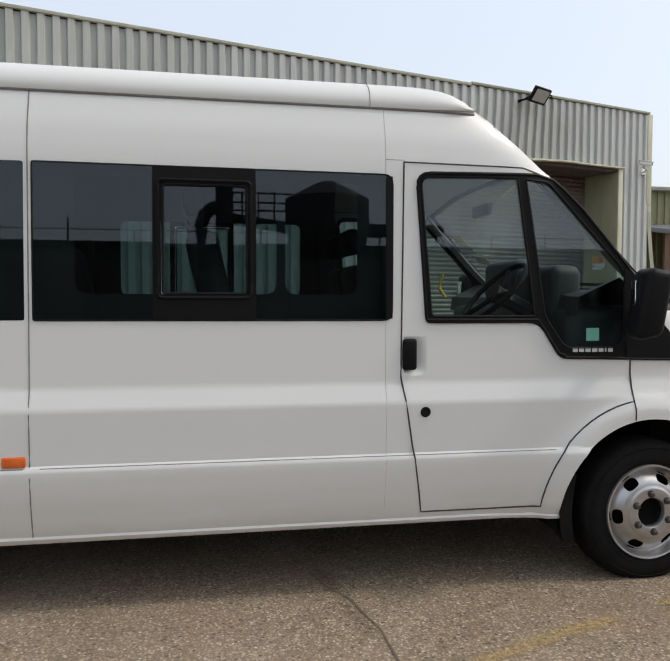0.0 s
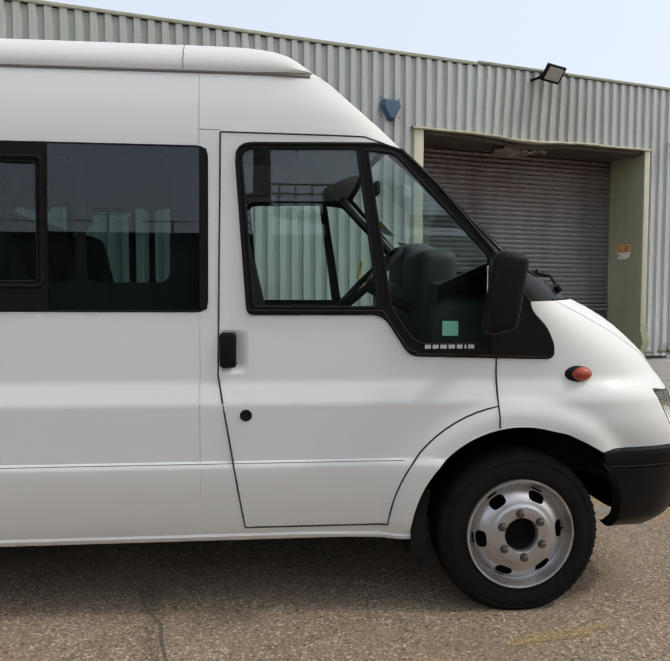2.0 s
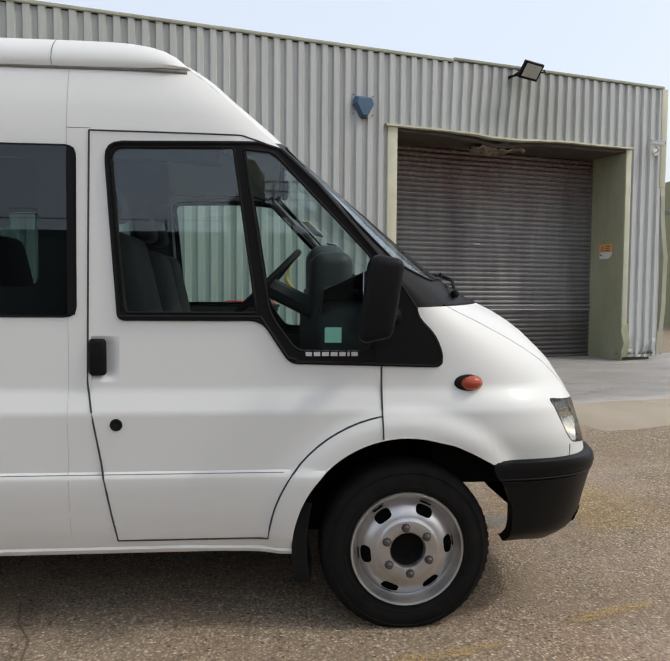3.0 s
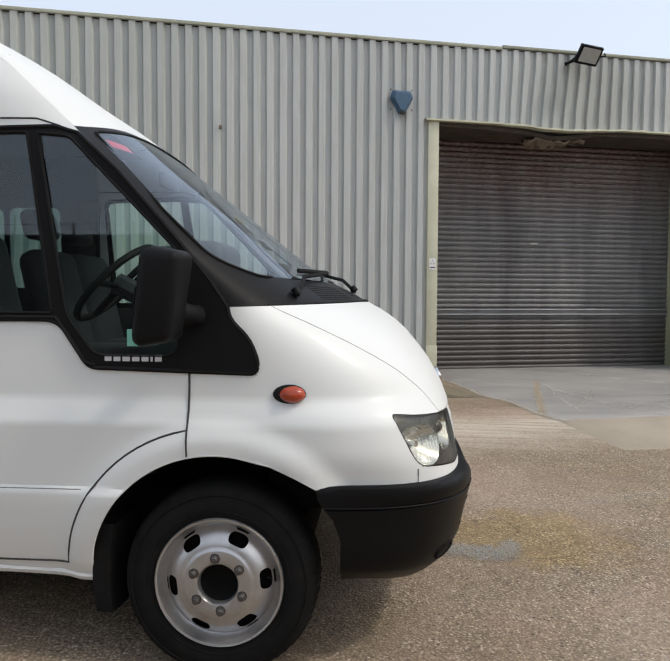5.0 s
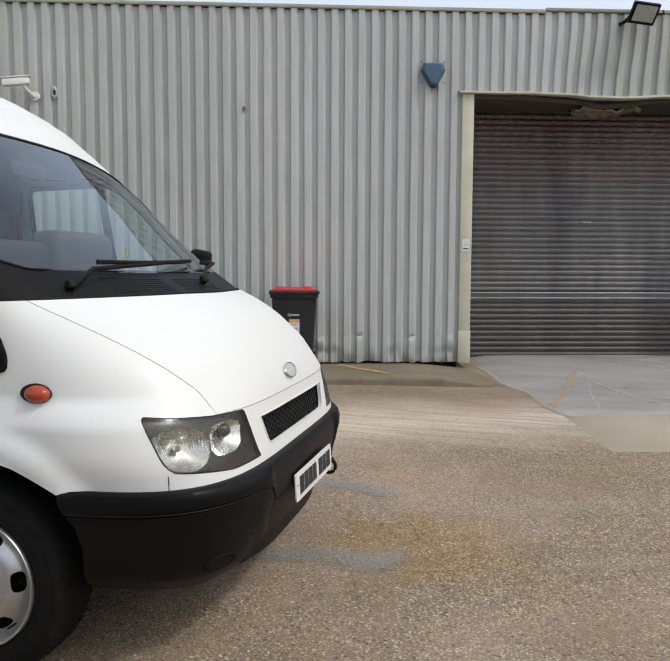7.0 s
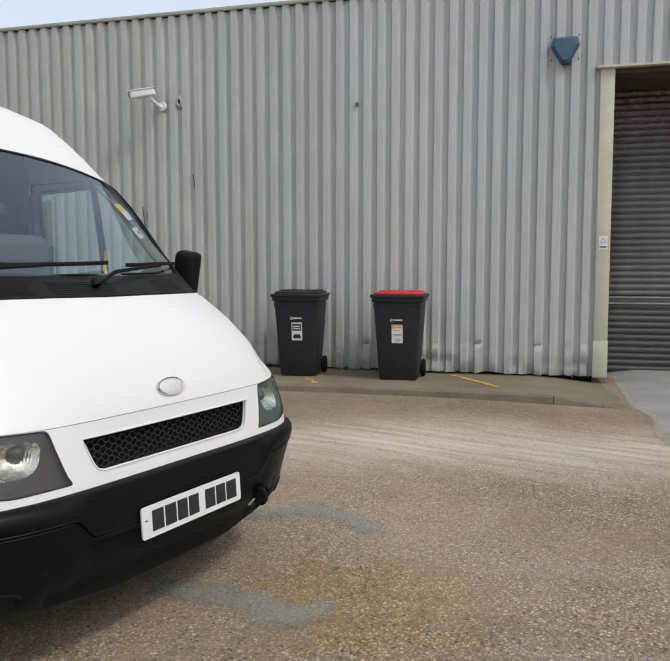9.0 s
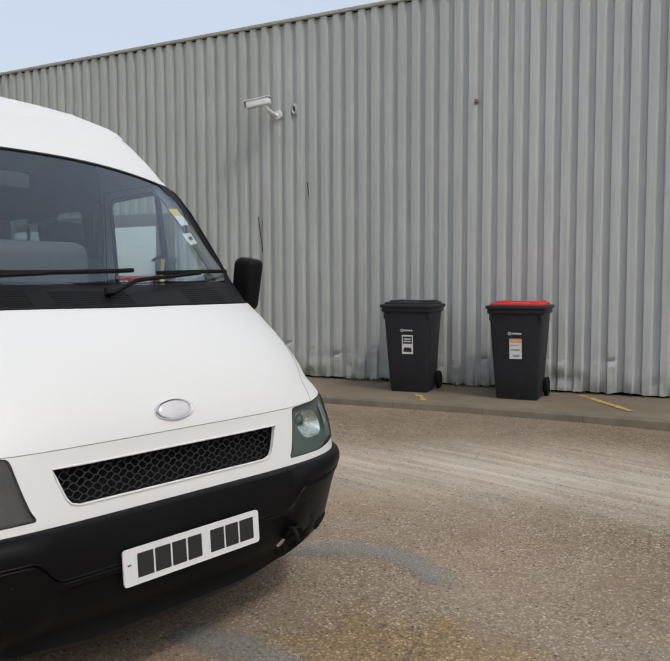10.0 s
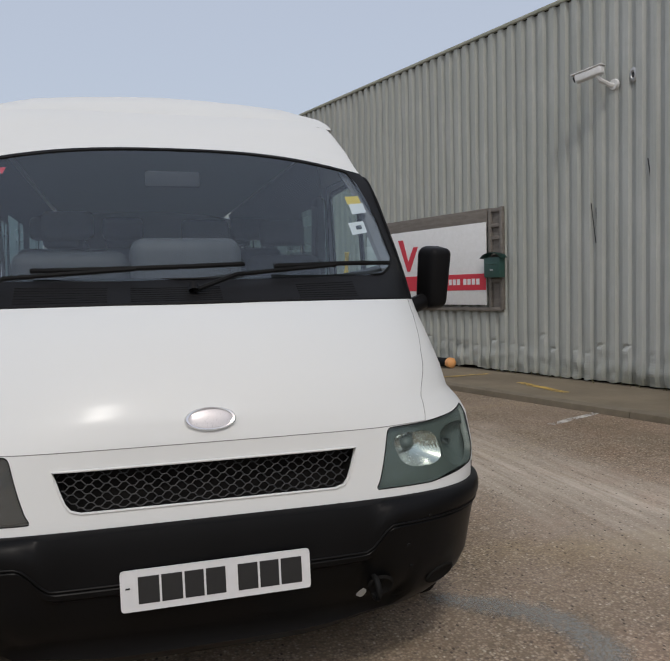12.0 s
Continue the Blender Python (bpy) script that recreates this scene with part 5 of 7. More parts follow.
def reflector(outline, side, depth, flutes):
    """A dished silver bowl behind the lens, its upper half fluted."""
    ps_, zs_ = [p for p, z in outline], [z for p, z in outline]
    cp, cz, hp, hz = (min(ps_) + max(ps_)) / 2, (min(zs_) + max(zs_)) / 2, (max(ps_) - min(ps_)) / 2, (max(zs_) - min(zs_)) / 2
    rows = []
    for w in np.sin(np.linspace(-math.pi / 2, math.pi / 2, 22)):
        reach = (1 - min(1.0, abs(w)) ** 3) ** (1 / 3)
        row = []
        for u in np.linspace(-1, 1, 90):
            q, z = cp + hp * u * reach, cz + hz * w
            k = min(1.0, (abs(u * reach) ** 3 + abs(w) ** 3) ** (1 / 3))
            f = 0.0021 * math.sin((q - cp) * flutes) * smooth(0.25, 0.5, k) * smooth(-0.25, 0.0, w)
            row.append(body(q, z, side, -0.016 - depth * (1 - k * k) + f))
        rows.append(row)
    return grid_bm(rows)


for side in (-1, 1):
    lamp = part("headlight", zone_bm("headlight", side, 0.001), LENS if side < 0 else LENS_GREEN, van, "hazed weathered headlight lens" if side < 0 else "clear greenish headlight lens")
    lamp.visible_shadow = False
    mask_mat = MASK_WARM if side < 0 else MASK_GREEN
    c = Vector((sum(p for p, z in HEADLIGHT) / len(HEADLIGHT), sum(z for p, z in HEADLIGHT) / len(HEADLIGHT)))
    ring = []
    for o, k in ((-0.001, 1.0), (-0.010, 0.985), (-0.022, 0.98)):
        ring.append([body(*(c + (Vector(h) - c) * k), side, o) for h in HEADLIGHT + HEADLIGHT[:1]])
    part("lamp_reveal", grid_bm(ring), mask_mat, lamp)
    outer = oval(p_of_x(2.745, 0.81), p_of_y(0.742, 0.80), 0.730, 0.868, 2.4)
    inner = oval(p_of_y(0.734, 0.81), p_of_y(0.572, 0.81), 0.757, 0.864, 3.2)
    mask = pick(sheet0, lambda x, z: inside(HEADLIGHT, x, z))
    cut(mask, outer)
    cut(mask, inner)
    kept = pick(mask, lambda x, z: not inside(outer, x, z) and not inside(inner, x, z))
    mask.free()
    part("lamp_mask", mapped(kept, side, -0.016), mask_mat, lamp, "grey lamp mask" if side < 0 else "dark green lamp mask")
    part("reflector", reflector(outer, side, 0.060, 620), REFLECT if side < 0 else MASK_GREEN, lamp, "large oval silver reflector" if side < 0 else "dark outer bowl")
    part("reflector", reflector(inner, side, 0.044, 680), REFLECT, lamp, "small fluted silver reflector")
    cp, cz = sum(p for p, z in outer) / len(outer), sum(z for p, z in outer) / len(outer)
    part("bulb", tube([body(cp, cz, side, -0.080), body(cp, cz, side, -0.050)], 0.011, 12), CHROME, lamp)
    shield = lathe([(0.001, -0.026), (0.010, -0.024), (0.019, -0.017), (0.025, -0.006), (0.026, 0.012)], 24)
    part("bulb_shield", moved(shield, Matrix.Translation(body(p_of_y(0.625, 0.83), 0.826, side, -0.048)) @ pose(0, 0, 0, 0, 0, 90 - side * 18)), mask_mat, lamp, "grey bulb shield")
    if side < 0:
        hole = oval(p_of_y(0.562, 0.83), p_of_y(0.522, 0.83), 0.805, 0.862, 2.4, 24)
        rows = [[body(*(Vector((p, z)) * k + Vector((p_of_y(0.542, 0.83), 0.834)) * (1 - k)), side, -0.0145) for p, z in hole + hole[:1]] for k in (0.02, 0.5, 1.0)]
        part("side_lamp_hole", grid_bm(rows), INK, lamp, "dark side lamp recess")
    part("lamp_seal", seam(HEADLIGHT, side, 0.0018, True, 0.0, 0.02), SEAL, lamp)

# bumper
BZ = [0.235, 0.26, 0.295, 0.33, 0.36, 0.42, 0.50, 0.570, 0.600, 0.606, 0.612, 0.640, 0.664, 0.678, 0.684, 0.684]
BX = [2.832, 2.900, 2.944, 2.972, 2.988, 3.006, 3.020, 3.034, 3.036, 3.031, 3.036, 3.034, 3.022, 3.006, 2.988, 2.93]
BB = [0.905, 0.928, 0.945, 0.968, 0.978, 0.988, 0.990, 0.991, 0.993, 0.987, 0.993, 0.994, 0.992, 0.988, 0.980, 0.910]
BNS = [3.25, 3.3, 3.35, 3.4, 3.5, 3.6, 3.75, 3.9, 4.05, 4.1, 4.15, 4.45, 4.65, 4.8, 4.9, 4.9]


def bumper_at(q, k):
    """q from -1 to 1 across the bumper, k the row of its section."""
    s = 1 if q >= 0 else -1
    z = BZ[k]
    a, b, n = BX[k] - X0, BB[k] - (0.011 if s > 0 else 0.0), BNS[k]
    xs = 2.462 + 0.080 * smooth(0.66, 0.52, z)
    th0 = math.asin(min(1, (xs - X0) / a) ** (n / 2))
    l0 = float(np.interp(th0, _th, _ln))
    th = float(np.interp(l0 + (1 - l0) * (1 - abs(q)), _ln, _th))
    y = b * max(0, math.cos(th)) ** (2 / n)
    x = X0 + a * math.sin(th) ** (2 / n)
    if z < 0.42:
        z += (0.030 * smooth(0.2, 0.5, abs(q)) + 0.062 * smooth(0.60, 1.0, abs(q))) * (0.42 - z) / 0.185
    mid = smooth(0.53, 0.44, y)                 # the sloping shelf over the number plate
    if 0.55 < z < 0.682:
        z -= 0.075 * mid * smooth(0.684, 0.64, z) * smooth(0.50, 0.60, z)
    x -= 0.016 * mid * smooth(0.24, 0.36, z) * smooth(0.66, 0.58, z)
    vent = smooth(0.60, 0.56, y) * smooth(0.30, 0.34, BZ[k]) * smooth(0.42, 0.36, BZ[k])   # long recess low in the face
    x -= 0.035 * vent
    return Vector((x, CY + s * y, z))


def bumper_pose(y, z, side):
    """A pose on the bumper's face: x across, y out of it, z up along it."""
    def at(q, k):
        i = min(len(BZ) - 2, max(0, int(k)))
        return bumper_at(q, i).lerp(bumper_at(q, i + 1), k - i)
    q, k = min(((side * a / 80, b / 4) for a in range(81) for b in range(44)), key=lambda w: abs(abs(at(*w).y - CY) - y) + abs(at(*w).z - z))
    across = (at(q + 0.02, k) - at(q - 0.02, k)).normalized()
    up = (at(q, k + 0.3) - at(q, k - 0.3)).normalized()
    out = across.cross(up).normalized()
    if out.x < 0:
        out = -out
    m = Matrix((across, out, out.cross(across) if across.cross(out).z < 0 else across.cross(out))).transposed().to_4x4()
    m.translation = at(q, k)
    return m


qs = list(np.linspace(-1, 1, 121))
bumper = part("bumper", grid_bm([[bumper_at(q, k) for q in qs] for k in range(len(BZ))]), BUMPER, van, "scuffed black plastic front bumper")
part("bumper_step", tube([bumper_at(q, 10) + Vector((0.001, 0, 0)) for q in qs], 0.003, 6), BUMPER, bumper)
for side in (-1, 1):
    part("bumper_end", grid_bm([[bumper_at(side, k), bumper_at(side, k) + Vector((0.01, -side * 0.09, 0))] for k in range(len(BZ))]), BUMPER, bumper)
    for (yy, zz) in ((0.60, 0.455), (0.585, 0.545), (0.66, 0.62)):
        part("bumper_plug", moved(lathe([(0.001, 0.003), (0.006, 0.002), (0.008, -0.002)], 14), bumper_pose(yy, zz, side)), SEAL, bumper)
    m = bumper_pose(0.725, 0.395, side) @ Matrix.Diagonal((0.95, 0.4, 0.46, 1))
    # dark disc set on the face gives the shade of a recess
    fog = part("fog_lamp", moved(lathe([(0.001, 0.002), (0.050, 0.004), (0.056, 0.010), (0.064, 0.011), (0.072, 0.004), (0.075, -0.006)], 32), m), UNDER, bumper, "dark fog lamp recess")
    if side < 0:
        part("fog_lens", moved(lathe([(0.001, 0.006), (0.03, 0.006), (0.046, 0.004)], 24), m), SEAL, fog)
bm = grid_bm([[(x * 0.013 * w, 0.012 + 0.004 * x, z) for x in (-1, 0, 1)] for z, w in ((-0.020, 0.5), (-0.012, 1.0), (0.0, 1.05), (0.010, 0.75), (0.020, 0.3))])
bmesh.ops.solidify(bm, geom=bm.faces[:], thickness=0.004)
part("broken_lamp_shard", moved(bm, bumper_pose(0.435, 0.40, 1) @ pose(0, 0, 0, 0, 18, -10)), WHITE, bumper, "pale broken lamp fragment")

eye = bumper_pose(0.50, 0.415, 1)
bm = tube([(0.030 * math.cos(a), 0.022 + 0.012 * math.cos(a), 0.034 * math.sin(a)) for a in np.linspace(0, 2 * math.pi, 20, endpoint=False)], 0.009, 8, closed=True)
part("towing_eye", moved(bm, eye @ pose(0, 0, 0, 0, 0, 60)), SEAL, bumper, "black towing eye beside the plate")
part("towing_socket", moved(lathe([(0.001, 0.004), (0.028, 0.004), (0.036, 0.010), (0.042, 0.002)], 24), eye), UNDER, bumper)
plate = part("number_plate", prism(rounded([(-0.262, 0.056), (0.262, 0.056), (0.262, -0.056), (-0.262, -0.056)], 0.012), -0.003, 0.003), PLATE, van, "white front number plate with black characters")
plate.matrix_world = Matrix.Translation((3.040, 3.945, 0.524)) @ pose(0, 0, 0, 0, 0, 90) @ pose(0, 0, 0, -3, -0.8, -1.5)
xx = -0.215
for w, gap in ((0.056, 0.006), (0.056, 0.006), (0.052, 0.006), (0.054, 0.034), (0.056, 0.006), (0.054, 0.006), (0.060, 0.0)):
    ch = part("plate_bar", box_bm(xx, xx + w, -0.0045, -0.0025, -0.037, 0.037, 0.001, 1), INK, plate)
    xx += w + gap
part("plate_bar", box_bm(-0.248, -0.236, -0.0045, -0.0025, 0.006, 0.010), INK, plate)

# windscreen, scuttle and the roof's forehead
FRONT = [((2.157, 1.275), (2.60, 1.287)), ((2.10, 1.36), (2.51, 1.335)), ((2.0, 1.485), (2.40, 1.392)), ((1.9, 1.60), (2.25, 1.505)), ((1.779, 1.735), (2.05, 1.665)), ((1.644, 1.866), (1.82, 1.845)),
         ((1.56, 1.943), (1.655, 1.975)), ((1.513, 1.985), (1.60, 2.013)), ((1.43, 2.06), (1.49, 2.092)), ((1.36, 2.122), (1.395, 2.155)), ((1.287, 2.172), (1.287, 2.216))]


def spline(vals, s):
    i = min(len(vals) - 2, max(0, int(s)))
    t = s - i
    p0, p1, p2, p3 = (vals[min(len(vals) - 1, max(0, i + k))] for k in (-1, 0, 1, 2))
    return tuple(0.5 * ((2 * b) + (c - a) * t + (2 * a - 5 * b + 4 * c - d) * t * t + (3 * b - a - 3 * c + d) * t ** 3) for a, b, c, d in zip(p0, p1, p2, p3))


def front_at(v, s, out=0.0):
    """A place on scuttle, windscreen and forehead: v across from -1 to 1, s up the rows."""
    xe, ze = spline([a for a, b in FRONT], s)
    xc, zc = spline([b for a, b in FRONT], s)
    k = smooth(0.0, 3.0, s)
    p, q = 1.7 + 0.7 * k + 1.6 * smooth(6.3, 10.0, s) + 4.0 * smooth(8.0, 10.0, s), 1.7 - 0.7 * k + 0.40 * smooth(4.6, 6.5, s)
    f = (1 - min(1.0, abs(v)) ** p) ** (1 / q)
    w = half_width(xe, ze)
    pt = Vector((xe + (xc - xe) * f, CY + v * w, ze + (zc - ze) * f))
    return pt + Vector((0.62, 0.0, 0.78)) * out


def screen_top(v):
    """How far up the rows the white roof front comes down to at v."""
    return 6.05 - 0.80 * abs(v) ** 2.6


GLASS_W = rounded([(v, screen_top(v) - 0.17) for v in np.linspace(-0.91, 0.91, 11)] + [(0.955, 3.2), (0.95, 1.75), (0.84, 1.36), (0.0, 1.72), (-0.84, 1.36), (-0.95, 1.75), (-0.955, 3.2)], [0.12] + [0.0] * 9 + [0.12, 0.1, 0.25, 0.05, 0.05, 0.05, 0.25, 0.1])
SCREEN_EDGE = [(v, screen_top(v)) for v in np.linspace(-1.0, 1.0, 25)]
fs = grid_bm([[(v, 0, s) for v in np.sin(np.linspace(-math.pi / 2, math.pi / 2, 49))] for s in np.linspace(0, 10, 41)])
cut(fs, GLASS_W)
cut(fs, SCREEN_EDGE, False)


def front_bm(test, out=0.0):
    bm = pick(fs, test)
    for v in bm.verts:
        v.co = front_at(v.co.x, v.co.z, out)
    bm.normal_update()
    bmesh.ops.reverse_faces(bm, faces=[f for f in bm.faces if f.normal.x + f.normal.z < 0])
    return bm


part("forehead", front_bm(lambda v, s: s > screen_top(v)), PAINT, van, "white roof front above the windscreen")
scuttle = part("windscreen_surround", front_bm(lambda v, s: s < screen_top(v) and not inside(GLASS_W, v, s)), BLACK, van, "black scuttle panel and windscreen surround")
screen = part("windscreen", front_bm(lambda v, s: inside(GLASS_W, v, s), 0.001), SCREEN, van, "large raked windscreen")
screen.visible_shadow = False
part("screen_seal", tube([front_at(v, s, 0.002) for v, s in GLASS_W], 0.005, 6, closed=True), SEAL, scuttle)
part("scuttle_edge", tube([front_at(v, 0.03, 0.002) for v in np.linspace(-0.93, 0.93, 50)], 0.006, 6), SEAL, scuttle)
for v0, s0, v1, s1, piv, ps in ((-0.57, 1.75, 0.215, 2.15, -0.78, 0.5), (0.33, 2.0, 0.90, 1.6, 0.0, 0.75)):
    pv = [front_at(piv, ps, 0.012), front_at(piv + (v0 - piv) * 0.35 + 0.05, ps + 0.7, 0.035), front_at((v0 + v1) / 2 - 0.02, (s0 + s1) / 2 - 0.1, 0.035)]
    w = part("wiper", tube(pv, 0.007, 6, flat=0.009), SEAL, scuttle, "black windscreen wiper")
    part("wiper_blade", tube([front_at(v0 + (v1 - v0) * q, s0 + (s1 - s0) * q, 0.022 + 0.008 * math.sin(math.pi * q)) for q in np.linspace(0, 1, 14)], 0.006, 6, flat=0.010), SEAL, w)
    part("wiper_spindle", moved(lathe([(0.001, 0.03), (0.014, 0.028), (0.018, 0.0)], 16), Matrix.Translation(pv[0]) @ pose(0, 0, 0, 60, 0, 90)), BLACK, w)
for v0, v1 in ((-0.62, -0.30), (-0.22, 0.10), (0.40, 0.66)):
    bm = bmesh.new()
    for k in range(7):
        sv = 0.35 + 0.13 * k
        tube([front_at(v0 + (v1 - v0) * q, sv, 0.0) for q in np.linspace(0, 1, 6)], 0.002, 4, bm, flat=0.002)
    part("scuttle_vent", bm, SEAL, scuttle, "black louvred air intake")
# stickers behind the screen


def screen_sticker(v0, v1, s0, s1, mat, name="sticker", label="", out=-0.004):
    bm = grid_bm([[front_at(v0 + (v1 - v0) * a, s0 + (s1 - s0) * b, out) for a in (0, 0.33, 0.66, 1)] for b in (0, 0.5, 1)])
    return part(name, bm, mat, screen, label)


screen_sticker(-0.87, -0.75, 4.86, 5.10, RED, label="red windscreen sticker")
screen_sticker(0.82, 0.91, 3.68, 4.02, WHITE, label="white and yellow windscreen permit")
screen_sticker(0.815, 0.90, 4.02, 4.28, YELLOW, label="yellow permit header")
screen_sticker(0.775, 0.868, 3.02, 3.42, WHITE, label="white windscreen permit")
screen_sticker(0.81, 0.845, 3.16, 3.29, INK, label="dark print on the permit", out=-0.002)

# roof cap
RW = [0.846, 0.881, 0.887, 0.881, 0.859, 0.812, 0.618, 0.420, 0.210, 0.000]
RZ = [2.160, 2.157, 2.175, 2.205, 2.238, 2.272, 2.330, 2.358, 2.374, 2.380]


def roof_row(x):
    k0 = float(np.interp(x, [0.9, 1.078, 1.177, 1.25, 1.287, 1.33], [1, 0.97, 0.82, 0.52, 0.16, -0.30]))
    k1 = float(np.interp(x, [0.6, 1.0, 1.15, 1.287, 1.33], [1, 0.955, 0.74, 0.24, -0.10]))
    row = []
    for w, z in zip(RW, RZ):
        k = k0 + (k1 - k0) * (1 - min(1, w / 0.887) ** 2)
        inset = (0.026 * smooth(1.20, 1.287, x) + 0.075 * smooth(1.280, 1.33, x)) * (1 if w > 0.7 else w / 0.7)
        row.append((w - inset, 2.17 + (z - 2.17) * k))
    return [(x, CY - w, z) for w, z in row] + [(x, CY + w, z) for w, z in row[::-1][1:]]


rx = [REAR, -2.4, -1.8, -1.2, -0.6, 0, 0.5, 0.8, 0.9, 1.0, 1.05, 1.1, 1.15, 1.2, 1.24, 1.27, 1.287, 1.308, 1.33]
roof = part("roof", grid_bm([roof_row(x) for x in rx]), PAINT, van, "white raised roof cap")
for side in (-1, 1):
    # grey tube draws the shadow line under the cap's overhang
    part("roof_gutter", tube([Vector((x, CY + side * (0.876 - 0.024 * smooth(1.20, 1.287, x)), 2.153)) for x in rx[:-2]], 0.006, 6), GAPSOFT, roof)
    part("roof_joint", tube([Vector((x, y, z)) for x, y, z in [(0.80, CY + side * w * 1.0015, z + 0.001) for w, z in list(zip(RW, RZ))[1:7]]], 0.0014, 5), GAPSOFT, roof)

# tail
tail = part("tail_panel", box_bm(REAR - 0.05, REAR + 0.02, CY - 0.90, CY + 0.90, 0.38, 2.1, 0.03), PAINT, van, "plain white rear end")
bm = bmesh.new()
bm.faces.new([bm.verts.new(p) for p in roof_row(REAR)])
part("tail_header", bm, PAINT, van)
part("tail_panel_top", box_bm(REAR - 0.04, REAR + 0.02, CY - 0.80, CY + 0.80, 2.0, 2.2, 0.02), PAINT, van)
part("rear_bumper", box_bm(REAR - 0.12, REAR + 0.05, CY - 0.97, CY + 0.97, 0.36, 0.55, 0.03), BUMPER, van, "black rear bumper")
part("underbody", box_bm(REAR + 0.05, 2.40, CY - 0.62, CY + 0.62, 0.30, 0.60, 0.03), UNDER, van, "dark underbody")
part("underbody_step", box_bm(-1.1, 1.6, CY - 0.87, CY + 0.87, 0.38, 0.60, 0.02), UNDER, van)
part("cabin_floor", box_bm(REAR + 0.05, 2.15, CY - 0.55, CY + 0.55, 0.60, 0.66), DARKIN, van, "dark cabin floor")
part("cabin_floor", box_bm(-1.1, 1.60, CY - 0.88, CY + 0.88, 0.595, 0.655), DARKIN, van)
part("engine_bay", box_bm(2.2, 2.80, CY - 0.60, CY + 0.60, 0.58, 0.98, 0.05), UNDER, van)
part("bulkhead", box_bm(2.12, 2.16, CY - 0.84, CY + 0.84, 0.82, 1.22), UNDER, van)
rows = []
for x in (REAR + 0.02, -1, 0, 0.9, 1.1, 1.3):
    rows.append([(x, CY + w, 2.10 + 0.05 * (1 - (w / 0.8) ** 2) - 0.03 * smooth(0.9, 1.3, x)) for w in np.linspace(-0.79, 0.79, 13)])
part("headlining", grid_bm(rows), LINER, van, "grey headlining")

# wheel arches, flaps
for side in (-1, 1):
    for hx, r in ((HUB_X, 0.445), (REAR_X, 0.44)):
        rows = []
        for a in np.linspace((0.22 if hx > 0 else 0.06) * math.pi, 1.06 * math.pi, 26):
            rows.append([(hx + r * math.cos(a) * (1.03 if math.cos(a) > 0 and hx > 0 else 1), CY + side * w, 0.345 + r * math.sin(a)) for w in (0.935 if hx > 0 else 0.93, 0.88, 0.75, 0.55)])
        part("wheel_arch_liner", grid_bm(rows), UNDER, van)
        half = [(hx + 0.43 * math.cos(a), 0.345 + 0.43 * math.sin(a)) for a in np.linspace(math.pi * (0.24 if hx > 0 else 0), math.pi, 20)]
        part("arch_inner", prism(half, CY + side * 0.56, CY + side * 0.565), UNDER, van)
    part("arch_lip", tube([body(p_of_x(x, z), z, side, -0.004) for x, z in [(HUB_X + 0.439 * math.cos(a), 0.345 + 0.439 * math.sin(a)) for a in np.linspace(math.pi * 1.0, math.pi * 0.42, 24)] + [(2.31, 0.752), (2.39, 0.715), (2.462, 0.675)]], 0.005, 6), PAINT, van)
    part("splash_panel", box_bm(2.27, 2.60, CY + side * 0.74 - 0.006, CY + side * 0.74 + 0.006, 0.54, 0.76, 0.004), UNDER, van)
    rows = []
    for q in np.linspace(0, 1, 9):
        z = 0.53 - 0.31 * q
        x = 1.735 - 0.03 * math.sin(q * 2.4) + 0.015 * q
        rows.append([(x + dx, CY + side * w, z) for dx, w in ((0.03, 0.72), (0.01, 0.80), (-0.015, 0.90), (-0.030, 0.950), (0.028, 0.955), (0.034, 0.9), (0.04, 0.8), (0.045, 0.72))])
    part("mudflap", grid_bm(rows), RUBBER, van, "black rubber mudflap")

# wheels


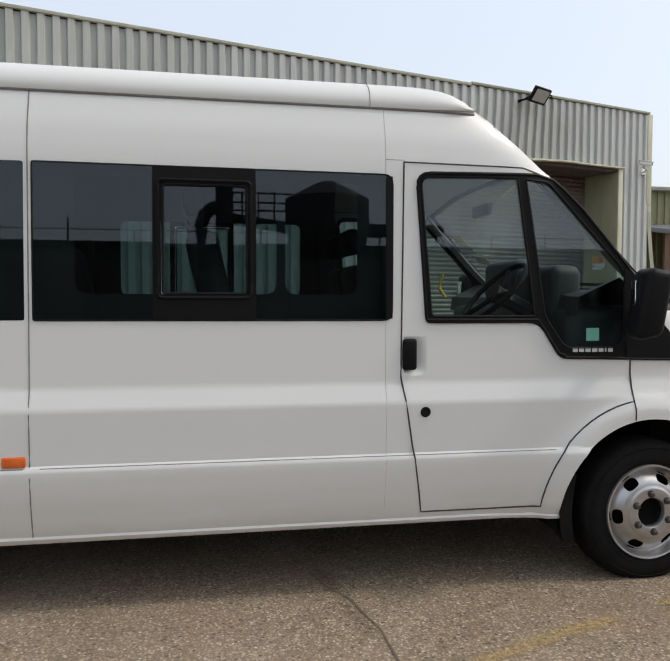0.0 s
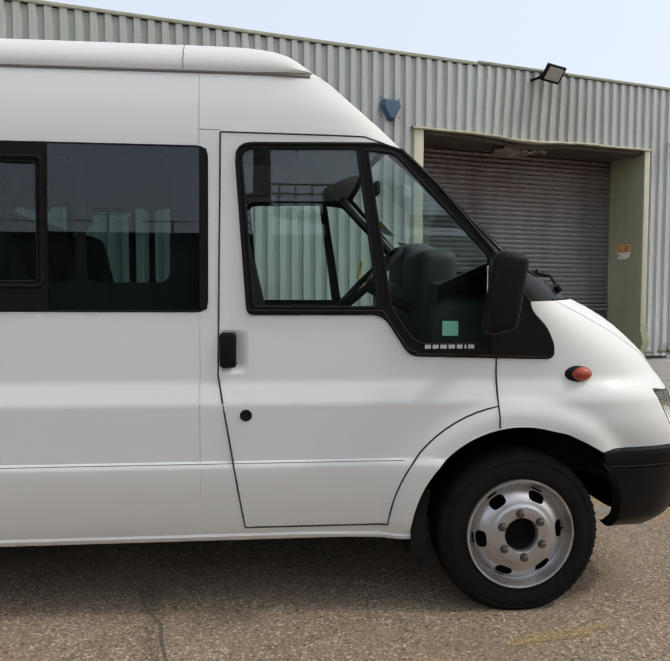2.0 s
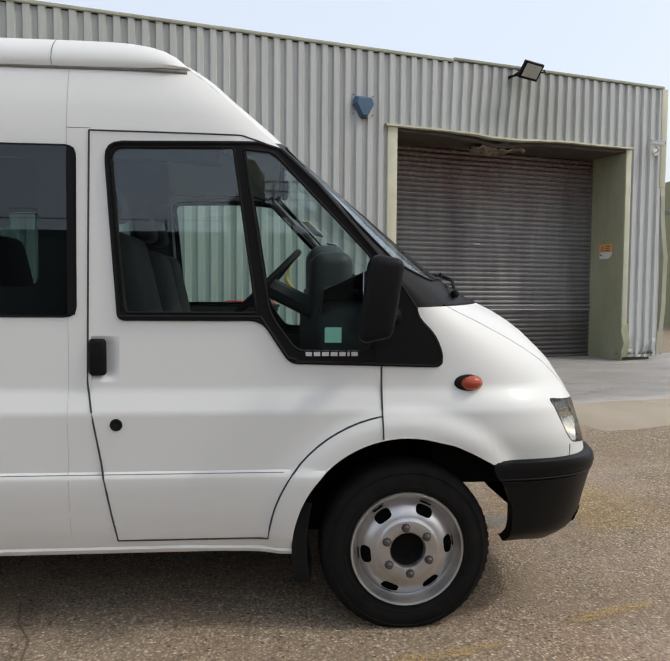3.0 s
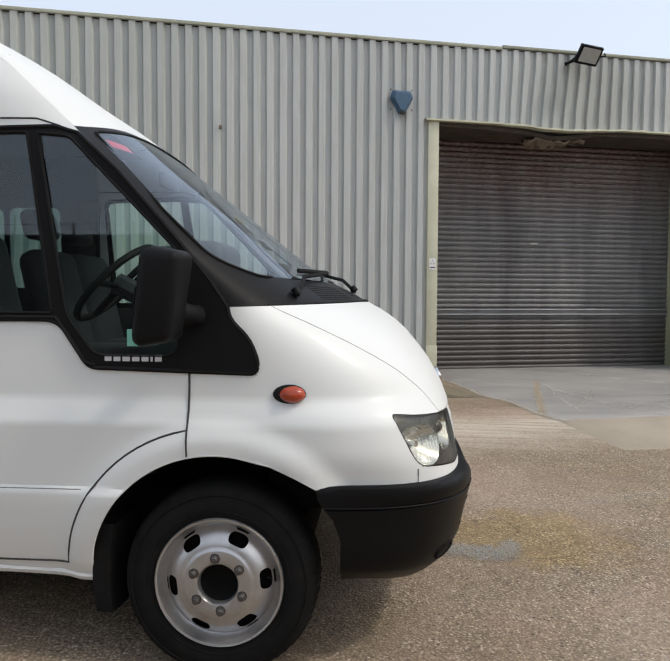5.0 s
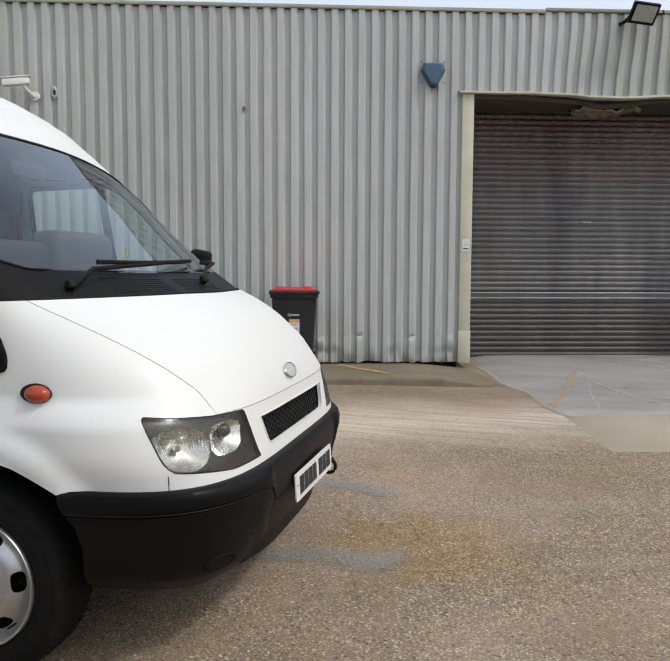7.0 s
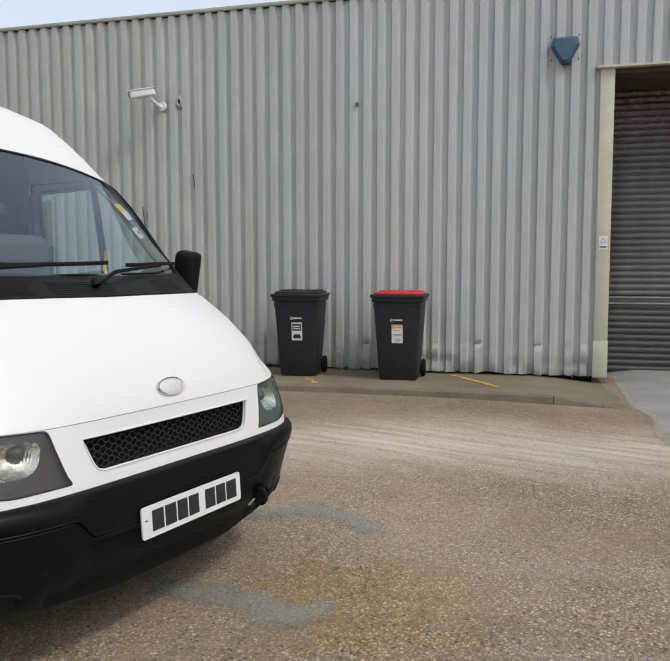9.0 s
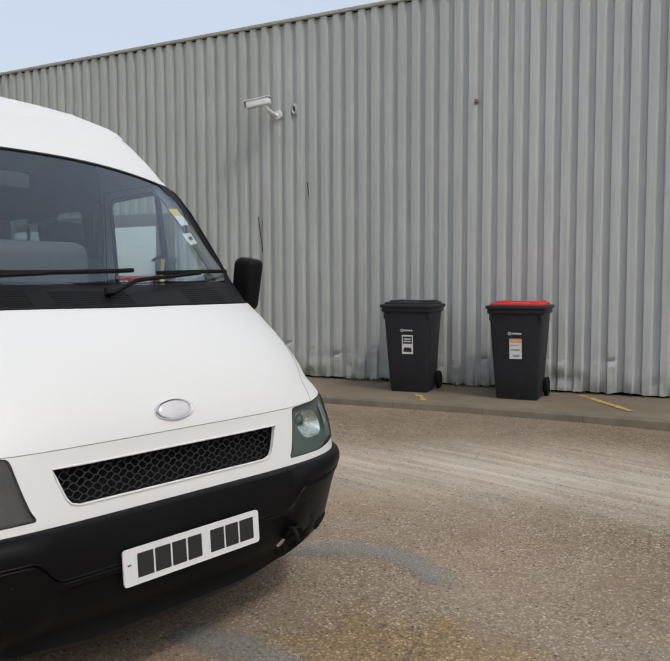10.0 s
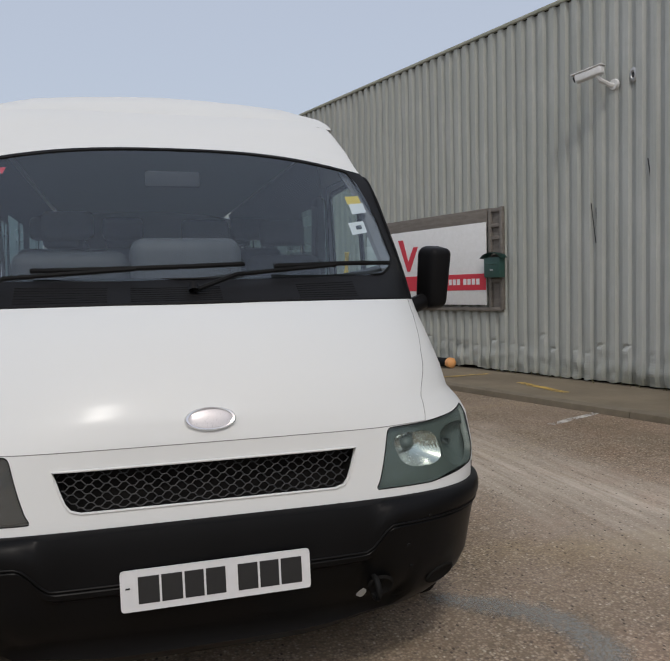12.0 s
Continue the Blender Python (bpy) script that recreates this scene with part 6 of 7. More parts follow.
def make_wheel(name, place, face):
    """A steel wheel; face is -1 or 1, the side to which its dish looks."""
    wheel = thing(name, "", "")
    wheel.parent = van
    wheel.matrix_world = Matrix.Translation(place) @ pose(0, 0, 0, 0, 0, 0 if face < 0 else 180)
    R = 0.336
    tyre_prof = [(0.205, 0.195), (0.225, 0.200), (0.27, 0.206), (0.306, 0.200), (0.324, 0.188), (0.333, 0.165), (R, 0.12), (R, 0.08), (0.334, 0.046), (0.327, 0.022), (0.315, 0.008), (0.293, -0.002), (0.262, -0.006), (0.238, -0.002), (0.224, 0.004), (0.219, 0.010)]
    part("tyre", lathe(tyre_prof, 72), RUBBER, wheel, "worn black tyre")
    bm = bmesh.new()
    for k in range(60):
        a = 2 * math.pi * k / 60
        for y0, y1, sk in ((0.020, 0.05, 0.5), (0.06, 0.10, -0.4), (0.11, 0.15, 0.4), (0.16, 0.185, -0.5)):
            rr = R - 0.0065
            pts = []
            for y, da in ((y0, 0), (y1, sk * 0.06)):
                drop = 0.010 * smooth(0.05, 0.0, y) + 0.010 * smooth(0.15, 0.20, y)
                pts.append(Vector(((rr - drop) * math.cos(a + da), y, (rr - drop) * math.sin(a + da))))
            tube(pts, 0.008, 4, bm, flat=0.004)
    part("tread", bm, RUBBER, wheel)
    bm = bmesh.new()
    for r in (0.300, 0.245):
        tube([(r * math.cos(a), -0.0035 if r > 0.28 else -0.004, r * math.sin(a)) for a in np.linspace(0, 2 * math.pi, 60, endpoint=False)], 0.002, 4, bm, closed=True)
    part("sidewall_rib", bm, RUBBER, wheel)
    rim_prof = [(0.2215, 0.010), (0.2220, -0.003), (0.2190, -0.008), (0.2120, -0.006), (0.2085, 0.004), (0.2060, 0.016), (0.1985, 0.028), (0.193, 0.034), (0.190, 0.036)]
    part("rim", lathe(rim_prof, 72), RIM, wheel, "silver painted steel rim")
    # pressed disc with six slots
    disc = [(0.190, 0.036), (0.184, 0.031), (0.180, 0.026), (0.176, 0.0205), (0.171, 0.015), (0.166, 0.010), (0.161, 0.0055), (0.156, 0.0015), (0.151, -0.002), (0.146, -0.005), (0.140, -0.008), (0.130, -0.011), (0.122, -0.012), (0.117, -0.0165), (0.112, -0.018), (0.095, -0.018), (0.078, -0.018), (0.071, -0.016), (0.067, -0.010), (0.067, 0.02)]
    seg = 180
    bm = lathe(disc, seg)
    slot = []
    for k in range(6):
        slot.append(math.radians(60 * k + 6))

    def slot_value(v):
        r, a = math.hypot(v.x, v.z), math.atan2(v.z, v.x)
        best = 9
        for s in slot:
            d = (a - s + math.pi) % (2 * math.pi) - math.pi
            best = min(best, (((r - 0.161) / 0.0185) ** 3 + abs(d * 0.161 / 0.034) ** 3) ** (1 / 3) if r > 0.161 else (abs((r - 0.161) / 0.0185) ** 3 + abs(d * 0.161 / 0.034) ** 3) ** (1 / 3))
        return best
    dead = [f for f in bm.faces if slot_value(f.calc_center_median()) < 1.0]
    bmesh.ops.delete(bm, geom=dead, context="FACES")
    for v in bm.verts:                       # rounded slot edges
        val = slot_value(v.co)
        if v.is_boundary and 0.5 < val < 1.6:
            r, a = math.hypot(v.co.x, v.co.z), math.atan2(v.co.z, v.co.x)
            sa = min(slot, key=lambda q: abs((a - q + math.pi) % (2 * math.pi) - math.pi))
            d = ((a - sa + math.pi) % (2 * math.pi) - math.pi) / val
            r = 0.161 + (r - 0.161) / val
            v.co = Vector((r * math.cos(sa + d), float(np.interp(r, [q[0] for q in disc[:19]][::-1], [q[1] for q in disc[:19]][::-1])), r * math.sin(sa + d)))
    part("wheel_disc", bm, RIM, wheel, "silver pressed steel disc with six slots")
    part("drum", lathe([(0.001, 0.055), (0.185, 0.055)], 36), UNDER, wheel, "dark brake drum behind the slots")
    part("hub_cap", lathe([(0.001, 0.045), (0.050, 0.043), (0.060, 0.03), (0.0668, 0.012)], 32), UNDER, wheel, "dark hub centre")
    nut = lathe([(0.001, -0.020), (0.008, -0.020), (0.0125, -0.016), (0.0135, 0.0), (0.018, 0.0005), (0.019, 0.004)], 8)
    nut_me = mesh_of("wheel_nut", nut, NUT)
    for k in range(6):
        a = math.radians(60 * k + 36)
        o = new("wheel_nut", nut_me)
        o.parent = wheel
        o.location = (0.090 * math.cos(a), -0.0185, 0.090 * math.sin(a))
    part("valve", tube([(0.165, 0.01, 0.02), (0.18, -0.004, 0.022)], 0.003, 6), SEAL, wheel)
    return wheel


fw = make_wheel("front_wheel", (HUB_X + 0.010, CY - 0.965, HUB_Z), -1)
tagged(fw, "silver steel wheel with black tyre")
for nm, pl, face in (("front_wheel", (HUB_X + 0.010, CY + 0.965, HUB_Z), 1), ("rear_wheel", (REAR_X, CY - 0.935, HUB_Z), -1), ("rear_wheel", (REAR_X, CY + 0.935, HUB_Z), 1), ("rear_wheel", (REAR_X, CY - 0.72, HUB_Z), -1), ("rear_wheel", (REAR_X, CY + 0.72, HUB_Z), 1)):
    w = copy_thing(fw, Matrix.Translation(pl) @ pose(0, 0, 0, 0, 17, 0 if face < 0 else 180))
    w.name = nm
part("front_axle", tube([(HUB_X, CY - 0.85, HUB_Z), (HUB_X, CY + 0.85, HUB_Z)], 0.04, 10), UNDER, van)
part("rear_axle", tube([(REAR_X, CY - 0.85, HUB_Z), (REAR_X, CY + 0.85, HUB_Z)], 0.07, 10), UNDER, van)

# small fittings on the sides
for side in (-1, 1):
    def on(x, z, out=0.0):
        return body(p_of_x(x, z), z, side, out)
    hb = mapped(grid_bm([[(x, 0, z) for x in np.linspace(0.945, 1.046, 10)] for z in np.linspace(0.995, 1.165, 14)]), side, 0.0)
    for v in hb.verts:
        u = (v.co.x - 0.945) / 0.101
        w = (v.co.z - 0.995) / 0.17
        v.co.y -= side * 0.020 * smooth(0.0, 0.22, min(w, 1 - w)) * smooth(0.0, 0.45, 1 - u)
    part("handle_recess", hb, PAINT, van, "moulded door handle recess")
    part("door_handle", moved(box_bm(-0.030, 0.034, -0.014, 0.012, -0.068, 0.068, 0.014, 3), Matrix.Translation(on(0.966, 1.087, 0.004))), BLACK, van, "black plastic door handle")
    part("door_lock", moved(lathe([(0.001, -0.004), (0.012, -0.004), (0.018, -0.006), (0.022, -0.004), (0.024, 0.002)], 24), Matrix.Translation(on(1.036, 0.838)) @ pose(0, 0, 0, 0, 0, 0 if side < 0 else 180)), BLACK, van, "black door lock")
    m = Matrix.Translation(on(2.366, 0.985, 0.004)) @ pose(0, 0, 0, 0, 0, 0 if side < 0 else 180)
    ind = part("side_indicator", moved(lathe([(0.001, -0.034), (0.02, -0.031), (0.033, -0.022), (0.040, -0.008), (0.040, 0.004)], 32), m @ Matrix.Translation((-0.010 * side, 0, 0)) @ Matrix.Diagonal((1.12, 1 if side < 0 else 0.35, 0.72, 1))), REDLENS, van, "orange-red side indicator lens")
    part("indicator_base", moved(lathe([(0.030, -0.018), (0.040, -0.014), (0.046, -0.008), (0.049, 0.0), (0.049, 0.006)], 32), m @ Matrix.Diagonal((1.14, 0.85, 0.66, 1))), SEAL, ind)
    part("side_reflector", moved(box_bm(-0.045, 0.045, -0.008, 0.006, -0.021, 0.021, 0.006, 2), Matrix.Translation(on(-0.647, 0.68, 0.003))), AMBER, van, "amber side marker")
    # pale lettering strip as plain bars
    xx = 1.735
    for w in (0.024, 0.024, 0.026, 0.026, 0.024, 0.008, 0.024):
        part("letter_bar", mapped(grid_bm([[(p, 0, z) for p in (xx, xx + w)] for z in (1.090, 1.111)]), side, 0.0065), SILVERTXT, van)
        xx += w + 0.007
    # mirror
    c = Vector((1.98 if side < 0 else 2.0, CY + side * 1.105, 1.32 if side < 0 else 1.365))
    bm = box_bm(-0.046, 0.082, -0.105 if side < 0 else -0.062, 0.060 if side < 0 else 0.072, -0.165 if side < 0 else -0.145, 0.145, 0.038, 4)
    for v in bm.verts:
        v.co.y *= 1 - 0.12 * smooth(0.0, 0.14, -v.co.z)
        v.co.x += 0.02 * (v.co.z / 0.145)
        if v.co.x > 0.02:
            v.co.y *= 0.86
            v.co.z *= 0.93
    mir = part("door_mirror", moved(bm, Matrix.Translation(c) @ pose(0, 0, 0, 0, 0, side * 10)), BLACK, van, "tall black plastic door mirror")
    part("mirror_glass", moved(box_bm(-0.0462, -0.038, -0.024, 0.024, -0.09, 0.09, 0.002, 1), Matrix.Translation(c + Vector((-0.002, 0, 0))) @ pose(0, 0, 0, 0, 0, side * 10)), CHROME, mir, "mirror glass")
    part("mirror_arm", tube([on(2.05, 1.25, -0.01), on(2.06, 1.245, 0.05), Vector((2.01, CY + side * 1.07, 1.265))], 0.034, 10, flat=0.036), BLACK, mir)
    tri = mapped(pick(sheet0, lambda x, z: zone(x, z) == "surround" and x > 1.99), side, 0.009)
    part("mirror_mount", tri, BLACK, van, "black mirror mounting panel")

# cabin
part("dashboard", box_bm(1.78, 2.30, CY - 0.80, CY + 0.80, 0.84, 1.30, 0.07, 3), DASH, van, "grey plastic dashboard")
part("dash_top", grid_bm([[front_at(v * 0.93, s, -0.05) + Vector((0, 0, -0.03)) for v in np.linspace(-1, 1, 24)] for s in np.linspace(0.4, 2.3, 8)] + [[Vector((1.86 + 0.05 * math.cos(v * 3), CY + v * 0.86, 1.34 + 0.035 * math.exp(-((v + 0.55) / 0.22) ** 2))) for v in np.linspace(-1, 1, 24)], [Vector((1.80, CY + v * 0.86, 1.25)) for v in np.linspace(-1, 1, 24)]]), DASH, van, "dark grey dash top")
part("instrument_hood", box_bm(1.775, 1.95, CY - 0.66, CY - 0.20, 1.20, 1.50, 0.055, 4), DASH, van, "instrument hood")
part("dash_pod", box_bm(1.79, 1.97, CY - 0.20, CY + 0.26, 1.30, 1.555, 0.06, 4), DASHLITE, van, "light grey centre pod on the dash")
sw = Matrix.Translation((1.58, CY - 0.42, 1.36)) @ pose(0, 0, 0, 0, -45, 0)
ring = [sw @ Vector((0.205 * math.cos(a), 0.205 * math.sin(a), 0)) for a in np.linspace(0, 2 * math.pi, 40, endpoint=False)]
wheel_part = part("steering_wheel", tube(ring, 0.015, 8, closed=True), SEAL, van, "black steering wheel")
bm = bmesh.new()
for a in (0.5, 2.64, 4.71):
    tube([sw @ Vector((0, 0, -0.02)), sw @ Vector((0.2 * math.cos(a), 0.2 * math.sin(a), 0))], 0.014, 6, bm)
part("wheel_spoke", bm, SEAL, wheel_part)
part("steering_column", tube([sw @ Vector((0, 0, 0)), (1.86, CY - 0.42, 1.22)], 0.045, 8), DASH, van)


def seat(x, y, width, top, mat=CLOTH):
    base = part("seat_cushion", box_bm(x - 0.02, x + 0.46, y - width / 2, y + width / 2, 0.90, 1.06, 0.05, 3), mat, van, "charcoal cloth seat")
    back = box_bm(-0.07, 0.07, -width / 2, width / 2, 0.0, top - 1.0, 0.06, 3)
    part("seat_back", moved(back, Matrix.Translation((x, y, 0.98)) @ pose(0, 0, 0, 0, -13, 0)), mat, base)
    part("seat_pedestal", box_bm(x + 0.05, x + 0.40, y - width * 0.4, y + width * 0.4, 0.66, 0.92, 0.02), DARKIN, base)
    hx = x - math.tan(radians(13)) * (top - 0.90)
    part("head_rest", moved(box_bm(-0.045, 0.045, -0.13, 0.13, -0.07, 0.08, 0.035, 3), Matrix.Translation((hx, y, top + 0.09)) @ pose(0, 0, 0, 0, -13, 0)), mat, base)


seat(1.10, CY - 0.50, 0.50, 1.60)
seat(1.10, CY + 0.22, 0.42, 1.56)
seat(1.10, CY + 0.65, 0.42, 1.56)
for x in (0.22, -0.55, -1.32, -2.05):
    for y in (-0.66, -0.22, 0.62):
        seat(x, CY + y, 0.42, 1.66)
part("grab_strap", tube([(1.72, CY + 0.80, 1.50), (1.70, CY + 0.80, 1.40), (1.74, CY + 0.79, 1.34)], 0.012, 6), YELLOW, van, "yellow cord at the far pillar")
part("tax_disc", mapped(grid_bm([[(p, 0, z) for p in (1.808, 1.872)] for z in (1.140, 1.198)]), -1, -0.007), TEAL, van, "pale teal square window sticker")
part("rear_view_mirror", box_bm(1.66, 1.69, CY - 0.12, CY + 0.12, 1.80, 1.87, 0.012), DARKIN, van)
for side in (-1, 1):
    part("pillar_trim", tube([front_at(side * 0.93, s, -0.035) for s in np.linspace(0.6, 5.6, 16)], 0.035, 8, flat=0.02), LINER, van, "grey pillar trim")
    part("belt", tube([body(0.99, 1.80, side, -0.09), body(1.0, 1.5, side, -0.12), body(1.05, 1.1, side, -0.14)], 0.004, 4, flat=0.022), DARKIN, van, "seat belt")
    part("centre_pillar_trim", box_bm(0.86, 0.99, *sorted((CY + side * 0.90, CY + side * 0.85)), 0.66, 1.86, 0.02), DARKIN, van)
    part("door_card", mapped(pick(sheet0, lambda x, z: zone(x, z) == "door" and z < 1.23), side, -0.07), DASH, van, "dark door card")
sheet0.free()
fs.free()
# ---------------- things on and before the warehouse ----------------
WM = Matrix.Translation((AX, AY, 0)) @ pose(0, 0, 0, 0, 0, AW)    # wall frame: x along, -y out into the yard


def at_wall(u, n, z, turn=0):
    return WM @ Matrix.Translation((u, -n, z)) @ pose(0, 0, 0, 0, 0, turn)


def make_bin(u, n, turn, lid_mat, label, tag):
    """A two-wheeled refuse bin; its front looks along -y."""
    b = thing("wheelie_bin", label, "bin", "wheelie bins by the wall", at=at_wall(u, n, 0.195, turn) @ Matrix.Diagonal((0.94, 0.90, 1.0, 1)))
    # tapered tub
    rows = []
    for z, w, d0, d1 in ((0.0, 0.215, -0.20, 0.20), (0.02, 0.222, -0.21, 0.205), (0.30, 0.243, -0.245, 0.235), (0.60, 0.262, -0.275, 0.262), (0.86, 0.278, -0.305, 0.285), (0.88, 0.279, -0.306, 0.286)):
        ring = []
        r = 0.035
        for cx, cy, a0 in ((w - r, d1 - r, 0), (-w + r, d1 - r, 90), (-w + r, d0 + r, 180), (w - r, d0 + r, 270)):
            for k in range(4):
                a = radians(a0 + 30 * k)
                ring.append((cx + r * math.cos(a), cy + r * math.sin(a), z))
        rows.append(ring + ring[:1])
    bm = grid_bm(rows)
    bmesh.ops.remove_doubles(bm, verts=bm.verts[:], dist=0.0005)
    bm.faces.new([v for v in sorted([v for v in bm.verts if v.co.z < 0.001], key=lambda v: math.atan2(v.co.y, v.co.x))])
    part("tub", bm, BINMAT, b, "dark grey tapered plastic tub")
    part("tub_rim", box_bm(-0.298, 0.298, -0.325, 0.305, 0.87, 0.925, 0.012), BINMAT, b)
    for s in (-1, 1):
        part("tub_corner", box_bm(s * 0.262 - 0.014, s * 0.262 + 0.014, -0.318, -0.29, 0.80, 0.87, 0.008), BINMAT, b)
    lid = box_bm(-0.315, 0.315, -0.345, 0.33, 0.918, 0.955, 0.012)
    part("lid", lid, BINMAT, b, "dark grey lid edge")
    bm = box_bm(-0.275, 0.275, -0.285, 0.30, 0.95, 0.985, 0.014)
    for v in bm.verts:
        v.co.z += 0.012 * math.cos(v.co.x * 5.5) - 0.006
    part("lid_crown", bm, lid_mat, b, "bright red lid crown" if lid_mat is BINRED else "grey lid crown")
    bm = bmesh.new()
    for x in (-0.18, 0.18):
        box_bm(x - 0.055, x + 0.055, -0.20, 0.28, 0.972, 0.997, 0.010, 2, bm)
    box_bm(-0.14, 0.14, 0.20, 0.30, 0.972, 0.992, 0.008, 2, bm)
    part("lid_rib", bm, lid_mat, b)
    part("handle_bar", tube([(-0.22, 0.345, 0.93), (0.22, 0.345, 0.93)], 0.014, 8), BINMAT, b)
    for s in (-1, 1):
        part("hinge_lug", box_bm(s * 0.2 - 0.02, s * 0.2 + 0.02, 0.30, 0.355, 0.91, 0.95, 0.008), BINMAT, b)
        w = part("bin_wheel", moved(lathe([(0.001, -0.02), (0.05, -0.024), (0.085, -0.026), (0.098, -0.018), (0.10, 0.0), (0.098, 0.018), (0.085, 0.026), (0.001, 0.02)], 28), Matrix.Translation((s * 0.255, 0.235, 0.10)) @ pose(0, 0, 0, 0, 0, 90)), RUBBER, b, "black rubber wheel")
    part("axle", tube([(-0.25, 0.235, 0.10), (0.25, 0.235, 0.10)], 0.011, 8), STEEL, b)

    def front_y(z):
        return -0.21 - 0.096 * (z / 0.88) - 0.0035
    for k in range(5):
        z = 0.675
        x = -0.035 + 0.020 * k
        part("logo_bar", box_bm(x, x + 0.014, front_y(z) - 0.002, front_y(z) + 0.002, z - 0.008, z + 0.008), WHITE, b)
    part("logo_ring", moved(lathe([(0.011, -0.002), (0.017, -0.003), (0.017, 0.002)], 16), Matrix.Translation((-0.062, front_y(0.675), 0.675))), WHITE, b)
    sheet_bm = bmesh.new()
    vs = [sheet_bm.verts.new((x, front_y(z) - 0.002, z)) for x, z in ((-0.065, 0.42), (0.065, 0.42), (0.065, 0.625), (-0.065, 0.625))]
    sheet_bm.faces.new(vs)
    label_ob = part("label", sheet_bm, WHITE, b, "printed paper label")
    if tag == "dark":
        bars = [(-0.055, 0.055, 0.53, 0.61, INK), (-0.04, 0.04, 0.46, 0.49, INK), (-0.048, 0.048, 0.442, 0.472, INK)]
        inner_bars = [(-0.04, 0.04, 0.575, 0.588, WHITE), (-0.045, 0.045, 0.55, 0.562, WHITE)]
    else:
        bars = [(-0.063, 0.063, 0.585, 0.624, ORANGE), (-0.05, 0.03, 0.555, 0.562, SMOKE), (-0.05, 0.045, 0.515, 0.521, SMOKE), (-0.05, 0.045, 0.505, 0.511, SMOKE), (-0.03, 0.05, 0.455, 0.461, SMOKE), (-0.03, 0.04, 0.443, 0.449, SMOKE)]
        inner_bars = [(-0.04, 0.03, 0.60, 0.606, WHITE)]
    for lift, lot in ((0.004, bars), (0.006, inner_bars)):
        for x0, x1, z0, z1, m in lot:
            bb = bmesh.new()
            bb.faces.new([bb.verts.new((x, front_y(z) - lift, z)) for x, z in ((x0, z0), (x1, z0), (x1, z1), (x0, z1))])
            part("print_bar", bb, m, label_ob)
    return b


make_bin(1.68, 0.50, 5, BINMAT, "dark grey wheelie bin with a grey lid by the wall", "dark")
make_bin(2.865, 0.56, 1, BINRED, "dark grey wheelie bin with a bright red lid by the wall", "orange")

# alarm box: a rounded triangle with its point down
al = thing("alarm_box", "weathered blue triangular alarm box on the wall", "alarm", at=at_wall(4.60, 0.036, 3.83))
tri = rounded([(-0.125, 0.148), (0.125, 0.148), (0.157, 0.055), (0.040, -0.150), (-0.040, -0.150), (-0.157, 0.055)], 0.018, 3)
bm = grid_bm([[(x * k, -d, z * k) for x, z in tri + tri[:1]] for d, k in ((0.0, 1.0), (0.03, 1.0), (0.088, 0.80), (0.095, 0.74))])
bmesh.ops.remove_doubles(bm, verts=bm.verts[:], dist=0.0005)
bm.faces.new([bm.verts.new((x * 0.74, -0.095, z * 0.74)) for x, z in tri])
bmesh.ops.remove_doubles(bm, verts=bm.verts[:], dist=0.0005)
part("cover", bm, BLUE, al, smooth=False)
part("lamp_strip", box_bm(-0.038, 0.038, -0.080, -0.03, -0.156, -0.118, 0.010), INK, al, "dark strobe lens")
for x, z in ((-0.145, 0.165), (0.145, 0.165), (-0.145, -0.09), (0.145, -0.09)):
    part("fixing_bolt", moved(lathe([(0.001, -0.02), (0.007, -0.02), (0.009, 0.0)], 10), Matrix.Translation((x, 0.0, z))), INK, al)


def make_camera(u, n, z, turn, scale, label):
    """A bullet camera on a bracket; the lens looks along -x of the thing."""
    c = thing("security_camera", label, "camera", at=at_wall(u, 0.028, z, 0))
    m = Matrix.Translation((-0.02, -n, 0.09)) @ pose(0, 0, 0, 0, 0, turn) @ pose(0, 0, 0, 0, -9, 0) @ Matrix.Scale(scale, 4)
    part("housing", moved(box_bm(-0.20, 0.16, -0.055, 0.055, -0.062, 0.045, 0.024, 3), m), WHITE, c, "white camera housing")
    part("sun_shield", moved(box_bm(-0.24, 0.18, -0.068, 0.068, 0.040, 0.056, 0.007), m), WHITE, c, "white sun shield")
    part("lens", moved(moved(lathe([(0.001, 0.004), (0.03, 0.003), (0.036, 0.0)], 20), pose(0, 0, 0, 0, 0, 90)), m @ Matrix.Translation((-0.222, 0, -0.002))), INK, c, "dark lens")
    part("bracket", tube([(0.10, 0.0, -0.03), (0.09, -0.06, -0.04), (0.07, -n * 0.8, 0.0), m @ Vector((0.06, 0, -0.04))], 0.03 * scale, 8), WHITE, c)
    part("wall_plate", moved(lathe([(0.001, -0.03), (0.055, -0.03), (0.062, 0.0)], 20), Matrix.Translation((0.10, 0, -0.03))), WHITE, c)
    return c


make_camera(-0.40, 0.25, 3.53, 14, 0.86, "white bullet security camera on a wall bracket")
make_camera(9.72, 0.16, 3.64, 150, 0.6, "small white security camera near the wall corner")

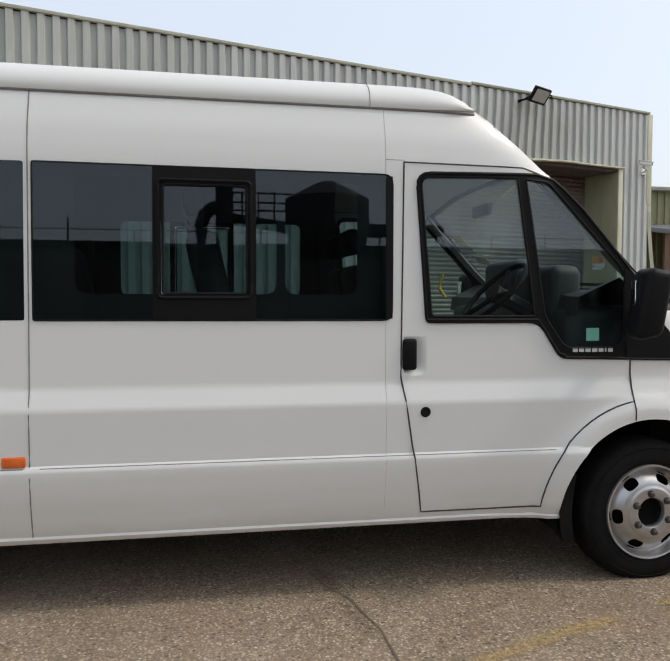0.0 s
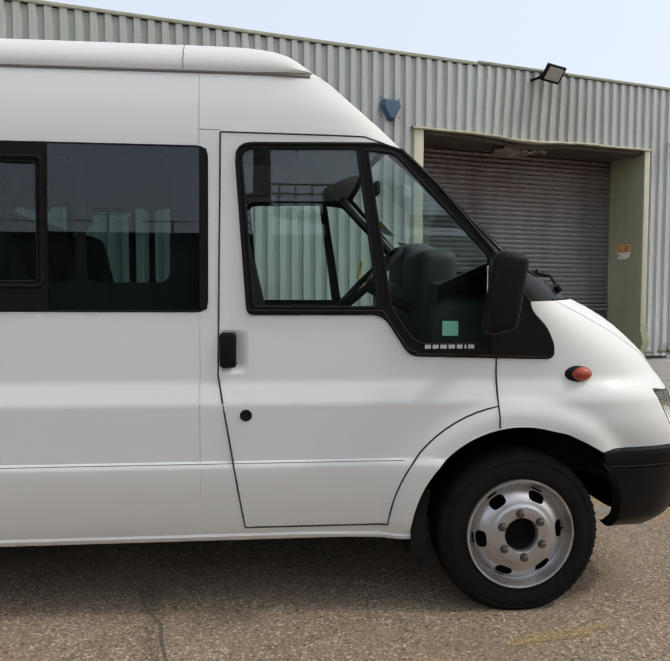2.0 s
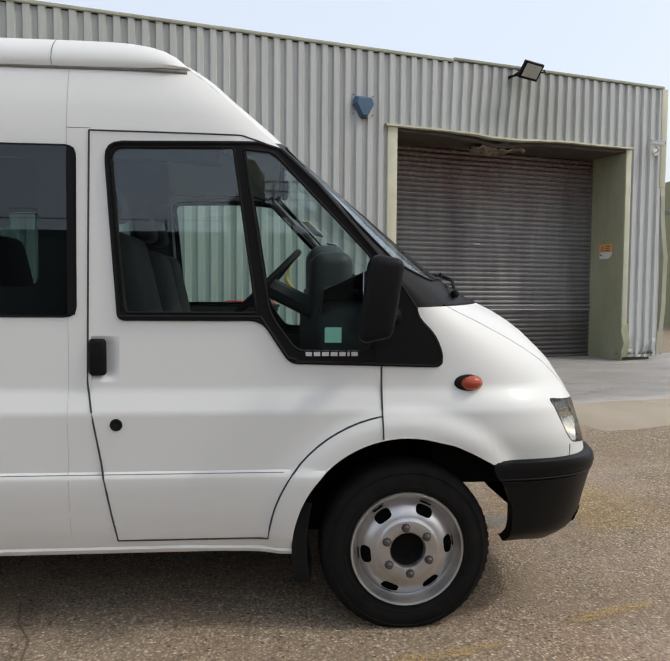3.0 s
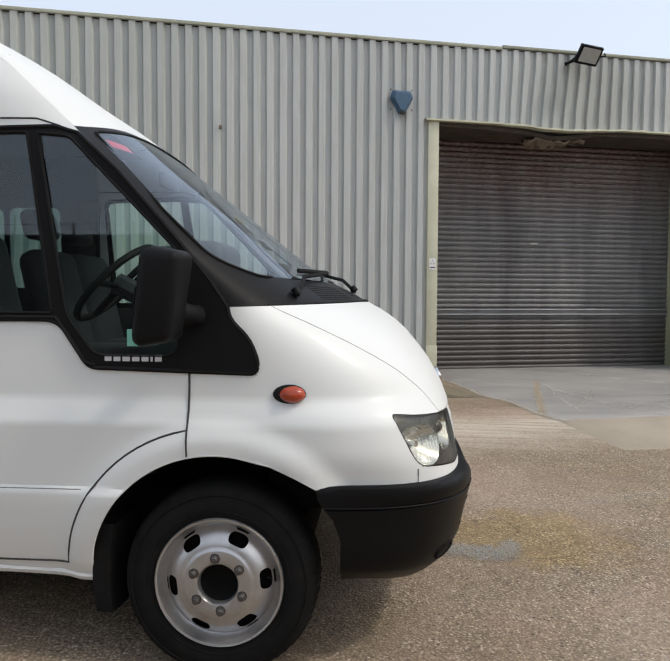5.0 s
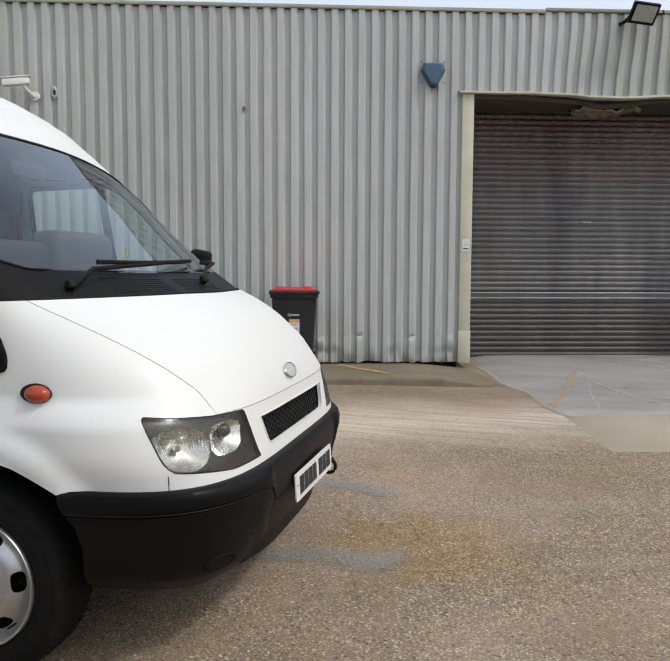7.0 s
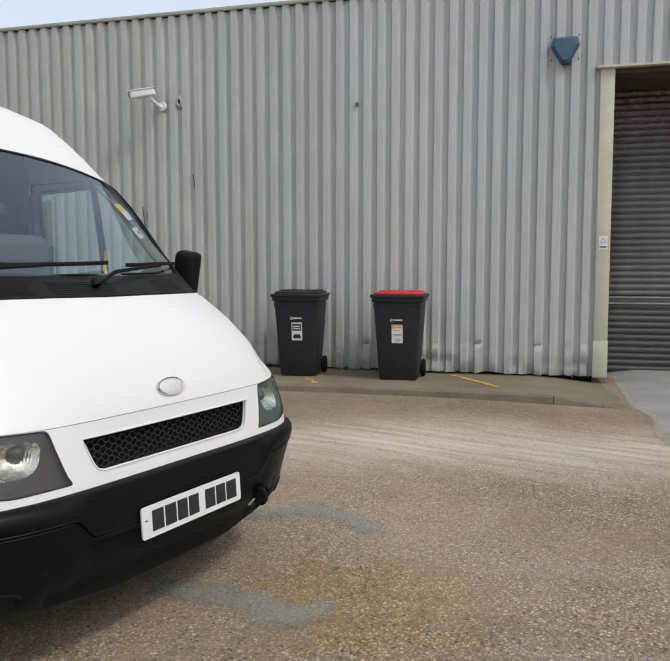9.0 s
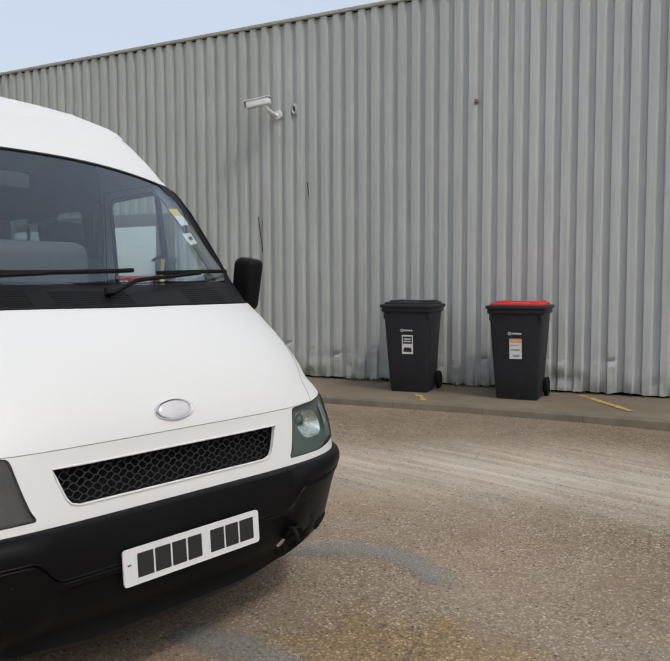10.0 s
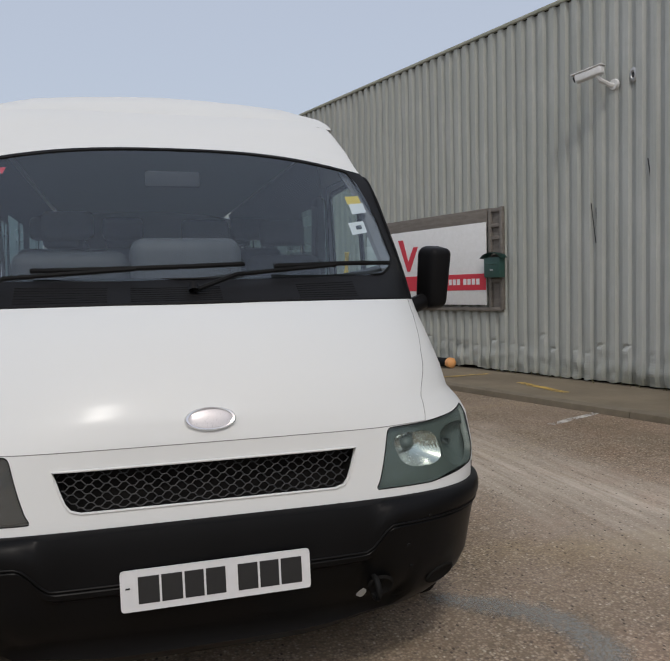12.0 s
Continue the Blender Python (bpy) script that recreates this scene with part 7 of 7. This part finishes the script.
# floodlight over the gate
FLOODGLASS = make_simple("dusty_flood_glass", (0.30, 0.30, 0.28), (0.38, 0.38, 0.35), 0.25, 12, 0)
fl = thing("floodlight", "black LED floodlight on a bracket at the eave", "floodlight", at=at_wall(7.19, 0.0, 4.51) @ Matrix.Scale(0.80, 4))
m = Matrix.Translation((-0.06, -0.40, 0.04)) @ pose(0, 0, 0, 38, 0, 0) @ pose(0, 0, 0, 0, 6, 0)
part("housing", moved(box_bm(-0.21, 0.21, -0.035, 0.035, -0.16, 0.16, 0.012), m), BUMPER, fl, "black housing")
part("glass", moved(box_bm(-0.17, 0.17, -0.042, -0.034, -0.115, 0.125, 0.003, 1), m), FLOODGLASS, fl, "pale glass front")
bm = bmesh.new()
for k in range(9):
    box_bm(-0.18 + 0.043 * k, -0.165 + 0.043 * k, 0.03, 0.06, -0.13, 0.13, 0, 1, bm)
part("cooling_fin", moved(bm, m), SEAL, fl)
part("bracket", tube([(-0.26, 0.0, -0.02), (-0.26, -0.35, 0.02), (0.26, -0.40, 0.04), (0.26, -0.36, 0.10)], 0.014, 6), SEAL, fl)
part("bracket_arm", tube([(-0.30, 0.06, 0.0), (-0.1, -0.2, 0.04), (0.0, -0.36, 0.08)], 0.022, 6), SEAL, fl)

# signs on the gate
sg = thing("warning_sign", "small white warning sign on the gate post", "sign", at=at_wall(5.055, 0.053, 1.72))
part("sign_plate", box_bm(-0.045, 0.045, -0.003, 0.0, -0.075, 0.075), WHITE, sg)
bm = bmesh.new()
tube([(-0.03, -0.004, 0.0), (0.03, -0.004, 0.0), (0.0, -0.004, 0.052)], 0.004, 4, bm, closed=True)
part("warning_triangle", bm, INK, sg)
part("text_bar", box_bm(-0.035, 0.035, -0.005, -0.003, -0.055, -0.04), INK, sg)
sg = thing("hazard_sign", "yellow hazard notice over a white torn notice", "sign", at=WM @ Matrix.Translation((GATE_R - 0.003, 0.36, 1.98)) @ pose(0, 0, 0, 0, 0, -90))
part("sign_plate", box_bm(-0.15, 0.15, -0.004, 0.0, 0.0, 0.135), ORANGE, sg, "yellow upper notice")
part("sign_plate_lower", prism([(-0.14, -0.11), (0.05, -0.11), (0.13, -0.07), (0.15, 0.0), (-0.14, 0.0)], -0.004, 0.0), WHITE, sg, "torn white lower notice")
bm = bmesh.new()
tube([(-0.11, -0.006, 0.025), (-0.04, -0.006, 0.025), (-0.075, -0.006, 0.095)], 0.007, 4, bm, closed=True)
part("warning_triangle", bm, INK, sg)
for z, x1 in ((0.10, 0.11), (0.065, 0.09), (0.03, 0.10)):
    part("text_bar", box_bm(0.0, x1, -0.007, -0.004, z - 0.007, z + 0.007), INK, sg)
part("text_bar", box_bm(-0.12, -0.09, -0.007, -0.004, -0.06, -0.03), INK, sg)

# board with a red band on a weathered backing, and the letter box beside it
bd = thing("sign_board", "white sign board with red mark and band on weathered timber", "sign", at=at_wall(-2.34, 0.03, 1.08))
part("backing_board", box_bm(-2.7, 0.10, -0.05, 0.0, 1.05, 1.28, 0.006), WEATHER, bd, "weathered grey top board")
part("frame_rail", box_bm(-2.7, 0.36, -0.05, 0.0, -0.08, -0.03, 0.005), WEATHER, bd)
for x in (0.125, 0.33):
    part("frame_post", box_bm(x, x + 0.05, -0.05, 0.0, -0.06, 1.28, 0.005), WEATHER, bd)
for z in (0.30, 0.62, 0.86, 1.02, 1.22):
    part("frame_slat", box_bm(0.11, 0.38, -0.045, -0.005, z, z + 0.05, 0.005), WEATHER, bd)
part("frame_back", box_bm(0.11, 0.38, -0.012, 0.0, -0.05, 1.25), WEATHER, bd)
part("board_face", box_bm(-2.65, 0.10, -0.07, -0.05, 0.0, 1.10, 0.004), WHITE, bd, "white printed board")
part("red_band", box_bm(-2.65, 0.10, -0.074, -0.070, 0.20, 0.42), RED, bd, "red band with plain white bars")
x = -0.02
for k in range(9):
    part("number_bar", box_bm(x - 0.062, x, -0.077, -0.074, 0.275, 0.355), WHITE, bd)
    x -= 0.085 if k != 3 else 0.13
bm = prism([(-1.80, 0.98), (-1.68, 0.98), (-1.555, 0.64), (-1.43, 0.86), (-1.32, 0.86), (-1.52, 0.50), (-1.58, 0.50)], -0.076, -0.070)
part("red_mark", bm, RED, bd, "red tick-shaped mark")
for z, x0, x1 in ((0.93, -2.30, -2.02), (0.80, -2.22, -1.98), (0.70, -2.20, -1.98)):
    part("text_bar", box_bm(x0, x1, -0.074, -0.070, z - 0.03, z + 0.03), SMOKE, bd)
lb = thing("letter_box", "dark green metal letter box with a pitched lid", "letter box", at=at_wall(-2.05, 0.08, 1.44) @ Matrix.Scale(0.88, 4))
part("box", box_bm(-0.16, 0.16, -0.12, 0.0, 0.0, 0.30, 0.01), GREEN, lb)
bm = grid_bm([[(x, y, z) for x, z in ((-0.21, 0.285), (-0.15, 0.34), (0.0, 0.375), (0.15, 0.34), (0.21, 0.285))] for y in (-0.16, 0.0)])
bmesh.ops.solidify(bm, geom=bm.faces[:], thickness=0.012)
part("lid", bm, GREEN, lb)
part("flap", box_bm(-0.10, 0.10, -0.128, -0.118, 0.19, 0.215, 0.003), GREEN, lb)
part("name_plate", box_bm(-0.03, 0.03, -0.126, -0.118, 0.10, 0.125, 0.002), STEEL, lb, "small steel plate")

# scars and fixings on the cladding
for u, z, w, h, lean in ((0.14, 2.43, 0.012, 0.42, -9), (-0.58, 2.02, 0.010, 0.46, -8), (-0.54, 2.06, 0.006, 0.26, -3), (0.02, 2.62, 0.008, 0.12, -5)):
    sc = thing("wall_scar", "dark torn scratch in the cladding", "scratch", kind="structure", at=at_wall(u, 0.030, z) @ pose(0, 0, 0, 0, lean, 0))
    part("tear", box_bm(-w * 0.45, w * 0.45, -0.003, 0.001, -h / 2, h / 2), INK, sc)
vent = thing("pipe_stub", "torn round cable hole in the cladding", "hole", kind="structure", at=at_wall(-0.07, 0.029, 3.55))
part("hole_rim", moved(lathe([(0.020, 0.0), (0.03, -0.012), (0.045, -0.008), (0.055, 0.0)], 18), Matrix.Diagonal((0.8, 1, 1.5, 1))), STEEL, vent)
part("hole", moved(lathe([(0.001, -0.002), (0.025, -0.002)], 18), Matrix.Diagonal((0.8, 1, 1.5, 1))), INK, vent)
stub = thing("bolt_stub", "dark rusted bolt stub on the cladding", "bolt", kind="structure", at=at_wall(2.245, 0.028, 3.39))
part("stub", moved(lathe([(0.001, -0.04), (0.02, -0.04), (0.024, 0.0)], 12), Matrix.Identity(4)), RUSTY, stub)
rng = random.Random(5)
fix = thing("cladding_screws", "dark screw heads in rows over the cladding", "screws", kind="stuff")
bm = bmesh.new()
for z in (1.35, 2.55, 3.75):
    k = -60
    while k * PITCH < WALL_END:
        uu = (k + 0.18) * PITCH
        if rng.random() < 0.28 and not (GATE_L - 0.2 < uu < GATE_R + 0.1 and z < 3.65):
            tmp = lathe([(0.001, -0.006), (0.005, -0.005), (0.0075, 0.0)], 6)
            join(bm, moved(tmp, at_wall(uu, 0.002, z + rng.uniform(-0.02, 0.02))))
        k += 1
part("screw_heads", bm, NUT, fix)

# traffic cone lying by the kerb, seen past the wing
cn = thing("traffic_cone", "black and orange post lying on the pavement", "cone", at=at_wall(-2.80, 0.22, 0.27) @ pose(0, 0, 0, 0, 0, 180))
part("barrel", moved(lathe([(0.001, -0.45), (0.06, -0.45), (0.065, 0.0)], 20), pose(0, 0, 0, 0, 0, 90)), SEAL, cn, "black barrel")
part("cap", moved(lathe([(0.066, -0.08), (0.075, -0.06), (0.072, 0.0), (0.03, 0.03), (0.001, 0.032)], 20), pose(0, 0, 0, 0, 0, 90)), ORANGE, cn, "orange cap")

# moss and litter at the wall's foot
bm = bmesh.new()
rng = random.Random(11)
for k in range(420):
    uu = rng.choice((rng.uniform(0.6, 1.35), rng.uniform(2.0, 2.6), rng.uniform(-3, 5), rng.uniform(9.1, 9.9)))
    nn = abs(rng.gauss(0.0, 0.05)) + 0.01
    zz = 0.195 if uu < 5.2 else 0.30
    hgt = rng.uniform(0.02, 0.09)
    p = wall_at(uu, nn, zz)
    d = Vector((rng.uniform(-1, 1), rng.uniform(-1, 1), 0)).normalized() * 0.006
    tip = p + Vector((rng.uniform(-0.03, 0.03), rng.uniform(-0.03, 0.03), hgt))
    bm.faces.new([bm.verts.new(p - d), bm.verts.new(p + d), bm.verts.new(tip)])
MOSS = make_simple("dry_weeds", (0.10, 0.095, 0.04), (0.16, 0.14, 0.07), 0.9, 20, 0)
tagged(new("wall_foot_weeds", mesh_of("wall_foot_weeds", bm, MOSS, False)), "dry weeds and moss along the wall foot", "weeds", kind="stuff")

# ---------------- beyond the corner ----------------
shed = thing("far_shed", "olive profiled shed with a dark lean-to, beyond the warehouse", "building")
part("wall", box_bm(16, 40, 24, 30, 0, 5.3), SHED, shed)
bm = bmesh.new()
for k in range(80):
    box_bm(16 + 0.3 * k, 16.12 + 0.3 * k, 23.94, 24.0, 2.2, 5.3, 0, 1, bm)
part("sheet_rib", bm, SHED, shed)
part("roof_edge", box_bm(15.8, 40, 23.7, 24.2, 5.28, 5.42, 0.02), EAVE, shed)
part("lean_to_roof", moved(box_bm(15.0, 34, -1.8, 1.8, -0.08, 0.08, 0.02), Matrix.Translation((0, 22.4, 3.75)) @ pose(0, 0, 0, 9, 0, 0)), ROOFDARK, shed, "dark lean-to roof")
part("lean_to_wall", box_bm(15.2, 34, 21.2, 21.5, 0.0, 3.5), BRICK, shed, "rust-brown lean-to front")
fence = thing("steel_fence", "dark grey palisade fence", "fence")
me_p = mesh_of("pale", prism([(-0.035, 0), (0.035, 0), (0.035, 2.05), (0.0, 2.15), (-0.035, 2.05)], -0.008, 0.008), ROOFDARK, False)
for k in range(60):
    o = new("pale", me_p)
    o.parent = fence
    o.location = (12.2 + 0.17 * k, 17.5 + 0.02 * k, 0)
for z in (0.35, 1.5):
    part("rail", box_bm(12.1, 22.5, 17.52, 17.56, z, z + 0.06), ROOFDARK, fence)

# ---------------- behind the camera, seen in the glass ----------------
yard = thing("yard_fence", "dark boarded fence along the far side of the yard", "fence", kind="structure")
for k in range(30):
    h = 2.5 + 0.25 * math.sin(k * 1.7)
    part("fence_bay", box_bm(-28 + 2.0 * k, -26.06 + 2.0 * k, -9.1, -9.0, 0, h, 0.01), HEDGE, yard)
    part("fence_post", box_bm(-28.05 + 2.0 * k, -27.95 + 2.0 * k, -9.0, -8.9, 0, 3.0, 0.01), HEDGE, yard)
far = thing("yard_building", "dark low industrial building across the yard", "building", kind="structure")
part("wall", box_bm(-34, 34, -23, -21.6, 0, 4.35), YARDDARK, far)
part("roof", box_bm(-34.5, 34.5, -24, -21.4, 4.35, 4.5), YARDDARK, far)
plant = thing("extraction_plant", "dark dust extraction ducts and hopper above the yard building", "ducts", kind="structure")
part("riser", tube([(1.06, -21.3, 3.0), (1.06, -21.3, 9.5)], 0.33, 16), YARDDARK, plant)
part("elbow_duct", tube([(0.2, -21.3, 3.0), (0.2, -21.3, 5.2), (0.32, -21.3, 5.6), (0.6, -21.3, 5.85), (1.06, -21.3, 5.95)], 0.25, 14), YARDDARK, plant)
part("cross_duct", tube([(1.06, -21.3, 5.5), (3.2, -21.2, 5.2), (4.0, -21.1, 5.1)], 0.22, 12), YARDDARK, plant)
hop = lathe([(0.2, -1.8), (1.5, -0.5), (1.6, 0.3), (1.6, 1.2), (0.3, 1.9), (0.01, 1.92)], 20)
part("hopper", moved(hop, Matrix.Translation((4.9, -21.0, 5.0)) @ pose(0, 0, 0, 90, 0, 0)), YARDDARK, plant)
part("canopy", box_bm(6.4, 9.4, -21.8, -20.6, 4.9, 5.3, 0.03), YARDDARK, plant)
for z in (5.75, 6.05, 6.4):
    part("walkway_rail", tube([(1.3, -21.0, z), (3.6, -21.0, z)], 0.035, 6), YARDDARK, plant)
for x in (1.7, 2.3, 2.9, 3.5):
    part("rail_post", tube([(x, -21.0, 5.3), (x, -21.0, 6.45)], 0.035, 6), YARDDARK, plant)
for k in range(14):
    part("mast", tube([(-16 + 2.3 * k, -21.2, 4.4), (-16 + 2.3 * k, -21.2, 4.95 + 0.2 * (k % 3))], 0.04, 6), YARDDARK, plant)
part("guard_wire", tube([(-18, -21.2, 4.95), (16, -21.2, 4.95)], 0.02, 4), YARDDARK, plant)
